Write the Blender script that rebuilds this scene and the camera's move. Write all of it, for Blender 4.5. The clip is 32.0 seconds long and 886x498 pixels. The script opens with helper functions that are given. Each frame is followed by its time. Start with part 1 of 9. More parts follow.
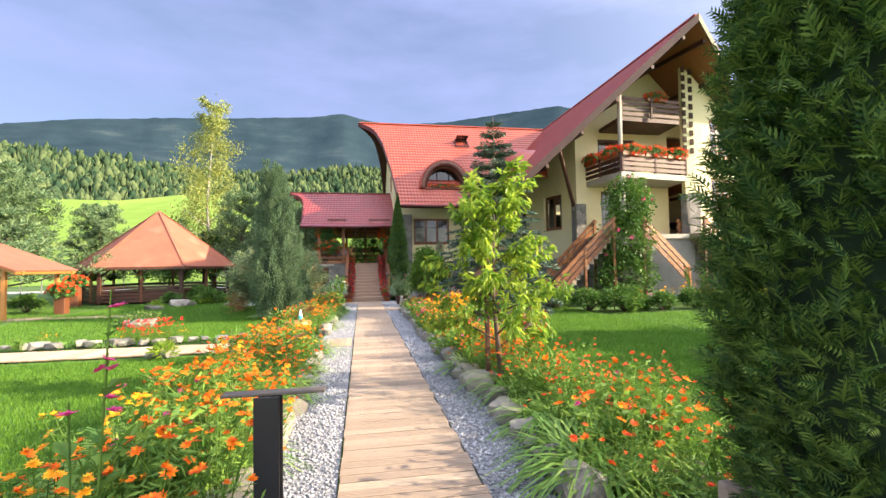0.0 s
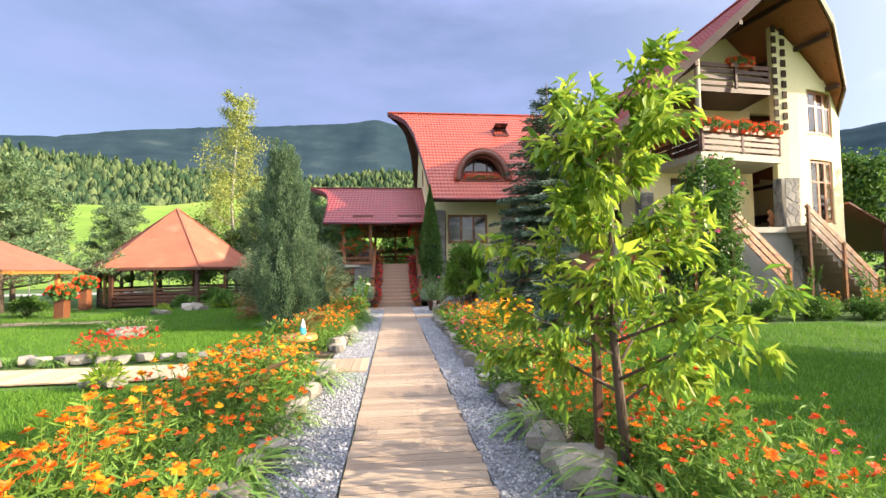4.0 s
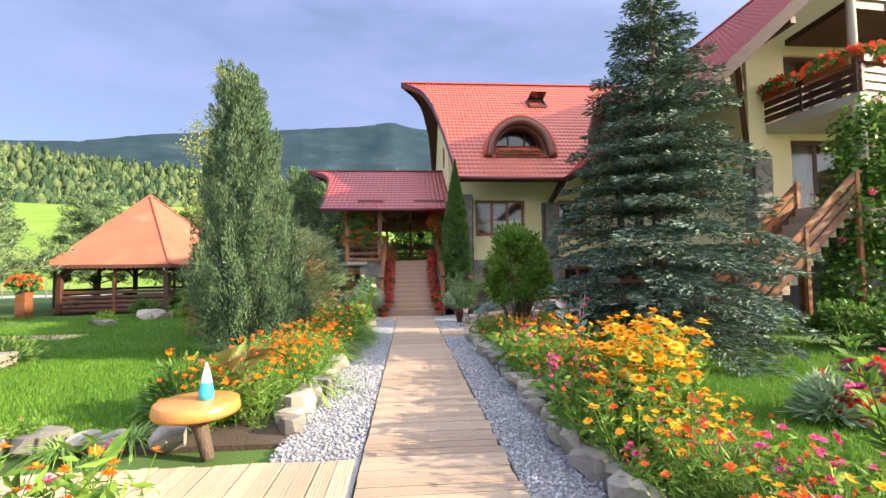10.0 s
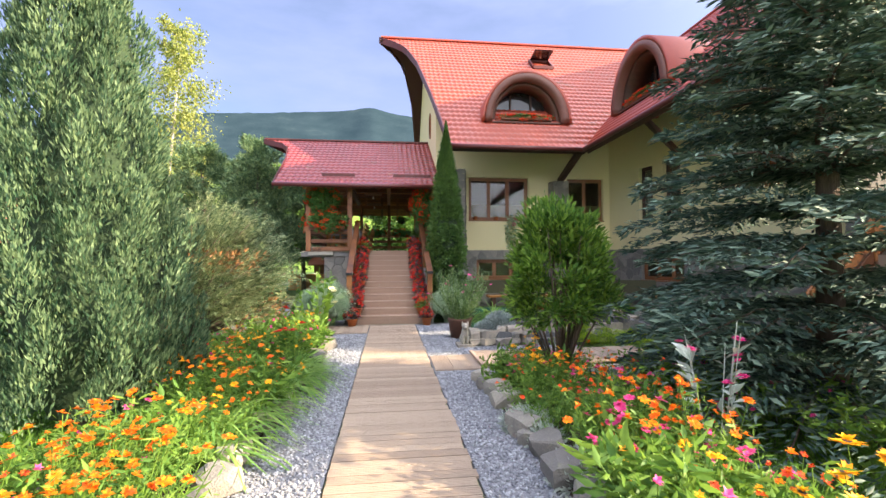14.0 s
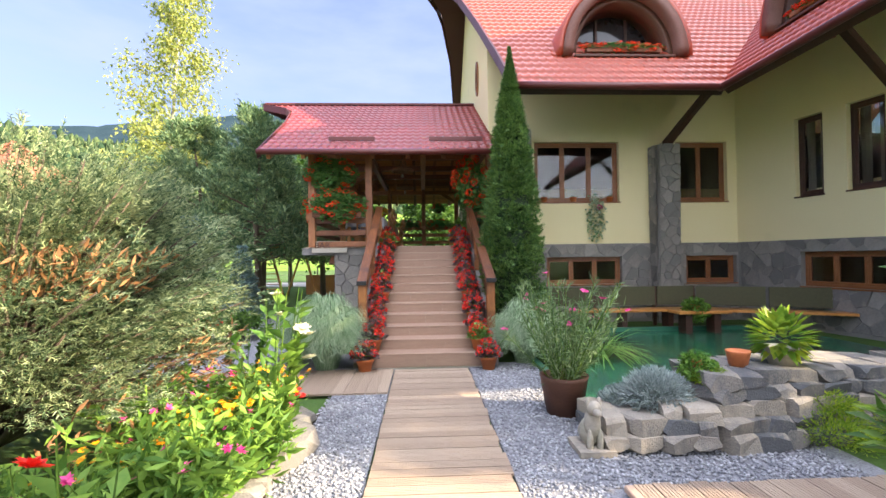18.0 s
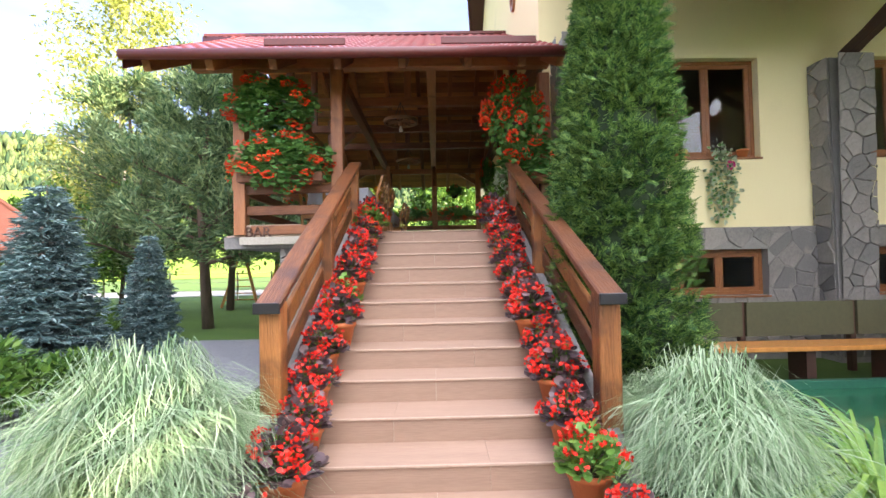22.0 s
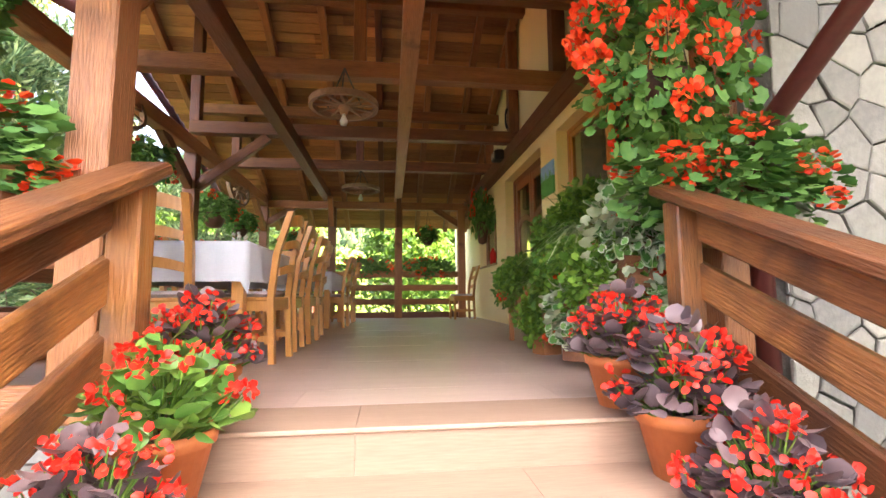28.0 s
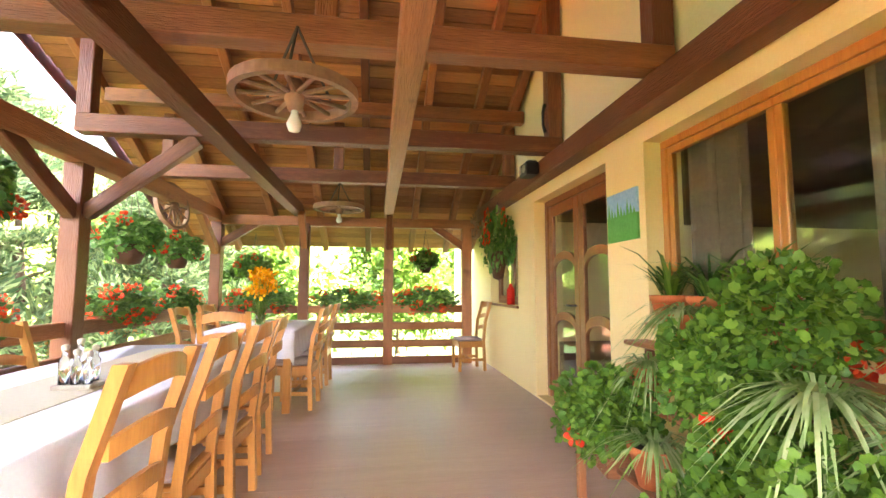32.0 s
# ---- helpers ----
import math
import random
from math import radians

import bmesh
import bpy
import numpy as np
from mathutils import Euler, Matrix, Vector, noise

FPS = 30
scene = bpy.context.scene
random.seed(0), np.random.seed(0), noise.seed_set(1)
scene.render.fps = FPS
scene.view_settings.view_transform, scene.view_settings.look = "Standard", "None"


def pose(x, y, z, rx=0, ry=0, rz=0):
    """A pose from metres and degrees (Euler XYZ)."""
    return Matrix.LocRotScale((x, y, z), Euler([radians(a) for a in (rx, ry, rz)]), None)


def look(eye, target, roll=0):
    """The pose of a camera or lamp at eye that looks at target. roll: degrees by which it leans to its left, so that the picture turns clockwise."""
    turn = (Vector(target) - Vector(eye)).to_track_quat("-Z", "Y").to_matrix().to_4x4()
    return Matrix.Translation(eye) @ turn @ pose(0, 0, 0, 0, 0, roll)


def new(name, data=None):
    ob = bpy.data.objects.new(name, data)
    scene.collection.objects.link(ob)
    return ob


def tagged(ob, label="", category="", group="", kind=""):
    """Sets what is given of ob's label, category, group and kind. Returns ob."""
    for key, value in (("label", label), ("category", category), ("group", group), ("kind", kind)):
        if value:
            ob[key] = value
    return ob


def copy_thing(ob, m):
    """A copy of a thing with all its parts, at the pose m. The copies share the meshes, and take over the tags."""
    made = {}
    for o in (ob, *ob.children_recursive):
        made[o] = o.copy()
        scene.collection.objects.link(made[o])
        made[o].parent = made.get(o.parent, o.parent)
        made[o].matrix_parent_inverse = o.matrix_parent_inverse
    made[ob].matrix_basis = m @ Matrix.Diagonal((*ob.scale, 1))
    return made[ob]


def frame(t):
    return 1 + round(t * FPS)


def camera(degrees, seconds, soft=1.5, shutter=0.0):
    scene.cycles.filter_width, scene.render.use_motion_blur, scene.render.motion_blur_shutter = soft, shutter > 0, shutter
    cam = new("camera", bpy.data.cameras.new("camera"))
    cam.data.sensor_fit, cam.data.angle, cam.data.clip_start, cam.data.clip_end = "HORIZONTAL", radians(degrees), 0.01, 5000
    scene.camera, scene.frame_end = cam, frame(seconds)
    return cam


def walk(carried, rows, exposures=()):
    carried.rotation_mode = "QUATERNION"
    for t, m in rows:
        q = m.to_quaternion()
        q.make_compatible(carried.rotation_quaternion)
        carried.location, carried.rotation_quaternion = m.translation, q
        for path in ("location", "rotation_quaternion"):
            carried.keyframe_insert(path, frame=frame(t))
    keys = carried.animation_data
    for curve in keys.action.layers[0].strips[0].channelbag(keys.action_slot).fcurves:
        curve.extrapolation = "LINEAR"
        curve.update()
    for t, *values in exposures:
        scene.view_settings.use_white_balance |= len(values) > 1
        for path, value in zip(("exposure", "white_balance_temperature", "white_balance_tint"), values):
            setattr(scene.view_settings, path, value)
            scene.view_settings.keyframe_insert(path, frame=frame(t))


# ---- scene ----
cam = camera(88.8, 32.0)
PATH = [
    (0, (-0.326, -23.624, 1.747), (0.028, -21.657, 1.822), -1.0),
    (0.5, (-0.267, -23.278, 1.736), (0.101, -21.314, 1.812), -0.9),
    (1, (-0.212, -22.92, 1.707), (0.165, -20.958, 1.791), -1.0),
    (1.5, (-0.258, -22.6, 1.658), (0.131, -20.64, 1.747), -1.0),
    (2, (-0.259, -22.281, 1.597), (0.15, -20.325, 1.687), -1.0),
    (2.5, (-0.195, -21.859, 1.58), (0.23, -19.907, 1.676), -1.1),
    (3, (-0.195, -21.439, 1.57), (0.205, -19.482, 1.668), -1.1),
    (3.5, (-0.168, -21.015, 1.576), (0.131, -19.04, 1.675), -1.0),
    (5.5, (0.086, -19.777, 1.709), (0.211, -17.782, 1.796), -0.8),
    (6, (0.092, -19.32, 1.673), (0.207, -17.325, 1.763), -0.8),
    (6.5, (0.076, -18.925, 1.643), (0.177, -16.93, 1.735), -0.7),
    (7, (0.02, -18.47, 1.626), (0.123, -16.474, 1.72), -0.9),
    (7.5, (0.001, -18.062, 1.609), (0.109, -16.067, 1.702), -0.8),
    (8, (-0.045, -17.595, 1.563), (0.069, -15.6, 1.662), -0.8),
    (8.5, (-0.116, -17.13, 1.525), (0.0, -15.136, 1.627), -0.8),
    (9, (-0.137, -16.723, 1.523), (-0.011, -14.729, 1.621), -0.8),
    (9.5, (-0.118, -16.205, 1.517), (0.019, -14.212, 1.621), -0.9),
    (10, (-0.141, -15.746, 1.461), (0.01, -13.755, 1.566), -0.8),
    (10.5, (-0.132, -15.308, 1.409), (0.036, -13.318, 1.515), -0.8),
    (11, (-0.047, -14.816, 1.49), (0.135, -12.827, 1.586), -0.7),
    (11.5, (0.01, -14.355, 1.507), (0.205, -12.366, 1.597), -0.5),
    (12, (0.056, -13.93, 1.524), (0.258, -11.942, 1.606), -0.3),
    (12.5, (0.062, -13.477, 1.564), (0.278, -11.49, 1.637), -0.3),
    (13, (0.079, -13.042, 1.61), (0.304, -11.055, 1.673), -0.3),
    (13.5, (0.013, -12.455, 1.634), (0.248, -10.47, 1.693), -0.1),
    (14, (-0.051, -11.894, 1.65), (0.187, -9.909, 1.701), -0.3),
    (14.5, (-0.001, -11.47, 1.636), (0.222, -9.483, 1.678), -0.3),
    (16.5, (-0.145, -9.064, 1.689), (0.02, -7.071, 1.722), -0.8),
    (17, (-0.103, -8.413, 1.683), (0.034, -6.418, 1.718), -0.8),
    (17.5, (-0.119, -7.764, 1.701), (-0.004, -5.768, 1.736), -0.8),
    (18, (-0.073, -7.157, 1.727), (0.015, -5.159, 1.762), -0.7),
    (18.5, (-0.068, -6.488, 1.707), (-0.008, -4.489, 1.745), -0.8),
    (19, (-0.055, -5.788, 1.691), (-0.006, -3.789, 1.732), -0.6),
    (19.5, (-0.037, -5.168, 1.634), (-0.009, -3.169, 1.684), -0.8),
    (20, (-0.052, -4.564, 1.605), (-0.026, -2.565, 1.657), -0.8),
    (20.5, (-0.057, -4.034, 1.581), (-0.03, -2.035, 1.638), -0.8),
    (21, (-0.098, -3.46, 1.573), (-0.072, -1.461, 1.631), -0.9),
    (21.5, (-0.078, -2.905, 1.578), (-0.05, -0.905, 1.63), -1.0),
    (22, (-0.024, -2.364, 1.579), (0.008, -0.365, 1.633), -1.1),
    (22.5, (-0.029, -1.877, 1.588), (0.011, 0.122, 1.63), -1.1),
    (23, (-0.004, -1.4, 1.597), (0.044, 0.599, 1.629), -1.3),
    (23.5, (-0.059, -0.866, 1.62), (0.033, 1.132, 1.644), -0.8),
    (24, (-0.058, -0.364, 1.619), (0.045, 1.633, 1.637), -1.3),
    (24.5, (-0.069, 0.05, 1.698), (0.056, 2.046, 1.715), -1.1),
    (25, (-0.123, 0.373, 1.727), (0.02, 2.367, 1.763), -0.9),
    (25.5, (-0.174, 0.725, 1.913), (-0.008, 2.716, 1.986), -0.6),
    (27.5, (-0.135, 1.849, 2.317), (0.076, 3.829, 2.505), -0.6),
    (28, (-0.206, 2.113, 2.466), (0.025, 4.089, 2.673), -0.4),
    (28.5, (-0.142, 2.405, 2.593), (0.094, 4.379, 2.808), -0.5),
    (29, (-0.103, 2.613, 2.707), (0.144, 4.585, 2.926), -0.3),
    (29.5, (-0.11, 2.843, 2.822), (0.15, 4.814, 3.041), -0.1),
    (30, (-0.086, 3.058, 2.894), (0.185, 5.029, 3.106), -0.1),
    (30.5, (-0.093, 3.288, 3.004), (0.19, 5.257, 3.214), -0.0),
    (31, (-0.164, 3.553, 3.091), (0.123, 5.522, 3.288), 0.1),
    (31.5, (-0.196, 3.754, 3.2), (0.09, 5.725, 3.384), 0.1),
    (32, (-0.211, 4.025, 3.297), (0.072, 5.997, 3.471), 0.1),
]
walk(cam, [(t, look(eye, target, roll)) for t, eye, target, roll in PATH], exposures=[(0.0, 1.6, 6700, 11), (3.0, 1.5, 6700, 11), (9.0, 1.55, 6700, 11), (14.0, 1.88, 6800, 11), (17.0, 2.15, 6700, 12), (18.5, 2.08, 6700, 12), (21.0, 2.35, 6900, 13), (23.0, 3.15, 7000, 14), (25.5, 3.68, 7400, 15), (28.0, 4.25, 7900, 16), (30.0, 5.4, 8000, 17), (32.0, 5.58, 8200, 16)])
# ---- light ----
SUN_AZ = math.atan2(1.0, -0.30)      # from +y towards +x
SUN_EL = radians(22.0)
sun_from = Vector((math.sin(SUN_AZ) * math.cos(SUN_EL), math.cos(SUN_AZ) * math.cos(SUN_EL), math.sin(SUN_EL)))
sun = new("sun", bpy.data.lights.new("sun", "SUN"))
sun.data.energy, sun.data.angle, sun.data.color = 5.0, radians(0.6), (1.0, 0.84, 0.62)
sun.matrix_world = look((0, 0, 40), Vector((0, 0, 40)) - sun_from)

world = bpy.data.worlds.new("sky")
scene.world = world
world.use_nodes = True
wn, wl = world.node_tree.nodes, world.node_tree.links
wn.clear()
w_out, w_bg = wn.new("ShaderNodeOutputWorld"), wn.new("ShaderNodeBackground")
w_sky = wn.new("ShaderNodeTexSky")
w_sky.sky_type, w_sky.sun_disc = "NISHITA", False
w_sky.sun_elevation, w_sky.sun_rotation = SUN_EL, SUN_AZ
w_sky.air_density, w_sky.dust_density, w_sky.ozone_density = 1.0, 0.7, 2.0
w_co, w_map = wn.new("ShaderNodeTexCoord"), wn.new("ShaderNodeMapping")
w_map.inputs["Scale"].default_value = (1.3, 1.3, 4.2)
w_cl = wn.new("ShaderNodeTexNoise")
w_cl.inputs["Scale"].default_value, w_cl.inputs["Detail"].default_value, w_cl.inputs["Roughness"].default_value = 1.7, 7.0, 0.55
w_ramp = wn.new("ShaderNodeValToRGB")
w_ramp.color_ramp.elements[0].position, w_ramp.color_ramp.elements[1].position = 0.40, 0.72
w_ramp.color_ramp.elements[0].color, w_ramp.color_ramp.elements[1].color = (0.42, 0.42, 0.42, 1), (1.0, 1.0, 1.0, 1)
w_mix = wn.new("ShaderNodeMix")
w_mix.data_type = "RGBA"
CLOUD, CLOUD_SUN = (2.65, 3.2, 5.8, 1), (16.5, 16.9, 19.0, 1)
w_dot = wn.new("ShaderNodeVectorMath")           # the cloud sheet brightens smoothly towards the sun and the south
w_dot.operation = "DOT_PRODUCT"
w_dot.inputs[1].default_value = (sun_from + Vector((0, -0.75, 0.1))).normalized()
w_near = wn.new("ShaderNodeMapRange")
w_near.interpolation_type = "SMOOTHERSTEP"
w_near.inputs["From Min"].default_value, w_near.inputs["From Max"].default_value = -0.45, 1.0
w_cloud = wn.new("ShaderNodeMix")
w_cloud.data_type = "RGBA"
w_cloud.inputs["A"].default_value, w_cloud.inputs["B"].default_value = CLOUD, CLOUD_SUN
w_sep = wn.new("ShaderNodeSeparateXYZ")           # an overcast sheet is brighter overhead than low down
w_high = wn.new("ShaderNodeMapRange")
w_high.interpolation_type = "SMOOTHSTEP"
w_high.inputs["From Min"].default_value, w_high.inputs["From Max"].default_value = 0.45, 1.0
w_high.inputs["To Min"].default_value, w_high.inputs["To Max"].default_value = 1.0, 2.1
w_lift = wn.new("ShaderNodeVectorMath")
w_lift.operation = "SCALE"
wl.new(w_co.outputs["Generated"], w_sep.inputs[0])
wl.new(w_sep.outputs["Z"], w_high.inputs["Value"])
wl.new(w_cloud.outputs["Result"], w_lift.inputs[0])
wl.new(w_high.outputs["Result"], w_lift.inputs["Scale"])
w_bg.inputs["Strength"].default_value = 0.064
wl.new(w_co.outputs["Generated"], w_map.inputs["Vector"])
wl.new(w_map.outputs["Vector"], w_cl.inputs["Vector"])
wl.new(w_cl.outputs["Fac"], w_ramp.inputs["Fac"])
wl.new(w_ramp.outputs["Color"], w_mix.inputs["Factor"])
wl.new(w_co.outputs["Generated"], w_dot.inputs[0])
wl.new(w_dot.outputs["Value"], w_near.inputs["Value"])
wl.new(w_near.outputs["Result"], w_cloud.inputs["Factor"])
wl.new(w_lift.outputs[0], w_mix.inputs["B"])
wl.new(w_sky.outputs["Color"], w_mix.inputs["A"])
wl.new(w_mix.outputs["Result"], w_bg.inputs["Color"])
wl.new(w_bg.outputs["Background"], w_out.inputs["Surface"])

# ---- materials ----
MATS = {}


def rgba(c):
    return (*c, 1.0)


def mat(name, c1, c2=None, rough=0.7, scale=3.0, fine=40.0, bump=0.15, metal=0.0, vary="", stretch=(1, 1, 1), translucent=0.0, gloss=0.5, stain=None):
    """A surface of two tones mixed by coarse and fine noise; vary: 'obj' or 'isl' adds a change from piece to piece."""
    if name in MATS:
        return MATS[name]
    m = bpy.data.materials.new(name)
    m.use_nodes = True
    n, l = m.node_tree.nodes, m.node_tree.links
    p = n["Principled BSDF"]
    out = n["Material Output"]
    c2 = c2 or tuple(x * 0.72 for x in c1)
    co, mp = n.new("ShaderNodeTexCoord"), n.new("ShaderNodeMapping")
    mp.inputs["Scale"].default_value = stretch
    l.new(co.outputs["Object"], mp.inputs["Vector"])
    big, small = n.new("ShaderNodeTexNoise"), n.new("ShaderNodeTexNoise")
    big.inputs["Scale"].default_value, big.inputs["Detail"].default_value = scale, 4
    small.inputs["Scale"].default_value, small.inputs["Detail"].default_value = fine, 5
    for t in (big, small):
        l.new(mp.outputs["Vector"], t.inputs["Vector"])
    add = n.new("ShaderNodeMath")
    add.operation = "MULTIPLY_ADD"
    add.inputs[1].default_value = 0.5
    l.new(big.outputs["Fac"], add.inputs[0])
    half = n.new("ShaderNodeMath")
    half.operation = "MULTIPLY"
    half.inputs[1].default_value = 0.5
    l.new(small.outputs["Fac"], half.inputs[0])
    l.new(half.outputs[0], add.inputs[2])
    fac = add.outputs[0]
    if vary:
        src = n.new("ShaderNodeObjectInfo" if vary == "obj" else "ShaderNodeNewGeometry")
        v = n.new("ShaderNodeMath")
        v.operation = "MULTIPLY_ADD"
        v.inputs[1].default_value = 0.45
        l.new(src.outputs["Random" if vary == "obj" else "Random Per Island"], v.inputs[0])
        sc = n.new("ShaderNodeMath")
        sc.operation = "MULTIPLY_ADD"
        sc.inputs[1].default_value, sc.inputs[2].default_value = 0.75, -0.15
        l.new(fac, sc.inputs[0])
        l.new(sc.outputs[0], v.inputs[2])
        fac = v.outputs[0]
    ramp = n.new("ShaderNodeValToRGB")
    ramp.color_ramp.elements[0].position, ramp.color_ramp.elements[1].position = 0.30, 0.72
    ramp.color_ramp.elements[0].color, ramp.color_ramp.elements[1].color = rgba(c2), rgba(c1)
    l.new(fac, ramp.inputs["Fac"])
    col = ramp.outputs["Color"]
    if stain:
        sn = n.new("ShaderNodeTexNoise")
        sn.inputs["Scale"].default_value, sn.inputs["Detail"].default_value = stain[1], 6
        l.new(co.outputs["Object"], sn.inputs["Vector"])
        sr = n.new("ShaderNodeValToRGB")
        sr.color_ramp.elements[0].position, sr.color_ramp.elements[1].position = stain[2], stain[2] + 0.18
        mx = n.new("ShaderNodeMix")
        mx.data_type = "RGBA"
        mx.inputs["B"].default_value = rgba(stain[0])
        l.new(sn.outputs["Fac"], sr.inputs["Fac"])
        l.new(sr.outputs["Color"], mx.inputs["Factor"])
        l.new(col, mx.inputs["A"])
        col = mx.outputs["Result"]
    l.new(col, p.inputs["Base Color"])
    p.inputs["Roughness"].default_value, p.inputs["Metallic"].default_value = rough, metal
    p.inputs["Specular IOR Level"].default_value = gloss
    if bump:
        b = n.new("ShaderNodeBump")
        b.inputs["Strength"].default_value, b.inputs["Distance"].default_value = bump, 0.02
        l.new(small.outputs["Fac"], b.inputs["Height"])
        l.new(b.outputs["Normal"], p.inputs["Normal"])
    if translucent:
        tr, ms = n.new("ShaderNodeBsdfTranslucent"), n.new("ShaderNodeMixShader")
        ms.inputs["Fac"].default_value = translucent
        l.new(col, tr.inputs["Color"])
        l.new(p.outputs["BSDF"], ms.inputs[1])
        l.new(tr.outputs["BSDF"], ms.inputs[2])
        l.new(ms.outputs["Shader"], out.inputs["Surface"])
    MATS[name] = m
    return m


def leafmat(name, c1, c2, rough=0.55, translucent=0.3, scale=1.2):
    return mat(name, c1, c2, rough, scale, 25.0, 0.0, vary="isl", translucent=translucent, gloss=0.3)


def glassmat():
    m = bpy.data.materials.new("window_glass")
    m.use_nodes = True
    p = m.node_tree.nodes["Principled BSDF"]
    p.inputs["Base Color"].default_value = (0.92, 0.96, 0.95, 1)
    p.inputs["Roughness"].default_value = 0.02
    p.inputs["Transmission Weight"].default_value = 1.0
    p.inputs["IOR"].default_value = 1.45
    return m


M_GLASS = glassmat()
M_PLASTER = mat("yellow_plaster", (0.86, 0.76, 0.45), (0.80, 0.69, 0.38), 0.9, 0.5, 55, 0.12, stain=((0.70, 0.61, 0.36), 0.9, 0.64))
M_PLASTER_IN = mat("cream_plaster", (0.88, 0.76, 0.40), (0.82, 0.69, 0.33), 0.85, 0.8, 50, 0.12)
M_TILE = mat("red_metal_tile", (0.48, 0.082, 0.036), (0.30, 0.048, 0.028), 0.34, 0.9, 30, 0.05, gloss=0.6, stain=((0.24, 0.10, 0.05), 1.6, 0.62))
M_TILE_DARK = mat("burgundy_metal_tile", (0.30, 0.045, 0.042), (0.19, 0.028, 0.028), 0.32, 0.9, 30, 0.05, gloss=0.6, stain=((0.18, 0.09, 0.055), 1.6, 0.62))
M_TILE_EDGE = mat("dark_red_trim", (0.13, 0.025, 0.02), (0.08, 0.016, 0.014), 0.45, 2, 30, 0.05)
M_DARKWOOD = mat("dark_stained_wood", (0.11, 0.045, 0.025), (0.05, 0.02, 0.012), 0.55, 2.0, 16, 0.25, stretch=(0.35, 5, 5), vary="obj")
M_BEAM = mat("red_brown_beam_wood", (0.45, 0.18, 0.07), (0.16, 0.055, 0.022), 0.45, 3.0, 22, 0.55, stretch=(0.5, 5, 5), vary="obj", stain=((0.13, 0.045, 0.018), 3.5, 0.64))
M_RAIL = mat("honey_stained_rail_wood", (0.43, 0.17, 0.05), (0.12, 0.042, 0.015), 0.42, 3.0, 18, 0.5, stretch=(0.5, 5, 5), vary="obj", stain=((0.07, 0.028, 0.015), 3.6, 0.50))
M_BOARD = mat("ceiling_board_wood", (0.66, 0.30, 0.105), (0.24, 0.088, 0.032), 0.5, 2.2, 20, 0.5, stretch=(0.4, 6, 6), vary="isl")
M_CHAIR = mat("orange_varnished_wood", (0.58, 0.27, 0.075), (0.40, 0.16, 0.04), 0.33, 3, 20, 0.1, stretch=(4, 4, 0.6))
M_DECK = mat("grey_brown_decking", (0.40, 0.31, 0.225), (0.29, 0.215, 0.155), 0.8, 1.6, 38, 0.5, stretch=(0.5, 9, 9), vary="obj", stain=((0.17, 0.13, 0.10), 1.4, 0.60))
M_STAIR = mat("wood_look_stair_tile", (0.35, 0.232, 0.163), (0.25, 0.16, 0.112), 0.62, 1.4, 14, 0.08, stretch=(0.7, 9, 9))
M_FLOOR = mat("brown_floor_tile", (0.52, 0.385, 0.32), (0.41, 0.295, 0.24), 0.36, 1.2, 12, 0.05, stretch=(0.6, 8, 8))
M_NOSE = mat("pale_stair_nosing", (0.44, 0.315, 0.235), (0.34, 0.236, 0.17), 0.6, 2, 40, 0.05)
M_STONE = mat("grey_slate_stone", (0.32, 0.29, 0.25), (0.17, 0.16, 0.145), 0.85, 1.8, 28, 0.6, vary="obj", stain=((0.44, 0.39, 0.30), 1.4, 0.60))
M_STONE_J = mat("grey_stone_pieces", (0.40, 0.37, 0.33), (0.17, 0.165, 0.16), 0.85, 1.8, 28, 0.4, vary="isl")
M_MORTAR = mat("grey_mortar", (0.30, 0.28, 0.25), (0.21, 0.20, 0.18), 0.95, 3, 50, 0.4)
M_GRAVEL = mat("grey_gravel", (0.42, 0.43, 0.45), (0.17, 0.175, 0.19), 0.9, 3, 40, 0.3, vary="isl")
M_GRAVELBED = mat("gravel_bed", (0.34, 0.35, 0.37), (0.10, 0.10, 0.11), 0.95, 60, 90, 0.8)
M_SOIL = mat("garden_soil", (0.085, 0.058, 0.038), (0.04, 0.028, 0.018), 0.95, 3, 30, 0.6)
M_LAWN = mat("lawn_ground", (0.066, 0.138, 0.016), (0.034, 0.082, 0.010), 0.9, 0.6, 45, 0.5, stain=((0.095, 0.15, 0.026), 0.35, 0.56))
M_BLADE = leafmat("grass_blade", (0.17, 0.33, 0.035), (0.07, 0.18, 0.018), 0.6, 0.35)
M_BARK = mat("brown_bark", (0.17, 0.12, 0.085), (0.07, 0.05, 0.038), 0.9, 4, 25, 0.7, stretch=(3, 3, 0.6))
M_BIRCHBARK = mat("birch_bark", (0.55, 0.52, 0.46), (0.14, 0.12, 0.10), 0.8, 3, 14, 0.3, stretch=(0.6, 0.6, 3))
M_THUJA = leafmat("thuja_scale_leaf", (0.19, 0.29, 0.055), (0.035, 0.095, 0.022), 0.6, 0.25)
M_CYPRESS = leafmat("cypress_leaf", (0.27, 0.43, 0.10), (0.03, 0.10, 0.03), 0.6, 0.3)
M_JUNIPER = leafmat("juniper_leaf", (0.20, 0.285, 0.14), (0.038, 0.09, 0.046), 0.6, 0.25)
M_SPRUCE = leafmat("spruce_needle", (0.20, 0.28, 0.20), (0.032, 0.072, 0.052), 0.6, 0.08)
M_BLUESPRUCE = leafmat("blue_spruce_needle", (0.286, 0.405, 0.392), (0.075, 0.150, 0.150), 0.55, 0.15)
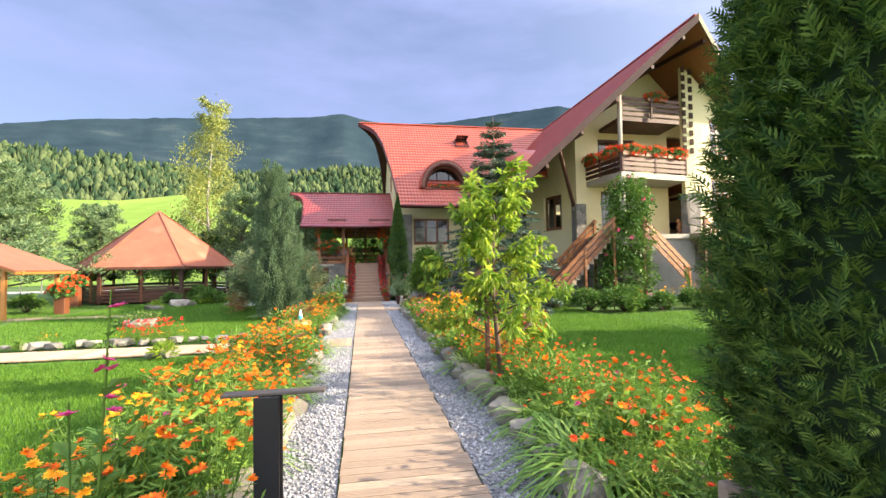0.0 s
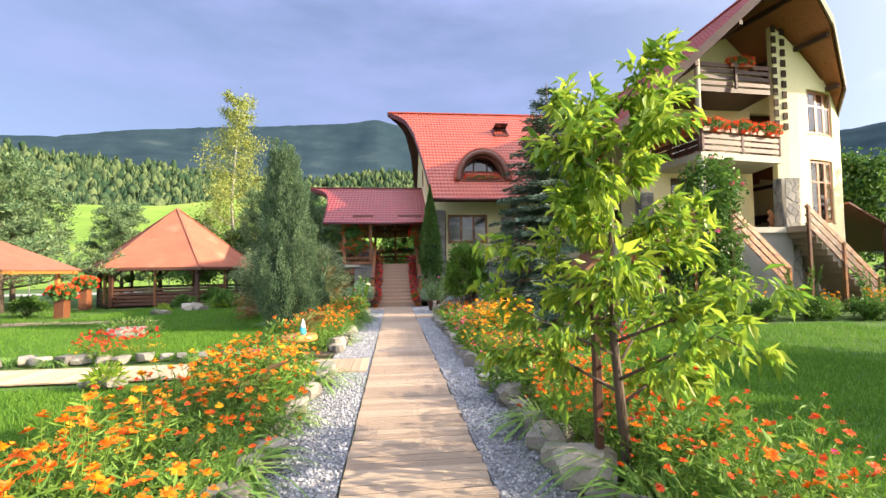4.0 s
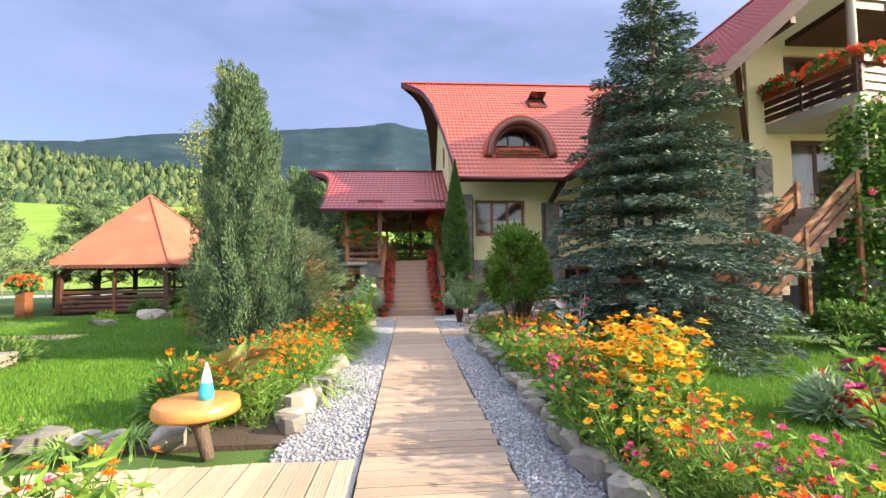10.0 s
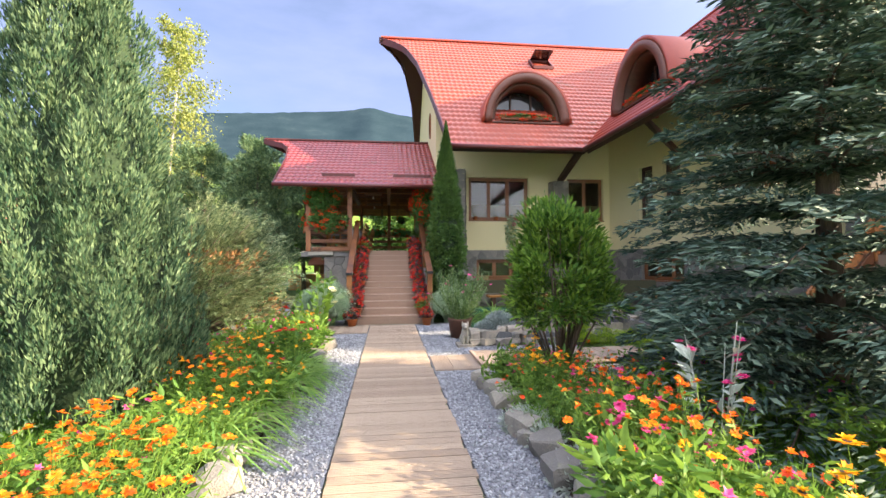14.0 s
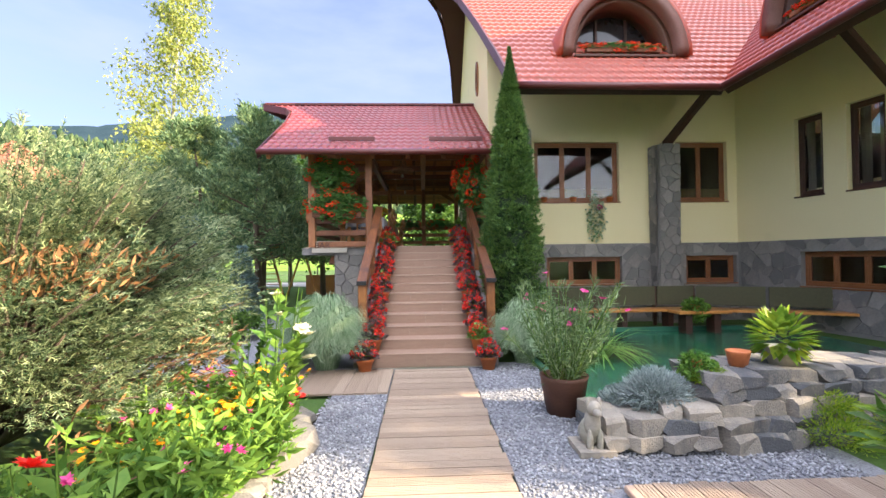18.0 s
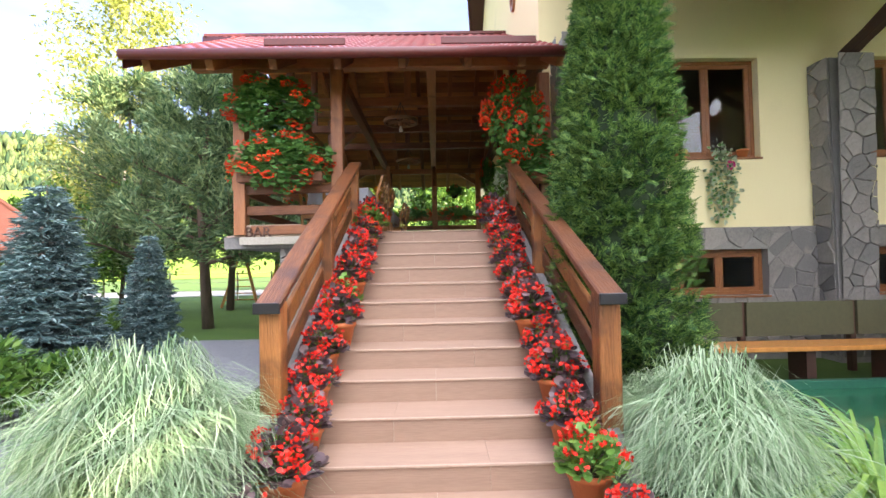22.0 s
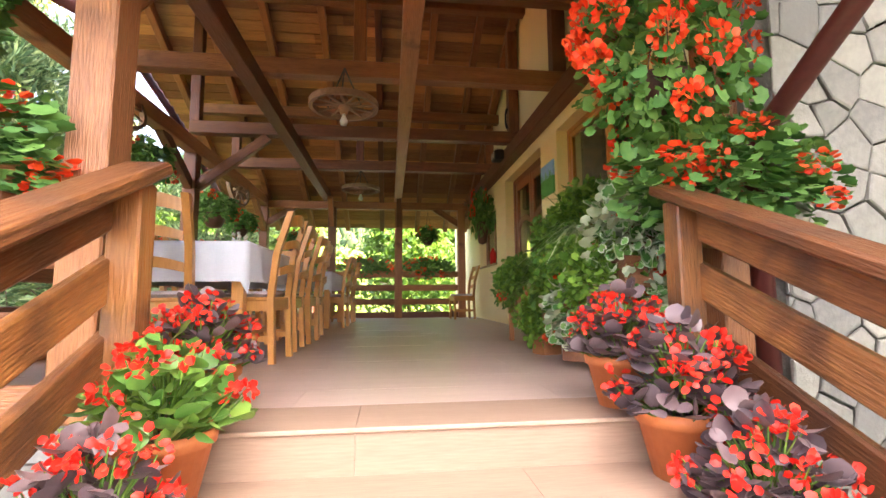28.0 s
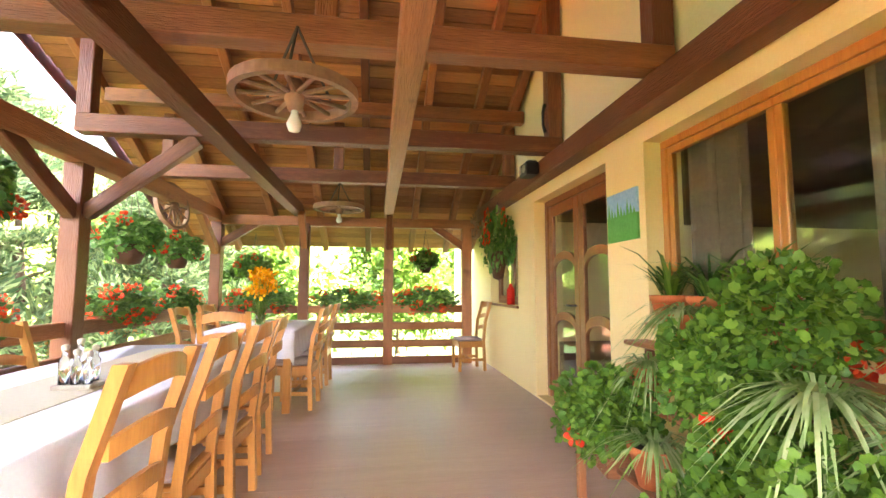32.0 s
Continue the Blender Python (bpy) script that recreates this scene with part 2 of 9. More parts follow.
M_PINE = leafmat("pine_needle", (0.28, 0.38, 0.17), (0.06, 0.13, 0.06), 0.6, 0.2)
M_BIRCH = leafmat("birch_leaf", (0.44, 0.44, 0.12), (0.20, 0.26, 0.06), 0.5, 0.4)
M_CHERRY = leafmat("young_tree_leaf", (0.46, 0.56, 0.06), (0.15, 0.29, 0.035), 0.38, 0.55)
M_LAUREL = leafmat("laurel_leaf", (0.28, 0.44, 0.07), (0.06, 0.15, 0.025), 0.3, 0.4)
M_SPREADING = leafmat("spreading_juniper_leaf", (0.50, 0.57, 0.30), (0.06, 0.12, 0.055), 0.6, 0.25)
M_BUSH = leafmat("bush_leaf", (0.16, 0.29, 0.05), (0.045, 0.12, 0.022), 0.4, 0.35)
M_HERB = leafmat("garden_leaf", (0.25, 0.40, 0.062), (0.085, 0.19, 0.032), 0.55, 0.4)
M_IRIS = leafmat("strap_leaf", (0.34, 0.49, 0.11), (0.14, 0.29, 0.06), 0.45, 0.35)
M_SILVER = leafmat("silver_leaf", (0.55, 0.60, 0.52), (0.33, 0.38, 0.32), 0.7, 0.2)
M_SPIDER = leafmat("striped_spider_leaf", (0.58, 0.68, 0.36), (0.22, 0.40, 0.11), 0.45, 0.35)
M_FERN = leafmat("fresh_fern_leaf", (0.23, 0.41, 0.065), (0.075, 0.19, 0.03), 0.45, 0.4)
M_STRIPED = leafmat("striped_grass_leaf", (0.50, 0.60, 0.41), (0.19, 0.31, 0.15), 0.5, 0.3)
M_ORANGE = leafmat("orange_petal", (0.95, 0.36, 0.012), (0.85, 0.14, 0.008), 0.5, 0.25)
M_YELLOW = leafmat("yellow_petal", (0.95, 0.60, 0.03), (0.90, 0.36, 0.01), 0.5, 0.25)
M_RED = leafmat("red_petal", (0.92, 0.065, 0.035), (0.74, 0.026, 0.018), 0.45, 0.25)
M_RUST = leafmat("rust_red_petal", (0.90, 0.20, 0.02), (0.62, 0.05, 0.015), 0.5, 0.25)
M_SCARLET = leafmat("scarlet_petal", (0.95, 0.13, 0.035), (0.80, 0.05, 0.018), 0.45, 0.25)
M_PINK = leafmat("pink_petal", (0.85, 0.13, 0.36), (0.62, 0.04, 0.20), 0.5, 0.3)
M_WHITE = leafmat("white_petal", (0.85, 0.85, 0.70), (0.75, 0.72, 0.45), 0.5, 0.3)
M_VIOLET = leafmat("violet_petal", (0.32, 0.17, 0.62), (0.16, 0.06, 0.36), 0.5, 0.3)
M_EYE = mat("dark_flower_eye", (0.05, 0.025, 0.012), None, 0.9, 5, 60, 0.3)
M_BEGONIA = leafmat("begonia_leaf", (0.19, 0.13, 0.13), (0.085, 0.06, 0.065), 0.28, 0.12)
M_BEGONIA_G = leafmat("green_begonia_leaf", (0.215, 0.365, 0.068), (0.090, 0.210, 0.045), 0.3, 0.2)
M_GERANIUM = leafmat("geranium_leaf", (0.172, 0.351, 0.088), (0.060, 0.180, 0.045), 0.5, 0.25)
M_VARIEGATED = leafmat("cream_leaf_edge", (0.62, 0.68, 0.50), (0.40, 0.50, 0.32), 0.45, 0.25)
M_TERRACOTTA = mat("terracotta", (0.62, 0.20, 0.065), (0.50, 0.14, 0.045), 0.6, 4, 40, 0.06)
M_GAZROOF = mat("reddish_shingle", (0.37, 0.125, 0.068), (0.24, 0.078, 0.046), 0.9, 1.2, 45, 0.6, stain=((0.30, 0.15, 0.09), 1.0, 0.58))
M_BLACKSTEEL = mat("black_painted_steel", (0.02, 0.02, 0.022), (0.012, 0.012, 0.013), 0.4, 5, 60, 0.05)
M_ROPE = mat("grey_cord", (0.12, 0.10, 0.08), None, 0.9)
M_PATHSAND = mat("tan_path_boards", (0.62, 0.46, 0.31), (0.48, 0.34, 0.22), 0.85, 0.9, 35, 0.3, vary="obj")
M_CLOTH = mat("white_tablecloth", (0.66, 0.69, 0.76), (0.58, 0.62, 0.70), 0.9, 2, 80, 0.06)
M_RUNNER = mat("cream_table_runner", (0.70, 0.68, 0.50), (0.62, 0.60, 0.43), 0.9, 2, 80, 0.06)
M_WATER = mat("green_pond_water", (0.022, 0.125, 0.068), (0.016, 0.095, 0.05), 0.16, 0.5, 4, 0.015, gloss=0.5)
M_CONCRETE = mat("pale_concrete", (0.50, 0.46, 0.38), (0.36, 0.33, 0.27), 0.9, 1.2, 30, 0.4)
M_WHITEPAINT = mat("white_paint", (0.80, 0.80, 0.78), (0.72, 0.72, 0.70), 0.5, 3, 40, 0.03)
M_OLIVE = mat("olive_bench_panel", (0.085, 0.085, 0.040), (0.06, 0.06, 0.03), 0.8, 1, 20, 0.1)
M_CURTAIN = mat("beige_curtain", (0.34, 0.29, 0.21), (0.22, 0.185, 0.135), 0.9, 2, 40, 0.05)
M_SEATPAD = mat("mauve_seat_pad", (0.56, 0.48, 0.50), (0.46, 0.39, 0.41), 0.9, 3, 60, 0.1)
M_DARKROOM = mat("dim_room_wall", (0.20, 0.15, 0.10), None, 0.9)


# ---- builders ----
def thing(name, label, category, loc=(0, 0, 0), group="", kind=""):
    ob = new(name)
    ob.location = loc
    ob.empty_display_size = 0.2
    return tagged(ob, label, category, group, kind)


def mesh_of(name, bm, material, smooth=False):
    me = bpy.data.meshes.new(name)
    bm.to_mesh(me)
    bm.free()
    me.materials.append(material)
    if smooth:
        me.polygons.foreach_set("use_smooth", [True] * len(me.polygons))
    return me


def under(ob, parent):
    """Makes ob, built in the world's own coordinates, a child of parent."""
    ob.parent = parent
    if parent.parent is None:
        ob.matrix_parent_inverse = Matrix.Translation(-parent.location)
    return ob


def part(name, bm, material, parent=None, label="", smooth=False):
    me = bm if isinstance(bm, bpy.types.Mesh) else mesh_of(name, bm, material, smooth)
    if not me.materials:
        me.materials.append(material)
    ob = new(name, me)
    if parent is not None:
        under(ob, parent)
    if label:
        ob["label"] = label
    return ob


def setting(name, bm, material, label="", category="", smooth=False):
    return tagged(part(name, bm, material, None, "", smooth), label, category, "", "structure")


def box(bm, x0, x1, y0, y1, z0, z1):
    v = [bm.verts.new(c) for c in ((x0, y0, z0), (x1, y0, z0), (x1, y1, z0), (x0, y1, z0), (x0, y0, z1), (x1, y0, z1), (x1, y1, z1), (x0, y1, z1))]
    for f in ((3, 2, 1, 0), (4, 5, 6, 7), (0, 1, 5, 4), (1, 2, 6, 5), (2, 3, 7, 6), (3, 0, 4, 7)):
        bm.faces.new([v[i] for i in f])
    return bm


def boxes(*ranges):
    bm = bmesh.new()
    for r in ranges:
        box(bm, *r)
    return bm


def chamfer(bm, w=0.006):
    bmesh.ops.bevel(bm, geom=list(bm.edges), offset=w, segments=1, affect="EDGES", profile=0.5)
    return bm


BEAMS = {}


def beam(name, p, q, w, h, material, parent, label="", up=(0, 0, 1), edge=0.008):
    """A squared timber from p to q, w wide and h high, its grain along it."""
    p, q = Vector(p), Vector(q)
    length = (q - p).length
    key = (round(length, 3), w, h, material.name, edge)
    if key not in BEAMS:
        BEAMS[key] = mesh_of(name, chamfer(box(bmesh.new(), 0, length, -w / 2, w / 2, -h / 2, h / 2), edge), material)
    x = (q - p).normalized()
    y = Vector(up).cross(x)
    y = y.normalized() if y.length > 1e-4 else Vector((0, 1, 0))
    z = x.cross(y)
    ob = new(name, BEAMS[key])
    ob.matrix_basis = Matrix(((x.x, y.x, z.x, p.x), (x.y, y.y, z.y, p.y), (x.z, y.z, z.z, p.z), (0, 0, 0, 1)))
    if parent is not None:
        under(ob, parent)
    if label:
        ob["label"] = label
    return ob


def tube(bm, pts, radii, sides=8, cap=True):
    """A round limb through pts."""
    rings = []
    for i, p in enumerate(pts):
        p = Vector(p)
        a, b = Vector(pts[max(0, i - 1)]), Vector(pts[min(len(pts) - 1, i + 1)])
        d = (b - a).normalized()
        u = d.cross(Vector((0.31, 0.93, 0.17)))
        u = u.normalized() if u.length > 1e-3 else d.orthogonal().normalized()
        w = d.cross(u)
        r = radii[i] if hasattr(radii, "__len__") else radii
        rings.append([bm.verts.new(p + r * (math.cos(6.2832 * k / sides) * u + math.sin(6.2832 * k / sides) * w)) for k in range(sides)])
    for a, b in zip(rings, rings[1:]):
        for k in range(sides):
            bm.faces.new((a[k], a[(k + 1) % sides], b[(k + 1) % sides], b[k]))
    if cap:
        bm.faces.new(rings[0][::-1])
        bm.faces.new(rings[-1])
    return bm


def lathe(profile, sides=20, centre=(0, 0, 0)):
    """A turned body from (radius, height) pairs."""
    bm = bmesh.new()
    rings = []
    for r, z in profile:
        if r < 1e-4:
            rings.append([bm.verts.new((centre[0], centre[1], centre[2] + z))])
        else:
            rings.append([bm.verts.new((centre[0] + r * math.cos(6.28319 * k / sides), centre[1] + r * math.sin(6.28319 * k / sides), centre[2] + z)) for k in range(sides)])
    for a, b in zip(rings, rings[1:]):
        for k in range(sides):
            j = (k + 1) % sides
            if len(a) == 1 and len(b) > 1:
                bm.faces.new((a[0], b[j], b[k]))
            elif len(b) == 1 and len(a) > 1:
                bm.faces.new((a[k], a[j], b[0]))
            elif len(a) > 1:
                bm.faces.new((a[k], a[j], b[j], b[k]))
    return bm


def raw_mesh(name, verts, faces, material, smooth=False):
    """A mesh from arrays; faces: an (n, k) array."""
    me = bpy.data.meshes.new(name)
    n, k = faces.shape
    me.vertices.add(len(verts))
    me.vertices.foreach_set("co", np.ascontiguousarray(verts, dtype=np.float32).ravel())
    me.loops.add(n * k)
    me.loops.foreach_set("vertex_index", np.ascontiguousarray(faces, dtype=np.int32).ravel())
    me.polygons.add(n)
    me.polygons.foreach_set("loop_start", np.arange(0, n * k, k, dtype=np.int32))
    if smooth:
        me.polygons.foreach_set("use_smooth", np.ones(n, dtype=bool))
    me.update(calc_edges=True)
    me.validate()
    me.materials.append(material)
    return me


def unit(a):
    return a / np.maximum(np.linalg.norm(a, axis=1, keepdims=True), 1e-6)


def leaf_arrays(P, D, N, L, W, fold=0.18, droop=0.0):
    """Folded pointed leaves: foot P, way D, upper side about N."""
    D = unit(D)
    S = unit(np.cross(D, N))
    N = np.cross(S, D)
    L, W = np.broadcast_to(L, len(P))[:, None], np.broadcast_to(W, len(P))[:, None]
    mid = P + D * L * 0.45
    a, b = mid + S * W / 2 + N * W * fold, mid - S * W / 2 + N * W * fold
    tip = P + D * L - N * L * droop
    verts = np.stack((P, a, tip, b), 1).reshape(-1, 3)
    i = np.arange(len(P), dtype=np.int32)[:, None] * 4
    faces = np.concatenate((i + np.array([0, 1, 2]), i + np.array([0, 2, 3])), 0)
    return verts, faces


def round_arrays(P, D, N, R, sides=6):
    """Round cupped leaves or petals, with centre D away."""
    D = unit(D)
    S = unit(np.cross(D, N))
    U = np.cross(S, D)
    R = np.broadcast_to(R, len(P))[:, None]
    c = P + D * R
    vs = [c - U * R * 0.15]
    for k in range(sides):
        a = 6.28319 * (k + 0.5) / sides
        vs.append(c + (D * math.cos(a) + S * math.sin(a)) * R * (1.0, 0.93)[k % 2] + U * R * (0.12 + 0.10 * math.sin(2 * a + 1)))
    verts = np.stack(vs, 1).reshape(-1, 3)
    i = np.arange(len(P), dtype=np.int32)[:, None] * (sides + 1)
    faces = np.concatenate([i + np.array([0, k + 1, (k + 1) % sides + 1]) for k in range(sides)], 0)
    return verts, faces


def lobed_arrays(P, D, N, R, notch=0.86):
    """Round scalloped leaves with a hollow middle and a notch at the stalk, as geraniums have."""
    D = unit(D)
    S = unit(np.cross(D, N))
    U = np.cross(S, D)
    R = np.broadcast_to(R, len(P))[:, None]
    c = P + D * R * 0.55
    vs = [c - U * R * 0.16]
    for k in range(14):
        a = 0.44880 * k
        q = (1.04, notch)[k % 2] * (0.45 if k == 7 else 1.0)
        vs.append(c + (D * math.cos(a) + S * math.sin(a)) * R * q + U * R * ((0.13, 0.02)[k % 2] + 0.10 * math.sin(2 * a)))
    verts = np.stack(vs, 1).reshape(-1, 3)
    i = np.arange(len(P), dtype=np.int32)[:, None] * 15
    faces = np.concatenate([i + np.array([0, k + 1, (k + 1) % 14 + 1]) for k in range(14)], 0)
    return verts, faces


def fan_arrays(P, D, N, L, pairs=4):
    """Flat feathery sprays: a middle rib with pairs of narrow side leaflets."""
    D = unit(D)
    S = unit(np.cross(D, N))
    N = np.cross(S, D)
    L = np.broadcast_to(L, len(P))
    sets = [leaf_arrays(P, D, N, L, L * 0.10, 0.1, 0.10)]
    for k in range(pairs):
        t = 0.10 + 0.70 * k / (pairs - 1)
        ln = L * (0.46 - 0.34 * abs(t - 0.22))
        foot = P + D * (L * t)[:, None] - N * (L * 0.10 * t * t)[:, None]
        for sg in (-1, 1):
            sets.append(leaf_arrays(foot, D * 0.95 + S * sg, N, ln, ln * 0.24, 0.12, 0.12))
    return merge(*sets)


def stick_arrays(A, B, r):
    """Thin three-sided stems from A to B."""
    D = unit(B - A)
    S = unit(np.cross(D, np.array([[0.3, 0.9, 0.2]])))
    T = np.cross(D, S)
    r = np.broadcast_to(r, len(A))[:, None]
    vs = []
    for P, q in ((A, 1.0), (B, 0.6)):
        for k in range(3):
            vs.append(P + r * q * (S * math.cos(2.0944 * k) + T * math.sin(2.0944 * k)))
    verts = np.stack(vs, 1).reshape(-1, 3)
    i = np.arange(len(A), dtype=np.int32)[:, None] * 6
    faces = np.concatenate([i + np.array([k, (k + 1) % 3, (k + 1) % 3 + 3, k + 3]) for k in range(3)], 0)
    return verts, np.concatenate((faces[:, [0, 1, 2]], faces[:, [0, 2, 3]]), 0)


def merge(*sets):
    vs, fs, o = [], [], 0
    for v, f in sets:
        vs.append(v)
        fs.append(f + o)
        o += len(v)
    return np.concatenate(vs), np.concatenate(fs)


def wall_boxes(bm, u0, u1, z0, z1, holes, place):
    """Fills a wall's rectangle but for its holes (u0, u1, z0, z1); place(u0, u1, z0, z1) adds one block."""
    us = sorted({u0, u1, *[h[0] for h in holes], *[h[1] for h in holes]})
    zs = sorted({z0, z1, *[h[2] for h in holes], *[h[3] for h in holes]})
    for a, b in zip(us, us[1:]):
        for c, d in zip(zs, zs[1:]):
            mu, mz = (a + b) / 2, (c + d) / 2
            hole = any(h[0] < mu < h[1] and h[2] < mz < h[3] for h in holes)
            if not (hole or a < u0 or b > u1 or c < z0 or d > z1):
                place(a, b, c, d)
    # join the blocks into one body: drop the faces between neighbours, then weld
    seen = {}
    for f in bm.faces:
        seen.setdefault(tuple(sorted(tuple(round(q, 3) for q in v.co) for v in f.verts)), []).append(f)
    bmesh.ops.delete(bm, geom=[f for fs in seen.values() if len(fs) > 1 for f in fs], context="FACES")
    bmesh.ops.remove_doubles(bm, verts=list(bm.verts), dist=0.001)


# ---- ground and distance ----
BW0, BW1 = -0.53, 0.62            # the boardwalk's edges
bm = bmesh.new()
bmesh.ops.create_grid(bm, x_segments=40, y_segments=40, size=1)
for v in bm.verts:
    for k in (0, 1):
        v.co[k] = math.copysign(abs(v.co[k]) ** 3.2 * 2500, v.co[k])
    v.co.z = -0.06
setting("ground", bm, M_LAWN, "mown green lawn and meadow reaching to the hills", "lawn")


def skyline(table, a):
    return np.interp(a, [p[0] for p in table], [p[1] for p in table])


def hill(name, label, table, r0, r1, low, seed, material, az=(-75, 80), rough=0.03, steps=(150, 26)):
    """A ridge in the distance: table gives its height in degrees by azimuth."""
    na, nr = steps
    A = np.radians(np.linspace(az[0], az[1], na))
    verts = np.zeros((na, nr, 3))
    for i, a in enumerate(A):
        top = math.tan(math.radians(skyline(table, math.degrees(a))))
        for j in range(nr):
            f = j / (nr - 1)
            r = r0 + (r1 - r0) * f
            s = f ** 0.8
            bumpy = noise.fractal(Vector((math.sin(a) * r / r1 * 7 + seed, math.cos(a) * r / r1 * 7, seed)), 1.0, 2.0, 5) * rough * math.sin(math.pi * min(1, f * 1.02)) + noise.noise(Vector((a * 60, seed, f))) * rough * 0.12
            verts[i, j] = (math.sin(a) * r, math.cos(a) * r - 10, r * (low * (1 - s) + top * s) + r1 * bumpy * f)
    idx = np.arange(na * nr).reshape(na, nr)
    q = np.stack((idx[:-1, :-1], idx[:-1, 1:], idx[1:, 1:], idx[1:, :-1]), -1).reshape(-1, 4)
    return tagged(part(name, raw_mesh(name, verts.reshape(-1, 3), q, material, True), material), label, "hill", "", "structure"), verts


FAR = [(-75, 11), (-40, 12.6), (-35, 13.4), (-29, 15.0), (-21, 16.4), (-11, 17.6), (-5, 18.2), (-2.3, 18.7), (1, 18.0), (4, 17.6), (11, 17.9), (18, 18.6), (25, 19.0), (36, 16), (47, 12.6), (53, 12.8), (60, 12), (80, 10)]
NEAR = [(-75, 11), (-45, 12), (-35, 11.9), (-24, 11.7), (-20, 11.2), (-10, 11.2), (0, 12.6), (8, 11), (20, 8), (45, 6.5), (60, 8), (80, 9)]
MEADOW = [(-75, 6.5), (-35, 7.6), (-27, 8.0), (-20, 9.2), (-15, 9.3), (-8, 7.0), (0, 5), (20, 3.5), (50, 4.5), (80, 5)]
# the bluish cast of distance haze is put into the far ridge's colour
M_FAR_HAZE = mat("far_forest_haze_tint", (0.038, 0.062, 0.074), (0.016, 0.032, 0.042), 1.0, 0.006, 0.12, 0.0, gloss=0.0, stain=((0.050, 0.072, 0.075), 0.006, 0.60))
M_HILLWOOD = mat("wooded_hill_ground", (0.11, 0.155, 0.05), (0.045, 0.08, 0.03), 1.0, 0.02, 0.15, 0.0, gloss=0.0)
M_MEADOW = mat("hill_meadow", (0.20, 0.30, 0.065), (0.115, 0.20, 0.04), 1.0, 0.012, 0.12, 0.0, gloss=0.0, stain=((0.40, 0.32, 0.12), 0.009, 0.55))
hill("far_mountain", "wooded mountain ridge with blue-green haze in its colour", FAR, 900, 3200, 0.06, 3.1, M_FAR_HAZE, rough=0.018, steps=(240, 34))
_, wood_v = hill("wooded_hill", "hillside covered in mixed forest", NEAR, 260, 620, 0.075, 8.4, M_HILLWOOD, rough=0.012, steps=(170, 22))
_, mead_v = hill("meadow_hill", "sunlit hill meadow with scattered trees", MEADOW, 70, 262, 0.0, 5.7, M_MEADOW, rough=0.006, steps=(120, 18))

# ---- boardwalk, gravel, paths ----
boardwalk = thing("boardwalk", "weathered wooden boardwalk of narrow cross boards", "boardwalk", (0, -12, 0), kind="structure")
part("bearer", boxes((BW0 + 0.1, BW0 + 0.18, -26, -0.04, -0.055, -0.03), (BW1 - 0.18, BW1 - 0.1, -26, -0.04, -0.055, -0.03)), M_DARKWOOD, boardwalk)


def ribbed_board(length, width, ribs=5, thick=0.026):
    """A decking board along x with shallow grooves."""
    bm = bmesh.new()
    prof = [(0.0, -thick), (0.0, -0.003), (0.004, 0)]
    step = (width - 0.008) / ribs
    for k in range(1, ribs):
        c = 0.004 + k * step
        prof += [(c - 0.005, 0), (c, -0.006), (c + 0.005, 0)]
    prof += [(width - 0.004, 0), (width, -0.003), (width, -thick)]
    a = [bm.verts.new((0, y, z)) for y, z in prof]
    b = [bm.verts.new((length, y, z)) for y, z in prof]
    for i in range(len(prof) - 1):
        bm.faces.new((a[i], b[i], b[i + 1], a[i + 1]))
    bm.faces.new(a)
    bm.faces.new(b[::-1])
    return bm


def gravel_ground(name, ranges, label):
    return setting(name, boxes(*[(a, b, c, d, -0.058, z) for a, b, c, d, z in ranges]), M_GRAVELBED, label, "gravel")


gravel_ground("gravel_path", [(-1.25, BW0 - 0.012, -26, 0.3, -0.022), (BW1 + 0.012, 1.28, -26, 0.3, -0.022), (1.28, 3.6, -5.5, -2.95, -0.024), (1.28, 1.75, -2.95, 0.3, -0.026), (-6.5, -1.25, -0.05, 1.2, -0.025), (-7.5, -2.4, 1.2, 7.5, -0.027)], "strip of loose grey gravel beside the boardwalk")

# ---- terrace and stairs ----
Z1 = 2.0
SX0, SX1, TREAD, NSTEP = -1.10, 1.02, 0.346, 12
FIRST = 0.215                       # the lowest step is higher than the rest
RISE = (Z1 - FIRST) / (NSTEP - 1)


def step_z(k):
    """Top of the k-th step, counted from 0."""
    return FIRST + RISE * k


stairs = thing("entrance_stairs", "broad straight flight of wood-look tiled steps", "stairs", (0, 2, 0), kind="structure")
bm = bmesh.new()
for k in range(NSTEP):
    box(bm, SX0 + 0.015, SX1 - 0.015, k * TREAD + 0.014, 4.2, step_z(k - 1) if k else -0.04, step_z(k) - 0.014)
part("stair_core", bm, M_CONCRETE, stairs)
for side in (SX0 - 0.09, SX1 + 0.01):
    bm = bmesh.new()
    a = [bm.verts.new((side, y, z)) for y, z in ((0.05, -0.06), (0.05, 0.30), (3.85, 2.12), (4.2, 2.12), (4.2, -0.06))]
    b = [bm.verts.new((side + 0.08, v.co.y, v.co.z)) for v in a]
    bm.faces.new(a), bm.faces.new(b[::-1])
    for i in range(5):
        bm.faces.new((a[i], b[i], b[(i + 1) % 5], a[(i + 1) % 5]))
    part("side_wall", bm, M_STONE_J, stairs, "rough stone side wall of the steps")
tile_len = (SX1 - SX0) / 2
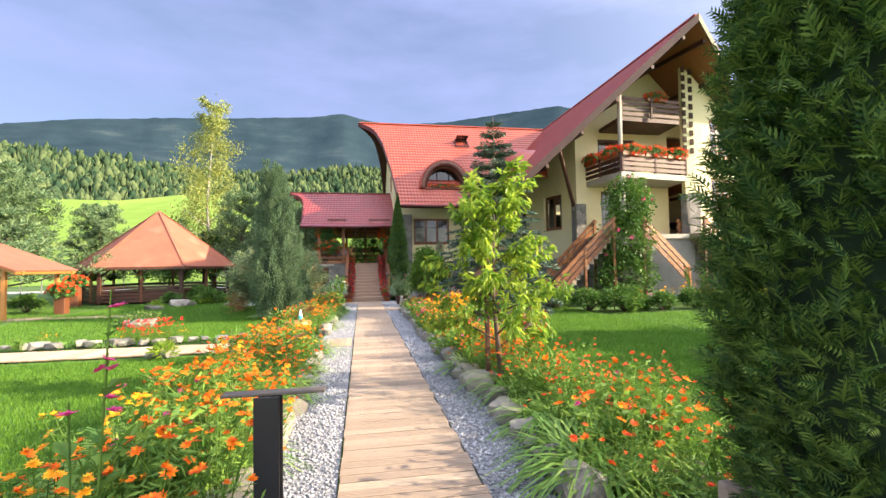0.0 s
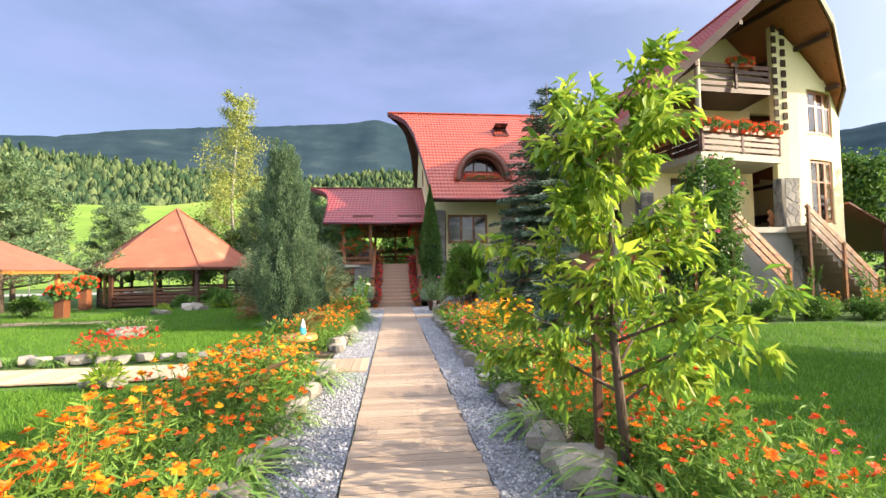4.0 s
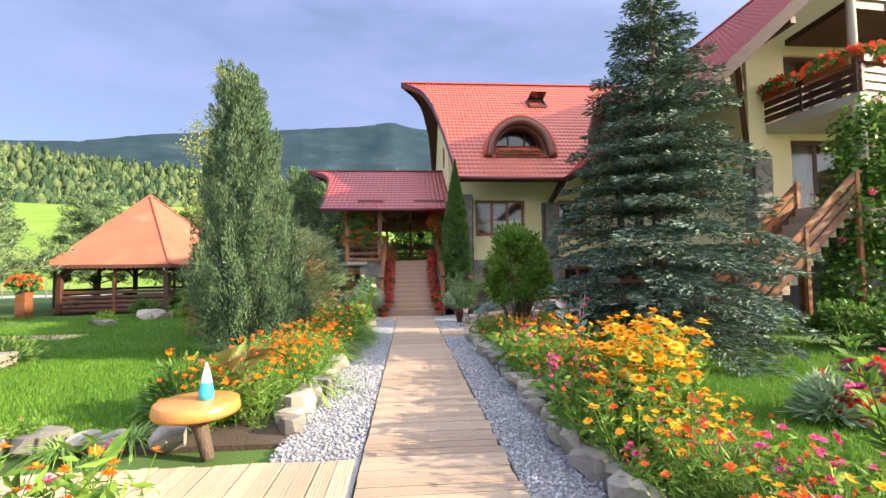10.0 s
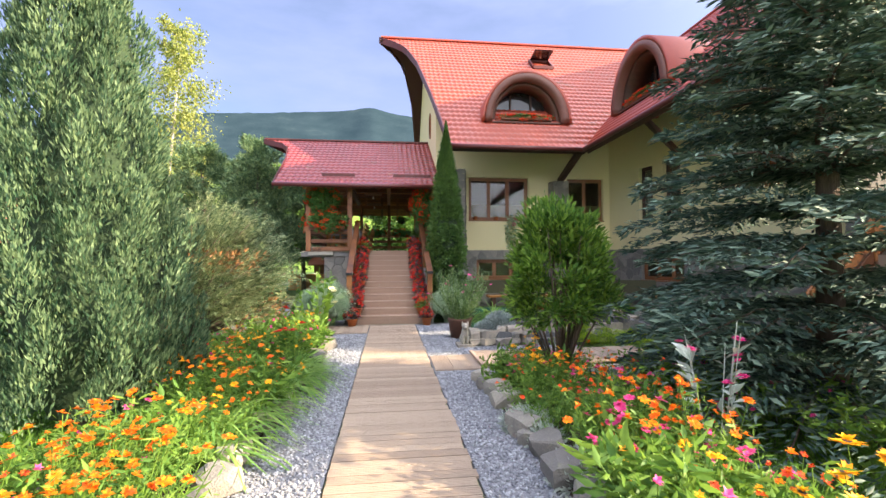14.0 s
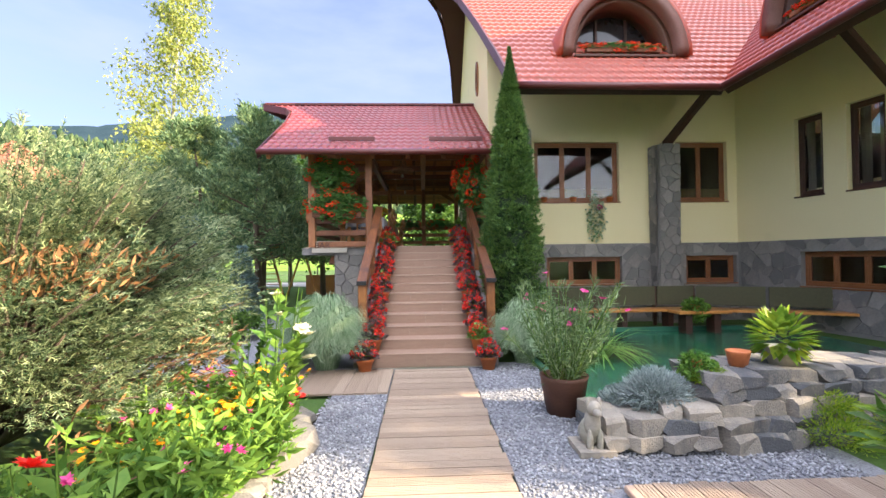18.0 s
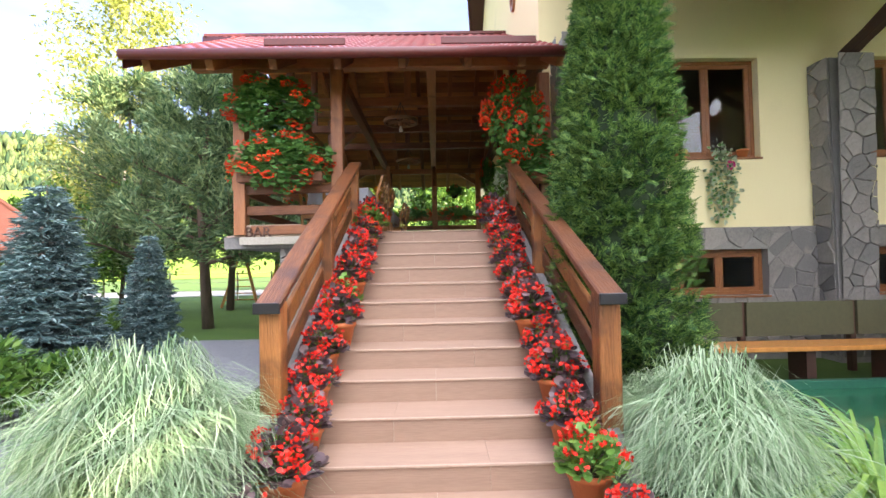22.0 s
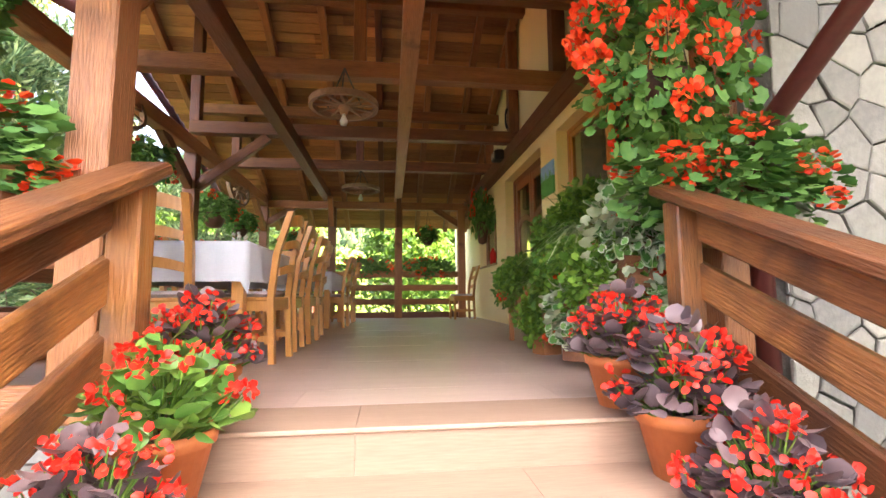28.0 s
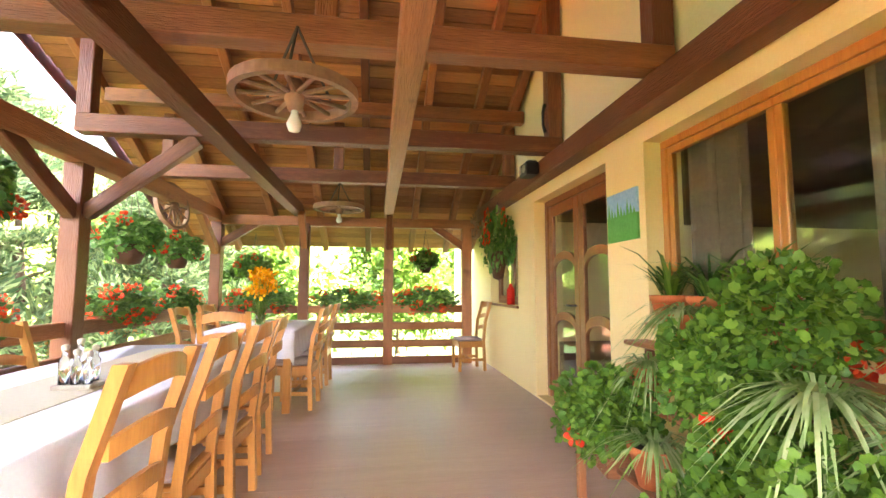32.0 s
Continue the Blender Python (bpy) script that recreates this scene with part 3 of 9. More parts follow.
for k in range(NSTEP):
    y, z, rise = k * TREAD, step_z(k), RISE if k else FIRST
    cut = (0.0, 0.5, -0.45)[k % 3]
    xs = [SX0, SX0 + tile_len * (1 + cut * 0.6) - 0.002, SX1]
    for i in range(2):
        x0, x1 = xs[i] + (0.002 if i else 0), xs[i + 1]
        for nm, r in (("tread_tile", (0, x1 - x0, 0.0, TREAD + 0.012 if k < NSTEP - 1 else TREAD, -0.013, 0.0)), ("riser_tile", (0, x1 - x0, 0.0, 0.012, -rise, -0.016))):
            ob = part(nm, boxes(r), M_STAIR, stairs)
            ob.matrix_basis = Matrix.Translation((x0, y, z))
    part("nosing", chamfer(boxes((SX0, SX1, y - 0.012, y - 0.0005, z - 0.014, z + 0.003)), 0.003), M_NOSE, stairs)

TX0, TX1, TY0, TY1 = -3.02, 1.70, 4.16, 12.18     # the terrace floor
BASE_X = -2.28                        # its walls stand back from the slab's edge
bm = bmesh.new()
for j in range(24):
    y0 = TY0 + j * (TY1 - TY0) / 24
    off = (j % 3) * 0.4
    x = TX0 - off
    while x < TX1:
        a, b = max(x, TX0), min(x + 1.2, TX1)
        if b - a > 0.05:
            box(bm, a + 0.0004, b - 0.0004, y0 + 0.0004, y0 + (TY1 - TY0) / 24 - 0.0004, Z1 - 0.02, Z1 - 0.0005 * ((j + int(x * 7)) % 3))
        x += 1.2
setting("terrace_floor", bm, M_FLOOR, "brown wood-look tiled terrace floor, slightly shiny", "floor")
setting("terrace_base", boxes((BASE_X, TX1 + 0.02, TY0 + 0.06, TY1 + 0.05, -0.1, Z1 - 0.19), (TX0 - 0.04, TX1 + 0.02, TY0 + 0.02, TY1 + 0.06, Z1 - 0.188, Z1 - 0.022)), M_STONE_J, "stone-clad base under the terrace", "wall")

# ---- house ----
house = thing("guesthouse", "yellow plastered guesthouse with steep red metal tile roofs", "house", (9, 5, 0))
HX, HY = 1.70, 4.80                   # west gable wall, south wall
K = (12.3 - 5.25) / 7.7                # roof slope
W1, W2 = (2.93, 5.24, 3.16, 4.78), (6.80, 8.24, 3.16, 4.78)
B1, B2 = (3.2, 5.24, 0.95, 1.68), (7.0, 8.4, 0.95, 1.68)


def south(bm, y0, y1):
    return lambda a, b, c, d: box(bm, a, b, y0, y1, c, d)


bm = bmesh.new()
wall_boxes(bm, HX, 8.62, 2.03, 7.6, [W1, W2], south(bm, HY, HY + 0.3))
part("south_wall", bm, M_PLASTER, house)
bm = bmesh.new()
wall_boxes(bm, HX - 0.02, 8.62, -0.1, 2.03, [B1, B2], south(bm, HY - 0.07, HY + 0.3))
part("stone_base_wall", bm, M_MORTAR, house)


def prism(bm, poly, axis, a, b):
    """A flat polygon of (u, z) pushed from a to b along an axis."""
    f = (lambda u, z, w: (w, u, z)) if axis == "x" else (lambda u, z, w: (u, w, z))
    p = [bm.verts.new(f(u, z, a)) for u, z in poly]
    q = [bm.verts.new(f(u, z, b)) for u, z in poly]
    bm.faces.new(p), bm.faces.new(q[::-1])
    n = len(p)
    for i in range(n):
        bm.faces.new((p[i], q[i], q[(i + 1) % n], p[(i + 1) % n]))
    return bm


# west gable wall with the terrace's door and windows in its lower part
DOOR = (7.58, 9.38, 2.02, 4.37)
WIN_A = (5.12, 7.02, 3.06, 4.37)
WIN_B = (10.06, 11.56, 3.06, 4.05)
bm = bmesh.new()
wall_boxes(bm, HY + 0.3, 15.0, -0.1, 4.6, [DOOR, WIN_A, WIN_B], lambda a, b, c, d: box(bm, HX, HX + 0.3, a, b, c, d))
part("terrace_wall", bm, M_PLASTER_IN, house)
bm = bmesh.new()
prism(bm, [(HY + 0.3, 4.6), (15.0, 4.6), (15.0, 7.2), (9.7, 12.05), (HY + 0.3, 7.8)], "x", HX, HX + 0.3)
part("west_gable_wall", bm, M_PLASTER, house)

# the splayed west wall of the front wing
P0, P1 = Vector((8.5, 4.80, 0)), Vector((10.0, -3.2, 0))
WD = (P1 - P0).normalized()
WN = Vector((-WD.y, WD.x, 0))         # points into the house
WN = WN if WN.x > 0 else -WN
WLEN = (P1 - P0).length


def along(bm, p0, d, n, thick=0.3):
    def place(a, b, c, e):
        vs = []
        for z in (c, e):
            for u, w in ((a, 0), (b, 0), (b, thick), (a, thick)):
                q = p0 + d * u + n * w
                vs.append(bm.verts.new((q.x, q.y, z)))
        for f in ((3, 2, 1, 0), (4, 5, 6, 7), (0, 1, 5, 4), (1, 2, 6, 5), (2, 3, 7, 6), (3, 0, 4, 7)):
            bm.faces.new([vs[i] for i in f])
    return place


V1, V2, V3 = (1.62, 2.27, 3.05, 4.9), (2.75, 3.47, 3.05, 4.9), (5.3, 6.9, 3.55, 5.35)
V4 = (1.75, 3.7, 0.95, 1.75)
bm = bmesh.new()
wall_boxes(bm, 0.0, WLEN, 2.03, 9.0, [V1, V2, V3], along(bm, P0, WD, WN))
for v in bm.verts:                     # its top stays under the roof's slope
    if v.co.z > 8.5:
        v.co.z = min(9.0, 5.25 + (v.co.x - 6.25) * K - 0.25)
part("side_wall", bm, M_PLASTER, house)
bm = bmesh.new()
wall_boxes(bm, 0.0, WLEN, -0.1, 2.03, [V4], along(bm, P0 - WN * 0.06, WD, WN, 0.36))
part("stone_base_wall", bm, M_MORTAR, house)

# the front wall behind the porch and the rounded bay
FZ = 3.0
bm = bmesh.new()
PD = (11.3, 13.9, FZ, 5.3)
UD = (11.2, 13.2, 5.8, 7.9)
wall_boxes(bm, P1.x, 15.0, -0.1, 8.6, [PD, UD], south(bm, -3.2, -2.9))
part("front_wall", bm, M_PLASTER, house)
bm = bmesh.new()
prism(bm, [(10.2, 8.2), (17.6, 8.2), (14.2, 11.6), (13.8, 11.6)], "y", -2.9, -2.6)
part("front_gable_wall", bm, M_PLASTER, house)
BAY_C, BAY_R = Vector((15.4, 0.5, 0)), 5.3


def bay(bm, a0, a1, z0, z1, r, thick=0.3):
    n = max(1, round((a1 - a0) / 0.1))
    ring = []
    for k in range(n + 1):
        a = a0 + (a1 - a0) * k / n
        c, s = math.cos(a), math.sin(a)
        ring.append([bm.verts.new((BAY_C.x + q * c, BAY_C.y + q * s, z)) for q, z in ((r, z0), (r, z1), (r - thick, z1), (r - thick, z0))])
    for p, q in zip(ring, ring[1:]):
        for i in range(4):
            bm.faces.new((p[i], p[(i + 1) % 4], q[(i + 1) % 4], q[i]))
    bm.faces.new(ring[0][::-1]), bm.faces.new(ring[-1])


BW_LOW = (math.radians(-82), math.radians(-66), 3.25, 5.75)
BW_UP = (math.radians(-82), math.radians(-64), 6.75, 8.55)
bm = bmesh.new()
wall_boxes(bm, math.radians(-97), math.radians(20), 2.2, 9.0, [BW_LOW, BW_UP], lambda a, b, c, d: bay(bm, a, b, c, d, BAY_R))
part("bay_wall", bm, M_PLASTER, house, "rounded bay wall with curved windows")
bm = bmesh.new()
bay(bm, math.radians(-97), math.radians(20), -0.1, 2.2, BAY_R + 0.06, 0.4)
part("stone_base_wall", bm, M_STONE_J, house)
bm = bmesh.new()
ring = []                              # the bay's upper wall, rising under the roof
for k in range(11):
    a = math.radians(-97 + 6.2 * k)
    c, q = math.cos(a), math.sin(a)
    top = max(9.05, 12.05 - abs(BAY_C.x + BAY_R * c - 13.95) * K - 0.25)
    ring.append([bm.verts.new((BAY_C.x + r * c, BAY_C.y + r * q, z)) for r, z in ((BAY_R, 9.0), (BAY_R, top), (BAY_R - 0.3, top), (BAY_R - 0.3, 9.0))])
for p, q in zip(ring, ring[1:]):
    for i in range(4):
        bm.faces.new((p[i], p[(i + 1) % 4], q[(i + 1) % 4], q[i]))
bm.faces.new(ring[0][::-1]), bm.faces.new(ring[-1])
part("bay_gable_wall", bm, M_PLASTER, house)
part("rear_wall", boxes((HX, 20.6, 15.0, 15.3, -0.1, 7.2), (20.3, 20.6, 1.5, 15.0, -0.1, 7.0)), M_PLASTER, house)
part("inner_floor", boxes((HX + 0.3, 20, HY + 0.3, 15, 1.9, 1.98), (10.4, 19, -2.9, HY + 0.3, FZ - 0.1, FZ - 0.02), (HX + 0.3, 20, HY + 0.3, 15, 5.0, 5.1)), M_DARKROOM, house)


def tile_roof(name, origin, u, v, w, ulen, vlen, lo, hi, parent, wave=0.19, row=0.35, du=0.0475, mat_=None):
    """Pressed metal tiles on the plane origin + u, v with normal w; lo(v), hi(v) bound u."""
    origin, u, v, w = (np.array(a, dtype=float) for a in (origin, u, v, w))
    nu = int(ulen / du) + 2
    U = np.arange(nu) * du
    vs = []
    nrow = int(math.ceil(vlen / row))
    for r in range(nrow):
        vs += [(r * row + 0.001, 0.028), (min(vlen, (r + 0.55) * row), 0.014), (min(vlen, (r + 1) * row), 0.0)]
    verts = []
    for t, lift in vs:
        uu = np.clip(U, lo(t), hi(t))
        h = lift + 0.016 * (np.cos(uu * 2 * math.pi / wave)) + 0.006 * np.cos(uu * 4 * math.pi / wave)
        verts.append(origin + uu[:, None] * u + t * v + h[:, None] * w)
    verts = np.stack(verts)
    idx = np.arange(verts.shape[0] * nu).reshape(verts.shape[0], nu)
    q = np.stack((idx[:-1, :-1], idx[:-1, 1:], idx[1:, 1:], idx[1:, :-1]), -1).reshape(-1, 4)
    vv = verts.reshape(-1, 3)
    e = np.linalg.norm(vv[q[:, 0]] - vv[q[:, 1]], axis=1) + np.linalg.norm(vv[q[:, 2]] - vv[q[:, 3]], axis=1)
    q = q[e > 0.004]
    return part(name, raw_mesh(name, vv, q, mat_ or M_TILE, True), mat_ or M_TILE, parent)


def slab(name, pts, n, thick, material, parent, label=""):
    """A flat board through pts, thick along n."""
    bm = bmesh.new()
    n = Vector(n).normalized() * thick
    a = [bm.verts.new(p) for p in pts]
    b = [bm.verts.new(Vector(p) - n) for p in pts]
    bm.faces.new(a), bm.faces.new(b[::-1])
    m = len(a)
    for i in range(m):
        bm.faces.new((a[i], b[i], b[(i + 1) % m], a[(i + 1) % m]))
    bmesh.ops.recalc_face_normals(bm, faces=bm.faces)
    return part(name, bm, material, parent, label)


EZ, RZ, RUN = 5.25, 12.3, 7.7
SL = math.hypot(RUN, RZ - EZ)         # the slope's length


def rake(table):
    return lambda t: float(np.interp(t / SL, [p[0] for p in table], [p[1] for p in table]))


def roof_board(name, origin, u, v, w, lo, hi, vlen, parent, drop=0.07, thick=0.14, material=None):
    """The boarded underside of a roof slope with the same outline as its tiles."""
    o, u, v, w = Vector(origin), Vector(u), Vector(v), Vector(w)
    n = 24
    left = [o + u * lo(vlen * k / n) + v * (vlen * k / n) - w * drop for k in range(n + 1)]
    right = [o + u * hi(vlen * k / n) + v * (vlen * k / n) - w * drop for k in range(n + 1)]
    bm = bmesh.new()
    a, b = [bm.verts.new(p) for p in left], [bm.verts.new(p) for p in right]
    c, d = [bm.verts.new(p - w * thick) for p in left], [bm.verts.new(p - w * thick) for p in right]
    for i in range(n):
        bm.faces.new((a[i], b[i], b[i + 1], a[i + 1]))
        bm.faces.new((c[i + 1], d[i + 1], d[i], c[i]))
        bm.faces.new((a[i + 1], c[i + 1], c[i], a[i]))
        bm.faces.new((b[i], d[i], d[i + 1], b[i + 1]))
    bm.faces.new((a[0], c[0], d[0], b[0])), bm.faces.new((b[n], d[n], c[n], a[n]))
    return part(name, bm, material or M_DARKWOOD, parent)


# main wing: ridge along x at y = 9.7; u runs from x = -1
su = (1, 0, 0)
sv, sw = Vector((0, RUN, RZ - EZ)) / SL, Vector((0, -(RZ - EZ), RUN)) / SL
west_rake = rake([(0, 2.84), (0.15, 2.76), (0.4, 2.55), (0.7, 2.20), (0.88, 1.75), (0.94, 1.32), (1.0, 0.56)])
# the valley to the front wing starts at the eaves' corner (6.25, 2.0)
south_hi = lambda t: 7.3 + t / SL * 7.75
tile_roof("south_roof_slope", (-1, 2.0, EZ), su, sv, sw, 16.5, SL, west_rake, south_hi, house)
roof_board("south_roof_soffit", (-1, 2.0, EZ), su, sv, sw, west_rake, south_hi, SL, house)
nv, nw = Vector((0, -RUN, RZ - EZ)) / SL, Vector((0, RZ - EZ, RUN)) / SL
tile_roof("north_roof_slope", (-1, 17.4, EZ), su, nv, nw, 24, SL, west_rake, lambda t: 23.0, house, du=0.095)
roof_board("north_roof_soffit", (-1, 17.4, EZ), su, nv, nw, west_rake, lambda t: 23.0, SL, house)
# front wing: ridge along y at x = 13.95; u runs from y = -8 northwards
fv, fw_ = Vector((RUN, 0, RZ - EZ)) / SL, Vector((-(RZ - EZ), 0, RUN)) / SL
front_rake = rake([(0, 2.2), (0.5, 1.7), (0.85, 1.3), (1.0, 1.1)])
west_hi = lambda t: 10.05 + t / SL * 7.7
tile_roof("west_roof_slope", (6.25, -8.0, EZ), (0, 1, 0), fv, fw_, 19, SL, front_rake, west_hi, house)
roof_board("west_roof_soffit", (6.25, -8.0, EZ), (0, 1, 0), fv, fw_, front_rake, west_hi, SL, house)
ev, ew = Vector((-RUN, 0, RZ - EZ)) / SL, Vector((RZ - EZ, 0, RUN)) / SL
east_rake = rake([(0, 9.5), (0.22, 6.2), (0.5, 3.2), (0.75, 1.8), (1.0, 1.1)])
tile_roof("east_roof_slope", (21.65, -8.0, EZ), (0, 1, 0), ev, ew, 19, SL, east_rake, lambda t: 18.0, house, du=0.095)
roof_board("east_roof_soffit", (21.65, -8.0, EZ), (0, 1, 0), ev, ew, east_rake, lambda t: 18.0, SL, house, material=M_BEAM)

# ---- terrace roof ----
terrace_roof = thing("terrace_roof", "red tiled roof on brown timbers over the dining terrace", "roof", (-1, 8.05, 4))
PEZ, PRZ, PRUN, PY = 4.15, 6.84, 4.95, 8.05
PSL = math.hypot(PRUN, PRZ - PEZ)
pv, pw = Vector((0, PRUN, PRZ - PEZ)) / PSL, Vector((0, -(PRZ - PEZ), PRUN)) / PSL
pv2, pw2 = Vector((0, -PRUN, PRZ - PEZ)) / PSL, Vector((0, PRZ - PEZ, PRUN)) / PSL
perg_lo = lambda t: float(np.interp(t / PSL, [0, 0.5, 0.8, 0.9, 1], [2.28, 2.15, 1.9, 1.55, 0.72]))
tile_roof("front_slope", (-6, PY - PRUN, PEZ), (1, 0, 0), pv, pw, 7.8, PSL, perg_lo, lambda t: 7.715, terrace_roof, mat_=M_TILE_DARK)
tile_roof("rear_slope", (-6, PY + PRUN, PEZ), (1, 0, 0), pv2, pw2, 7.8, PSL, perg_lo, lambda t: 7.715, terrace_roof, du=0.095, mat_=M_TILE_DARK)
# boards under the tiles, laid along x
for nm, v0, vv, ww in (("front_ceiling", PY - PRUN, pv, pw), ("rear_ceiling", PY + PRUN, pv2, pw2)):
    bm = bmesh.new()
    nb = int(PSL / 0.16)
    for k in range(nb):
        t0, t1 = k * PSL / nb, (k + 1) * PSL / nb - 0.009
        lo = perg_lo((t0 + t1) / 2) + 0.02
        cut = lo + (7.72 - lo) * random.uniform(0.3, 0.7)
        for a, b in ((lo, cut - 0.003), (cut, 7.72)):
            o = Vector((-6, v0, PEZ)) - ww * 0.035
            pts = [o + Vector((x, 0, 0)) + vv * t for x, t in ((a, t0), (b, t0), (b, t1), (a, t1))]
            top = [bm.verts.new(p) for p in pts]
            low = [bm.verts.new(p - ww * (0.022 + 0.003 * random.random())) for p in pts]
            for f in ((top[0], top[1], top[2], top[3]), (low[3], low[2], low[1], low[0])):
                bm.faces.new(f)
            for i in range(4):
                bm.faces.new((top[i], low[i], low[(i + 1) % 4], top[(i + 1) % 4]))
    bmesh.ops.recalc_face_normals(bm, faces=bm.faces)
    tagged(part(nm, bm, M_BOARD, terrace_roof, "reddish brown boarded ceiling"), kind="stuff")
# rafters, purlins and eaves
for x in (-3.55, -2.78, -2.0, -1.2, -0.4, 0.42, 1.1, 1.58):
    for v0, vv, ww in ((PY - PRUN, pv, pw), (PY + PRUN, pv2, pw2)):
        a = Vector((x, v0, PEZ)) - ww * 0.13 + vv * 0.05
        beam("rafter", a, a + vv * (PSL - 0.1), 0.10, 0.14, M_BEAM, terrace_roof)
beam("ridge_beam", (-4.4, PY, PRZ - 0.30), (1.68, PY, PRZ - 0.30), 0.14, 0.18, M_BEAM, terrace_roof)
PX, MY, RY = -2.87, 8.42, 12.0         # the side row of posts, its middle post, the rear row
beam("eaves_plate", (-3.45, 4.12, 4.46), (1.66, 4.12, 4.46), 0.16, 0.18, M_BEAM, terrace_roof)
beam("eaves_plate", (PX - 0.1, RY, 4.44), (1.66, RY, 4.44), 0.15, 0.16, M_BEAM, terrace_roof)
for x in (-1.56, -0.045):
    beam("long_tie_beam", (x, 4.06, 4.615), (x, RY + 0.06, 4.615), 0.15, 0.19, M_BEAM, terrace_roof)
beam("side_plate", (PX, 4.06, 4.50), (PX, RY + 0.1, 4.50), 0.16, 0.19, M_BEAM, terrace_roof)
beam("wall_plate", (1.605, 4.5, 4.60), (1.605, 12.1, 4.60), 0.17, 0.20, M_BEAM, terrace_roof)
for y in (6.66, 8.47, 10.12):
    beam("cross_beam", (PX - 0.06, y, 4.785), (1.68, y, 4.785), 0.15, 0.17, M_BEAM, terrace_roof)
for y in (6.4, 9.7):
    beam("purlin", (-3.4, y, 5.56), (1.68, y, 5.56), 0.13, 0.16, M_BEAM, terrace_roof)
for x, y in ((-0.53, 6.66), (-0.75, 10.12), (PX, 8.47), (PX, 6.66), (PX, 10.12)):
    top = PRZ - abs(y - PY) * (PRZ - PEZ) / PRUN - 0.2
    beam("stud", (x, y, 4.87), (x, y, top), 0.13, 0.13, M_BEAM, terrace_roof, up=(0, 1, 0))
for y in (6.66, 8.47, 10.12):
    beam("wall_stud", (1.60, y, 4.87), (1.60, y, PRZ - abs(y - PY) * (PRZ - PEZ) / PRUN - 0.15), 0.15, 0.15, M_BEAM, terrace_roof, up=(0, 1, 0))
POSTS = [(-1.39, 4.06), (1.655, 4.44), (-2.80, 4.16), (PX, MY), (PX, RY), (-1.455, RY), (-0.03, RY), (1.355, RY)]
for x, y in POSTS:
    beam("post", (x, y, Z1), (x, y, 4.40), 0.165, 0.165, M_BEAM, terrace_roof, up=(0, 1, 0))
for x, y, dx, dy, z0, z1 in ((PX, MY, 0.97, 0.04, 3.95, 4.68), (PX, MY, 0, -0.88, 3.95, 4.44), (PX, MY, 0, 0.9, 3.95, 4.44), (PX, RY, 0.62, 0, 4.03, 4.40), (PX, RY, 0, -0.8, 3.9, 4.44), (1.355, RY, -0.6, 0, 4.03, 4.40), (-1.455, RY, 0, -0.45, 4.0, 4.52), (-0.03, RY, 0, -0.45, 4.0, 4.52), (-1.39, 4.06, 0, 0.7, 3.75, 4.52), (-2.80, 4.16, 0, 0.8, 3.7, 4.44)):
    beam("knee_brace", (x + dx * 0.07, y + dy * 0.07, z0), (x + dx, y + dy, z1), 0.10, 0.13, M_BEAM, terrace_roof)
# ridge cap, snow guard, gutter
beam("ridge_cap", (-5.25, PY, PRZ + 0.02), (1.69, PY, PRZ + 0.02), 0.22, 0.07, M_TILE_EDGE, terrace_roof)
for x0, x1 in ((-2.3, -1.2), (0.1, 1.4)):
    p = Vector((0, PY - PRUN, PEZ)) + pv * 0.75 + pw * 0.09
    beam("snow_guard", (x0, p.y, p.z), (x1, p.y, p.z), 0.03, 0.10, M_TILE_EDGE, terrace_roof)
bm = bmesh.new()
tube(bm, [(-3.75, PY - PRUN - 0.07, PEZ - 0.03), (1.7, PY - PRUN - 0.07, PEZ - 0.05)], 0.065, 10)
part("gutter", bm, M_TILE_EDGE, terrace_roof, "dark red metal gutter", True)
bm = bmesh.new()
tube(bm, [(1.88, 1.98, 5.16), (1.88, 2.12, 4.98), (1.87, 4.28, 3.42), (1.86, 4.42, 3.25), (1.86, 4.42, 0.2)], 0.058, 10)
part("downpipe", bm, M_TILE_EDGE, terrace_roof, "dark red downpipe", True)
for sgn, z0 in ((-1, 0), (1, 0)):
    pts = [Vector((-6 + perg_lo(t) - 0.02, PY + sgn * (PRUN - t * PRUN / PSL), PEZ + t * (PRZ - PEZ) / PSL)) for t in np.linspace(0, PSL, 9)]
    bm = bmesh.new()
    prev = None
    for q in pts:
        cur = [bm.verts.new(q + Vector(o)) for o in ((0, 0, 0.05), (-0.03, 0, 0.05), (-0.03, 0, -0.17), (0, 0, -0.17))]
        if prev:
            for i in range(4):
                bm.faces.new((prev[i], prev[(i + 1) % 4], cur[(i + 1) % 4], cur[i]))
        prev = cur
    part("barge_board", bm, M_TILE_EDGE, terrace_roof)

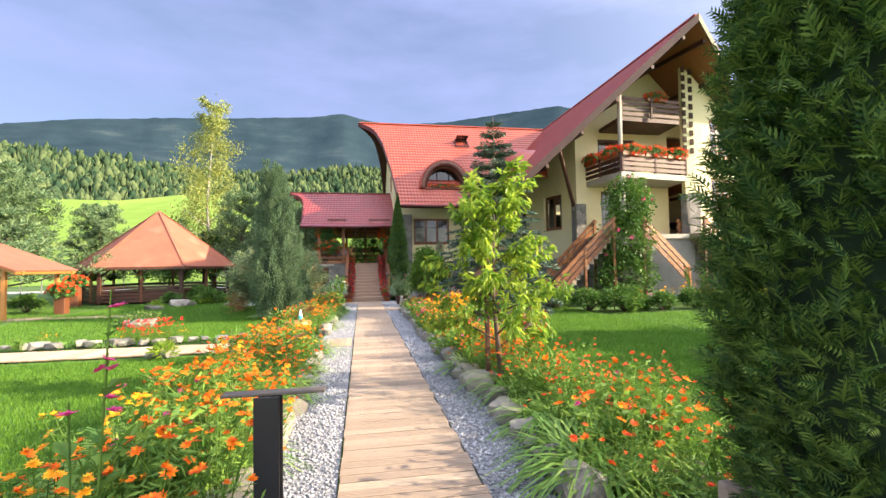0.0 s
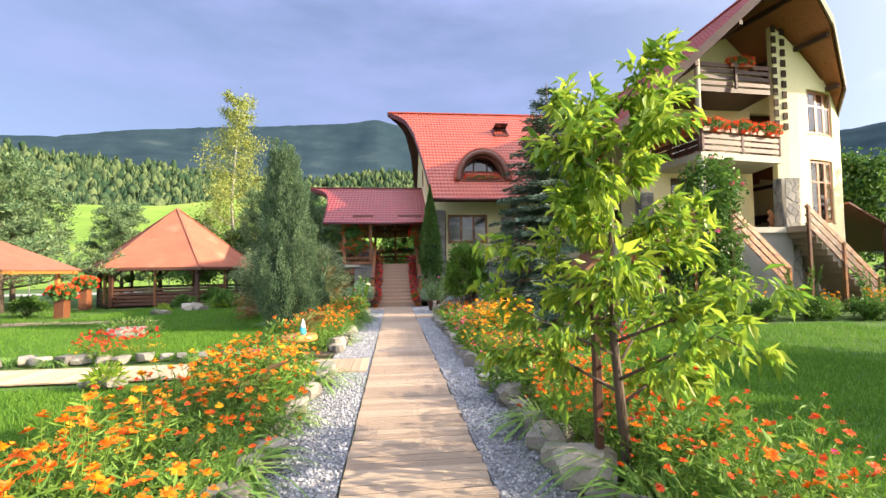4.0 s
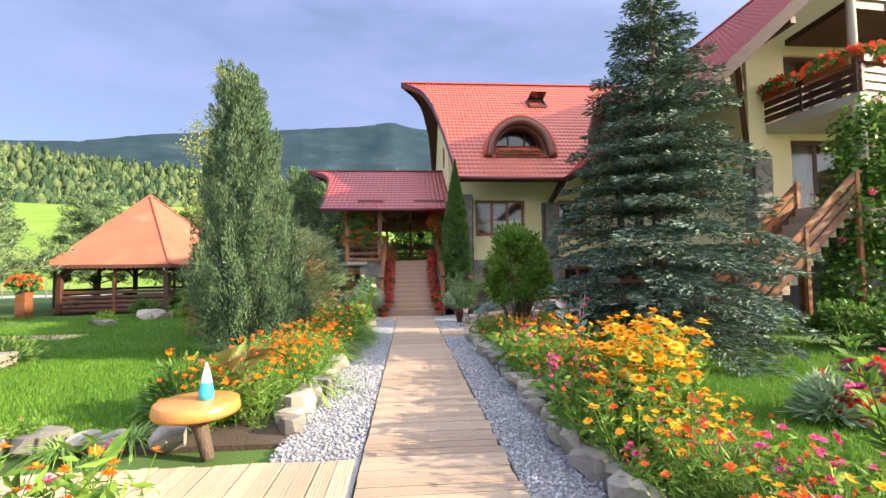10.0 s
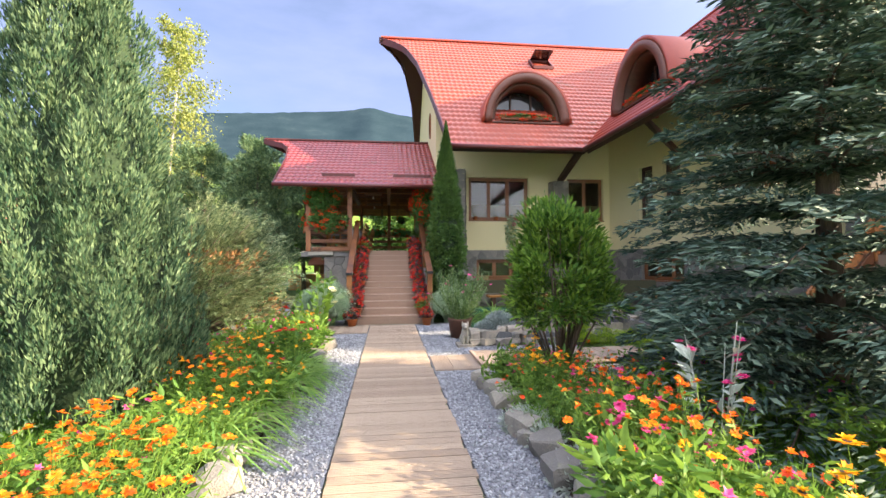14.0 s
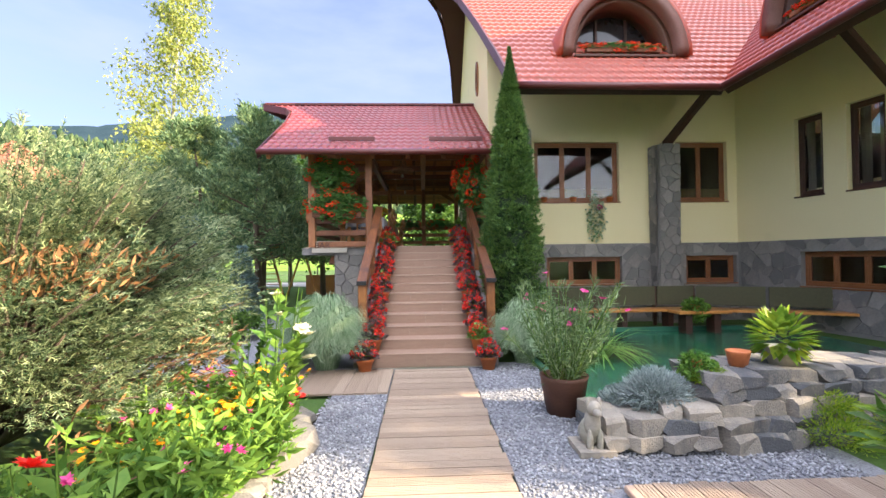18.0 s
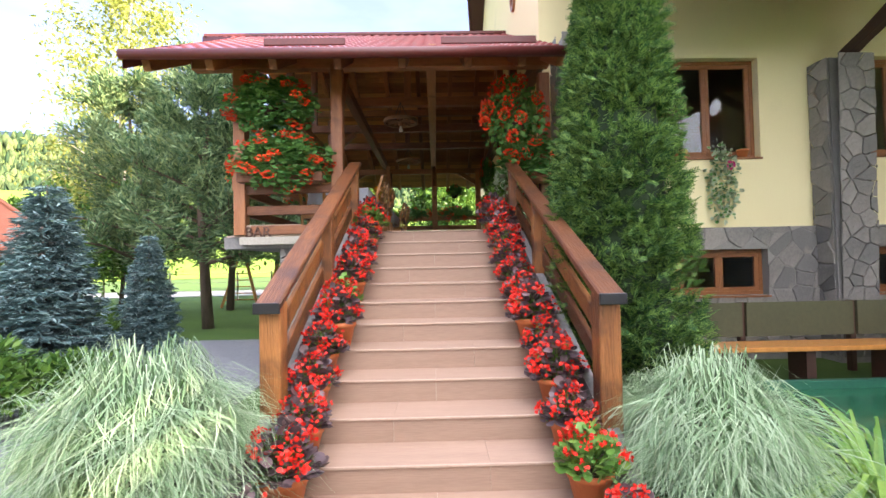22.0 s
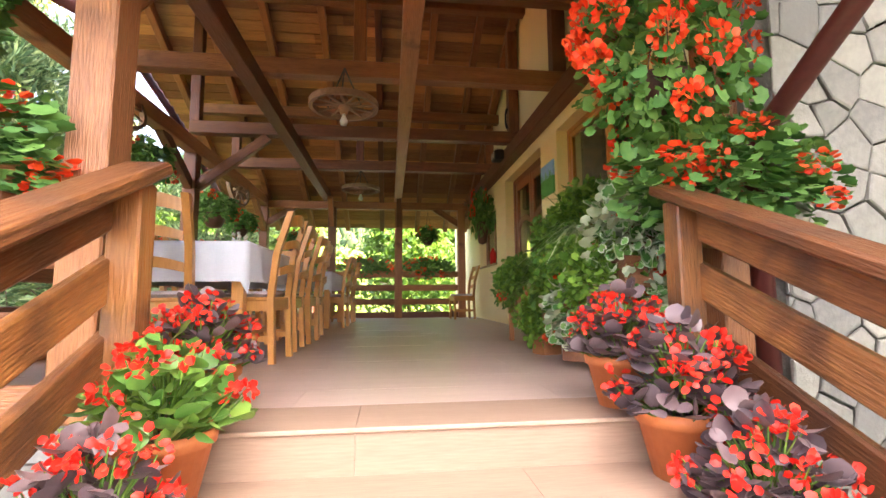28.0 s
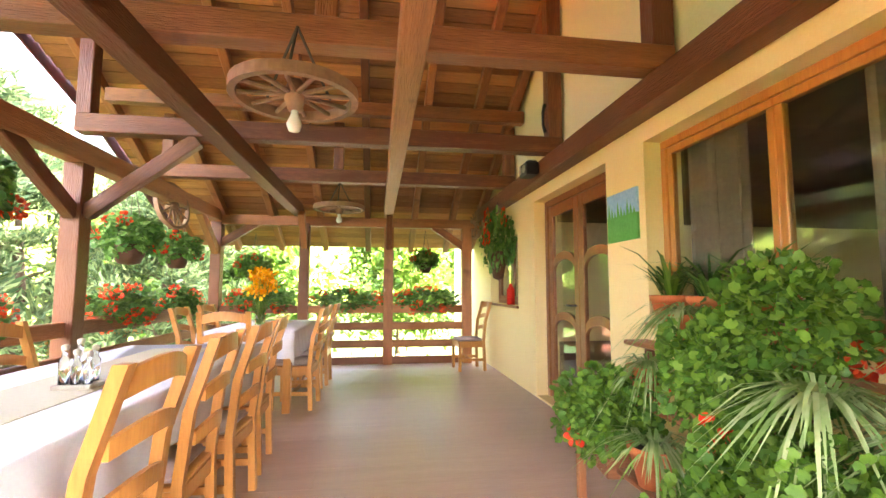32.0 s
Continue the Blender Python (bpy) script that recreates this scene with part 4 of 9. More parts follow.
# ---- rails of stairs and terrace ----
def stair_rail(x, label):
    r = thing("stair_railing", label, "railing", (x, 2.2, 0.2), group="stair railings")
    p0, p1 = Vector((x, 0.58, 1.30) if x < 0 else (x, 0.44, 1.33)), Vector((x, 3.92, 2.96) if x < 0 else (x, 4.06, 2.955))
    d = (p1 - p0)
    beam("handrail", p0, p1, 0.17, 0.055, M_RAIL, r, edge=0.012)
    bm = chamfer(boxes((x - 0.086, x + 0.086, p0.y - 0.02, p0.y + 0.002, p0.z - 0.04, p0.z + 0.032)), 0.004)
    part("end_cap", bm, M_BLACKSTEEL, r, "black end cap")
    for dz, h in ((-0.115, 0.15), (-0.37, 0.145), (-0.63, 0.145)):
        beam("rail_board", p0 + Vector((-0.055 if x < 0 else 0.055, 0.10, dz + 0.02)), p1 + Vector((-0.055 if x < 0 else 0.055, -0.02, dz)), 0.045, h, M_RAIL, r)
    for f in (0.035, 0.5 if x < 0 else 0.56, 0.97):
        q = p0 + d * f
        foot = step_z(int(q.y / TREAD))
        w = 0.14 if f < 0.1 else 0.11            # the newel at the foot is stouter
        beam("post", (x, q.y, foot - 0.05), (x, q.y, q.z - 0.03), w, 0.11 if f > 0.1 else 0.15, M_RAIL, r, up=(0, 1, 0))
    return r


stair_rail(-1.12, "honey-brown wooden stair railing of broad boards")
stair_rail(1.07, "honey-brown wooden stair railing beside the tall cypress")
terrace_rail = thing("terrace_railing", "brown wooden terrace railing of horizontal boards", "railing", (-1, 8, 2))
for (xa, ya), (xb, yb) in (((PX, RY), (-1.455, RY)), ((-1.455, RY), (-0.03, RY)), ((-0.03, RY), (1.355, RY)), ((PX, MY), (PX, RY)), ((-2.80, 4.16), (PX, MY)), ((-2.80, 4.16), (-1.39, 4.06))):
    for z in (2.94, 2.65, 2.35, 2.07):
        beam("rail_board", (xa, ya, z), (xb, yb, z), 0.05, 0.13, M_BEAM, terrace_rail)



# ---- windows and doors of the house ----
def window(parent, kind, a, b, z0, z1, at, depth=0.13, mullions=1, transom=None, material=None, curtain=False, sash=0.065):
    """A framed window in a wall. at(u, w, z) gives a point: u along the wall, w into it."""
    material = material or M_DARKWOOD
    w = under(new("window"), parent)

    def block(u0, u1, w0, w1, c, d):
        bm = bmesh.new()
        vs = [bm.verts.new(at(u, q, z)) for z in (c, d) for u, q in ((u0, w0), (u1, w0), (u1, w1), (u0, w1))]
        for f in ((3, 2, 1, 0), (4, 5, 6, 7), (0, 1, 5, 4), (1, 2, 6, 5), (2, 3, 7, 6), (3, 0, 4, 7)):
            bm.faces.new([vs[i] for i in f])
        bmesh.ops.recalc_face_normals(bm, faces=bm.faces)
        return bm
    f = 0.06
    for u0, u1, c, d in ((a, b, z1 - f, z1), (a, b, z0, z0 + f), (a, a + f, z0 + f, z1 - f), (b - f, b, z0 + f, z1 - f)):
        part("frame", chamfer(block(u0, u1, depth, depth + 0.08, c, d), 0.006), material, w)
    n = mullions + 1
    step = (b - a - 2 * f) / n
    for k in range(n):
        u0 = a + f + k * step
        u1 = u0 + step
        for p, q, c, d in ((u0, u1, z1 - f - sash, z1 - f), (u0, u1, z0 + f, z0 + f + sash), (u0, u0 + sash, z0 + f + sash, z1 - f - sash), (u1 - sash, u1, z0 + f + sash, z1 - f - sash)):
            part("sash", chamfer(block(p, q, depth + 0.012, depth + 0.06, c, d), 0.005), material, w)
        g = part("pane", block(u0 + sash, u1 - sash, depth + 0.03, depth + 0.036, z0 + f + sash, z1 - f - sash), M_GLASS, w)
        g.visible_shadow = False
        if transom:
            part("transom", block(u0 + sash, u1 - sash, depth + 0.02, depth + 0.055, transom - 0.03, transom + 0.03), material, w)
    part("sill", chamfer(block(a - 0.02, b + 0.02, -0.03, depth, z0 - 0.035, z0 - 0.001), 0.006), material, w)
    if curtain:
        for side in (0, 1):
            bm = bmesh.new()
            u0 = a + 0.08 if side == 0 else b - 0.08 - (b - a) * 0.28
            prev = None
            for k in range(29):
                u = u0 + (b - a) * 0.28 * k / 28
                q = depth + 0.16 + 0.03 * math.sin(k * 1.9)
                cur = (bm.verts.new(at(u, q, z0 + 0.02)), bm.verts.new(at(u, q, z1 - 0.05)))
                if prev:
                    bm.faces.new((prev[0], cur[0], cur[1], prev[1]))
                prev = cur
            part("curtain", bm, M_CURTAIN, w, "beige curtain drawn aside")
    return w


SOUTH_AT = lambda u, w, z: (u, HY + w, z)
WEST_AT = lambda u, w, z: (HX + w, u, z)
BASE_AT = lambda u, w, z: (u, HY - 0.07 + w, z)
SIDE_AT = lambda u, w, z: tuple(P0 + WD * u + WN * w + Vector((0, 0, z)))
FRONT_AT = lambda u, w, z: (u, -3.2 + w, z)
M_WARMFRAME = mat("brown_window_frame", (0.32, 0.125, 0.042), (0.19, 0.068, 0.024), 0.4, 2, 20, 0.1)
window(house, "", *W1, SOUTH_AT, mullions=2, material=M_WARMFRAME)
window(house, "", *W2, SOUTH_AT, mullions=1, material=M_WARMFRAME)
window(house, "", *B1, BASE_AT, mullions=2, material=M_WARMFRAME)
window(house, "", *B2, BASE_AT, mullions=1, material=M_WARMFRAME)
for v in (V1, V2):
    window(house, "", *v, SIDE_AT, mullions=0, curtain=True)
window(house, "", *V3, SIDE_AT, mullions=1, curtain=True, material=M_WARMFRAME)
window(house, "", V4[0], V4[1], V4[2], V4[3], lambda u, w, z: tuple(P0 + WD * u + WN * (w - 0.06) + Vector((0, 0, z))), mullions=2, material=M_WARMFRAME)
window(house, "", *WIN_A, WEST_AT, mullions=1, material=M_CHAIR, curtain=True, sash=0.05)
window(house, "", *WIN_B, WEST_AT, mullions=1, material=M_WARMFRAME)
window(house, "", *PD, FRONT_AT, mullions=2, curtain=True)
window(house, "", *UD, FRONT_AT, mullions=1, curtain=True)
for (a0, a1, z0, z1), m in ((BW_LOW, 2), (BW_UP, 2)):
    window(house, "", a0 * BAY_R, a1 * BAY_R, z0, z1, lambda u, w, z: (BAY_C.x + (BAY_R - w) * math.cos(u / BAY_R), BAY_C.y + (BAY_R - w) * math.sin(u / BAY_R), z), depth=0.05, mullions=m, material=M_WARMFRAME, transom=z0 + 0.65 * (z1 - z0))

# ---- trees ----
def put_tree(name, label, loc, pieces, category="tree", group=""):
    t = thing(name, label, category, loc, group)
    for nm, me, lab in pieces:
        ob = new(nm, me)
        ob.parent = t
        if lab:
            ob["label"] = lab
    return t


def limb_mesh(name, limbs, material, sides=7):
    bm = bmesh.new()
    for pts, radii in limbs:
        tube(bm, pts, radii, sides)
    return mesh_of(name, bm, material, True)


def crown_mesh(name, arrays, material):
    v, f = merge(*arrays) if isinstance(arrays, list) else arrays
    return raw_mesh(name, v, f, material)


def rand_dirs(n, r):
    v = r.normal(size=(n, 3))
    return unit(v)


def fan_column(h, prof, n, r, size, clumps, up=0.25, relief=0.3):
    """Layered fan sprays over a column whose radius is prof(z / h), in uneven tufts with hollows between."""
    cz, ca = r.random(clumps) ** 0.9, r.random(clumps) * 6.2832
    bulge = 1 + relief * (r.random(clumps) - 0.62)
    pick = r.integers(0, clumps, n)
    z = np.clip(cz[pick] + r.normal(0, 0.011, n), 0.0, 1.0)
    a = ca[pick] + r.normal(0, 0.10, n) / np.maximum(prof(z), 0.12)
    rad = prof(z) * bulge[pick] * (1 - 0.22 * r.random(n) ** 1.5)
    out = np.stack((np.cos(a), np.sin(a), np.zeros(n)), 1)
    P = out * (rad - size * 0.45)[:, None] + np.stack((np.zeros(n), np.zeros(n), z * h), 1)
    D = unit(out * (1 - up) + np.array([0, 0, up]) + r.normal(0, 0.30, (n, 3)))
    N = unit(np.array([0, 0, 1.0]) + out * 0.35 + r.normal(0, 0.55, (n, 3)))
    return fan_arrays(P, D, N, size * (0.6 + 0.8 * r.random(n)) * (0.5 + 0.5 * np.minimum(prof(z) / 0.3, 1)), 5)


# smooth dark bodies inside dense crowns; the depth's shade is put into their colour
M_INNER_SHADE = mat("painted_inner_shade", (0.030, 0.060, 0.020), (0.012, 0.028, 0.010), 0.9, 6, 30, 0.6)


def make_thuja():
    r = np.random.default_rng(11)
    prof = lambda z: 0.78 * np.clip(np.minimum(0.72 + 1.5 * z, 1.0) * (1 - np.maximum(z - 0.25, 0) ** 1.5 / 0.66), 0.03, 1)
    crown = crown_mesh("thuja_crown", fan_column(6.2, prof, 19000, r, 0.115, 1900, 0.50, 0.18), M_THUJA)
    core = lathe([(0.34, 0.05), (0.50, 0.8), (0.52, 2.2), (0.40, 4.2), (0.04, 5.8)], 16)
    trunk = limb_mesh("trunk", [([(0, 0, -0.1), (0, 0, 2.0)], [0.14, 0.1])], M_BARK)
    return [("crown", crown, ""), ("inner_foliage", mesh_of("inner", core, M_INNER_SHADE), ""), ("trunk", trunk, "")]


put_tree("thuja_tree", "dense dark green columnar thuja beside the garden gate", (2.05, -22.02, 0), make_thuja())


def make_cypress(h, rad, n, seed):
    r = np.random.default_rng(seed)
    prof = lambda z: rad * np.clip(np.minimum(0.82 + 1.2 * z, 1.0) * (1 - z ** 1.75) + 0.02, 0.03, 1)
    crown = crown_mesh("cypress_crown", fan_column(h, prof, n, r, 0.098, int(n / 22), 0.36, 0.46), M_CYPRESS)
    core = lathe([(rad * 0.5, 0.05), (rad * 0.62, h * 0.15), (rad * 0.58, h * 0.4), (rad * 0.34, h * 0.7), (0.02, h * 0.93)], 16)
    return [("crown", crown, ""), ("inner_foliage", mesh_of("inner", core, M_INNER_SHADE), ""), ("trunk", limb_mesh("trunk", [([(0, 0, -0.1), (0, 0, 1.5)], [0.1, 0.08])], M_BARK), "")]


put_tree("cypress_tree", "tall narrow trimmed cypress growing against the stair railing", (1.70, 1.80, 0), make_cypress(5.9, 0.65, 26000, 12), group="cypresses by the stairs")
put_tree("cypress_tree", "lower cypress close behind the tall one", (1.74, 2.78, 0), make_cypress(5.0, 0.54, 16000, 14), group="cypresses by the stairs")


def make_columnar():
    """A broad upright juniper of many pointed plumes."""
    r = np.random.default_rng(13)
    sets = []
    n_pl = 330
    H = 5.3
    for k in range(n_pl):
        f = (k + 0.5) / n_pl
        z0 = H * f ** 1.1 * 0.93
        a = k * 2.39996 + r.normal(0, 0.2)
        rad = 1.0 * (0.80 + 0.30 * min(1, z0 / 1.0)) * (1 - (z0 / (H * 1.03)) ** 1.25) * (0.62 + 0.42 * r.random())
        c = np.array([math.cos(a) * rad - 0.05 * z0, math.sin(a) * rad, z0])
        ln = 0.62 * (0.7 + 0.6 * r.random())
        axis = unit(np.array([[math.cos(a) * 0.30, math.sin(a) * 0.30, 1.0]]) + r.normal(0, 0.08, (1, 3)))[0]
        m = 240
        t = r.random(m) ** 0.8
        off = rand_dirs(m, r) * (0.15 * (1 - t) ** 0.6 + 0.015)[:, None]
        P = c + axis * (t * ln)[:, None] + off
        D = unit(axis + off * 3.0 + r.normal(0, 0.2, (m, 3)))
        L = 0.072 * (0.6 + 0.7 * r.random(m))
        sets.append(leaf_arrays(P, D, rand_dirs(m, r), L, L * 0.26))
    crown = crown_mesh("juniper_crown", sets, M_JUNIPER)
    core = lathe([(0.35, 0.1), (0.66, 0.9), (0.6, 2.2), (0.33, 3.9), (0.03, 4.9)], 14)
    return [("crown", crown, ""), ("inner_foliage", mesh_of("inner", core, M_INNER_SHADE), ""), ("trunk", limb_mesh("trunk", [([(0, 0, -0.1), (0.03, 0, 2.0)], [0.15, 0.1])], M_BARK), "")]


put_tree("juniper_tree", "broad upright grey-green juniper beside the flower bed", (-3.15, -6.7, 0), make_columnar())


def make_spruce(h, rmax, seed, material, whorls=24, per=11, spacing=0.085, low=0.25, droop=0.28, needle=0.16):
    """Tiers of drooping branches set with flat needled twigs."""
    r = np.random.default_rng(seed)
    sets, limbs = [], [([(0, 0, -0.1), (0, 0, h * 0.5), (0, 0, h * 0.98)], [h * 0.022, h * 0.012, 0.012])]
    for w in range(whorls):
        f = (w + 0.5 * r.random()) / whorls
        z = low + (h * 0.97 - low) * f
        reach = rmax * (1 - f) ** 0.82 * (0.85 + 0.15 * min(1, f * 8)) + 0.10
        m = max(5, int(per * (1 - 0.5 * f)))
        for b in range(m):
            a = 6.2832 * b / m + r.random() * 0.6 + w * 0.7
            L = reach * (0.72 + 0.36 * r.random())
            up = 0.30 - 0.15 * (1 - f) + r.normal(0, 0.05)
            d = np.array([math.cos(a), math.sin(a), 0.0])
            side = np.array([-math.sin(a), math.cos(a), 0.0])
            n = max(3, int(L / spacing))
            t = (np.arange(n) + 0.6) / n
            B = d * (t * L)[:, None] + np.array([0, 0, z]) + np.array([0, 0, 1.0]) * (L * (up * t - droop * t ** 2 * (1.3 - f)))[:, None]
            if w % 2 == 0 and L > 0.5:
                limbs.append(([(0, 0, z), tuple(B[n // 2]), tuple(B[-1])], [0.025 * (1 - f) + 0.008, 0.012, 0.004]))
            tw = 0.40 * L * (1 - t) ** 0.7 * (0.35 + t) + 0.09
            for sg in (-1, 1):
                k = 5
                for j in range(k):
                    q = (j + 0.3) / k
                    Q = B + (side * sg * 0.8 + d * 0.5) * (tw * q)[:, None] + r.normal(0, 0.025, (n, 3)) - np.array([0, 0, 0.10]) * (tw * q)[:, None]
                    D = unit(side * sg * 0.75 + d * 0.65 + np.array([0, 0, -0.12]) + r.normal(0, 0.22, (n, 3)))
                    N = unit(np.array([0, 0, 1.0]) + r.normal(0, 0.7, (n, 3)))
                    Ln = needle * (0.75 + 0.5 * r.random(n))
                    sets.append(leaf_arrays(Q, D, N, Ln, Ln * 0.25, fold=0.3))
            D = unit(np.tile(d, (n, 1)) + r.normal(0, 0.2, (n, 3)))
            sets.append(leaf_arrays(B, D, np.tile(np.array([0, 0, 1.0]), (n, 1)), needle * 1.2, needle * 0.22, fold=0.3))
    return [("crown", crown_mesh("spruce_crown", sets, material), ""), ("trunk", limb_mesh("trunk", limbs, M_BARK, 6), "")]


put_tree("spruce_tree", "large blue-green spruce with drooping tiers on the lawn", (4.5, -7.7, 0), make_spruce(7.35, 2.45, 21, M_SPRUCE, 19, 17, 0.052, needle=0.13))
blue = make_spruce(2.95, 0.85, 22, M_BLUESPRUCE, 27, 15, 0.05, 0.05, 0.15, 0.11)
put_tree("blue_spruce", "young blue spruce beside the gravel path", (-6.1, 4.8, 0), blue, group="young blue spruces")
copy_thing(bpy.data.objects["blue_spruce"], Matrix.Translation((-5.15, 5.8, 0)) @ Matrix.Rotation(1.3, 4, "Z") @ Matrix.Diagonal((0.62, 0.62, 0.74, 1)))
far_spruce = put_tree("tall_spruce", "tall dark spruce at the lawn's far edge", (26.5, -3.0, 0), make_spruce(11.5, 3.6, 23, M_SPRUCE, 22, 10, 0.16, 0.4, 0.25, 0.36), group="tall boundary spruces")


def branch_tree(h, spread, seed, limbs_n, trunk_r, first=0.35, lift=0.55):
    """Trunk and limbs of a broadleaved tree: limbs, and twig points with their outward way."""
    r = np.random.default_rng(seed)
    limbs, tips = [], []
    bend = r.normal(0, 0.03 * h, (2, 2))
    trunk = [(0, 0, -0.1), (bend[0, 0], bend[0, 1], h * 0.45), (bend[1, 0], bend[1, 1], h * 0.97)]
    limbs.append((trunk, [trunk_r, trunk_r * 0.6, trunk_r * 0.12]))
    for k in range(limbs_n):
        f = first + (0.97 - first) * (k + 0.5) / limbs_n
        a = k * 2.39996 + r.normal(0, 0.3)
        z = h * f
        s = min(1, max(0, f / 0.45))
        bx, by = (bend[0] * s if f < 0.45 else bend[0] + (bend[1] - bend[0]) * (f - 0.45) / 0.52)
        base = np.array([bx, by, z])
        L = spread * (1 - 0.62 * (f - first) / (1 - first)) * (0.75 + 0.4 * r.random())
        d = np.array([math.cos(a), math.sin(a), lift + 0.6 * (f - first)])
        d = d / np.linalg.norm(d)
        mid = base + d * L * 0.5 + r.normal(0, 0.04 * L, 3)
        end = base + d * L + np.array([0, 0, -0.06 * L]) + r.normal(0, 0.05 * L, 3)
        rr = trunk_r * 0.42 * (1 - 0.6 * f)
        limbs.append(([tuple(base), tuple(mid), tuple(end)], [rr, rr * 0.6, rr * 0.15]))
        for j in range(7):
            t = 0.30 + 0.70 * j / 6
            p = (base * (1 - 2 * t) + mid * 2 * t) if t < 0.5 else (mid * (2 - 2 * t) + end * (2 * t - 1))
            e = unit((d * 0.6 + r.normal(0, 0.55, 3))[None])[0]
            q = p + e * L * 0.28
            limbs.append(([tuple(p), tuple(q)], [rr * 0.3, rr * 0.08]))
            tips.append((p, q, e))
    return limbs, tips, r


def make_sapling():
    limbs, tips, r = branch_tree(2.85, 1.14, 31, 24, 0.045, 0.19, 0.42)
    P, D = [], []
    for p, q, e in tips:
        m = 27
        t = r.random(m)
        P.append(p + (q - p) * t[:, None] * 1.15 + r.normal(0, 0.03, (m, 3)))
        D.append(unit(e * 0.6 + np.array([0, 0, -0.55]) + r.normal(0, 0.45, (m, 3))))
    P, D = np.concatenate(P), np.concatenate(D)
    n = len(P)
    P[:, 0] -= 0.05 * P[:, 2]                  # the crown leans over the path
    limbs = [([(x - 0.05 * z, y, z) for x, y, z in pts], rad) for pts, rad in limbs]
    N = unit(np.array([0, 0, 1.0]) + r.normal(0, 0.5, (n, 3)))
    L = 0.135 * (0.6 + 0.6 * r.random(n))
    return [("crown", crown_mesh("sapling_crown", leaf_arrays(P, D, N, L, L * 0.34, 0.22, 0.2), M_CHERRY), "yellow-green drooping pointed leaves"), ("trunk", limb_mesh("trunk", limbs, M_BARK, 6), "")]


put_tree("young_fruit_tree", "young fruit tree with drooping yellow-green leaves", (1.60, -17.45, 0), make_sapling())


def make_broad(h, spread, seed, limbs_n, trunk_r, leaf, per, material, bark, droop=0.2, first=0.3, lift=0.6, flare=0.5):
    limbs, tips, r = branch_tree(h, spread, seed, limbs_n, trunk_r, first, lift)
    P, D = [], []
    for p, q, e in tips:
        c = (p + q) / 2
        P.append(c + r.normal(0, 1, (per, 3)) * np.linalg.norm(q - p) * flare)
        D.append(unit(e * 0.5 + np.array([0, 0, -droop]) + r.normal(0, 0.7, (per, 3))))
    P, D = np.concatenate(P), np.concatenate(D)
    n = len(P)
    L = leaf * (0.6 + 0.7 * r.random(n))
    return [("crown", crown_mesh("crown", leaf_arrays(P, D, rand_dirs(n, r), L, L * 0.55, 0.2, 0.1), material), ""), ("trunk", limb_mesh("trunk", limbs[:limbs_n * 2], bark, 6), "")]


put_tree("birch_tree", "tall pale yellow-green birch with hanging twigs", (-12.2, 16.0, 0), make_broad(15.5, 3.4, 41, 34, 0.16, 0.19, 50, M_BIRCH, M_BIRCHBARK, 0.9, 0.16, 0.5, 0.55))


def make_pine(h, spread, seed, limbs_n=24, per=26, needle=0.16, first=0.18):
    limbs, tips, r = branch_tree(h, spread, seed, limbs_n, h * 0.022, first, 0.28)
    P, D = [], []
    for p, q, e in tips:
        for c in (p + (q - p) * 0.4, q, (p + q) / 2 + r.normal(0, 0.12, 3)):
            d = rand_dirs(per, r)
            d[:, 2] = np.abs(d[:, 2]) * 0.8
            P.append(c + d * 0.05 + r.normal(0, 0.10, (per, 3)))
            D.append(unit(d + e * 0.6))
    P, D = np.concatenate(P), np.concatenate(D)
    n = len(P)
    L = needle * (0.7 + 0.6 * r.random(n))
    return [("crown", crown_mesh("pine_crown", leaf_arrays(P, D, rand_dirs(n, r), L, L * 0.20, 0.1), M_PINE), ""), ("trunk", limb_mesh("trunk", limbs[:limbs_n * 4], M_BARK, 6), "")]


put_tree("pine_tree", "spreading pine tree behind the young blue spruces", (-6.0, 9.6, 0), make_pine(7.0, 2.1, 51, 34, 36, 0.20, 0.22), group="garden pines")
copy_thing(bpy.data.objects["pine_tree"], Matrix.Translation((-8.9, 11.2, 0)) @ Matrix.Rotation(2.0, 4, "Z"))
for x, y, s, a in ((-7.6, 14.4, 1.0, 3.3), (-4.9, 14.9, 0.95, 4.4)):
    copy_thing(bpy.data.objects["pine_tree"], Matrix.Translation((x, y, 0)) @ Matrix.Rotation(a, 4, "Z") @ Matrix.Scale(s, 4))
pine_b = put_tree("pine_tree", "bushy pale green pine on the lawn's edge", (-18.4, 2.6, 0), make_pine(6.6, 3.5, 52, 34, 44, 0.22, 0.14), group="garden pines")
for x, y, s, a in ((-20.5, 6.0, 0.95, 2.2), (-22.5, 1.0, 0.9, 3.1), (-27.0, 9.0, 1.0, 4.0), (-19.0, 13.0, 0.9, 5.0)):
    copy_thing(pine_b, Matrix.Translation((x, y, 0)) @ Matrix.Rotation(a, 4, "Z") @ Matrix.Scale(s, 4))
for x, y, s, a in ((30.0, -7.5, 0.95, 1.0), (33.0, 3.0, 1.1, 2.0)):
    copy_thing(far_spruce, Matrix.Translation((x, y, 0)) @ Matrix.Rotation(a, 4, "Z") @ Matrix.Scale(s, 4))
bush_tree = put_tree("broadleaf_tree", "leafy green tree behind the house", (27, 12, 0), make_broad(7.5, 3.2, 61, 26, 0.15, 0.34, 42, M_BUSH, M_BARK, 0.2, 0.2, 0.5, 0.6), group="garden broadleaf trees")
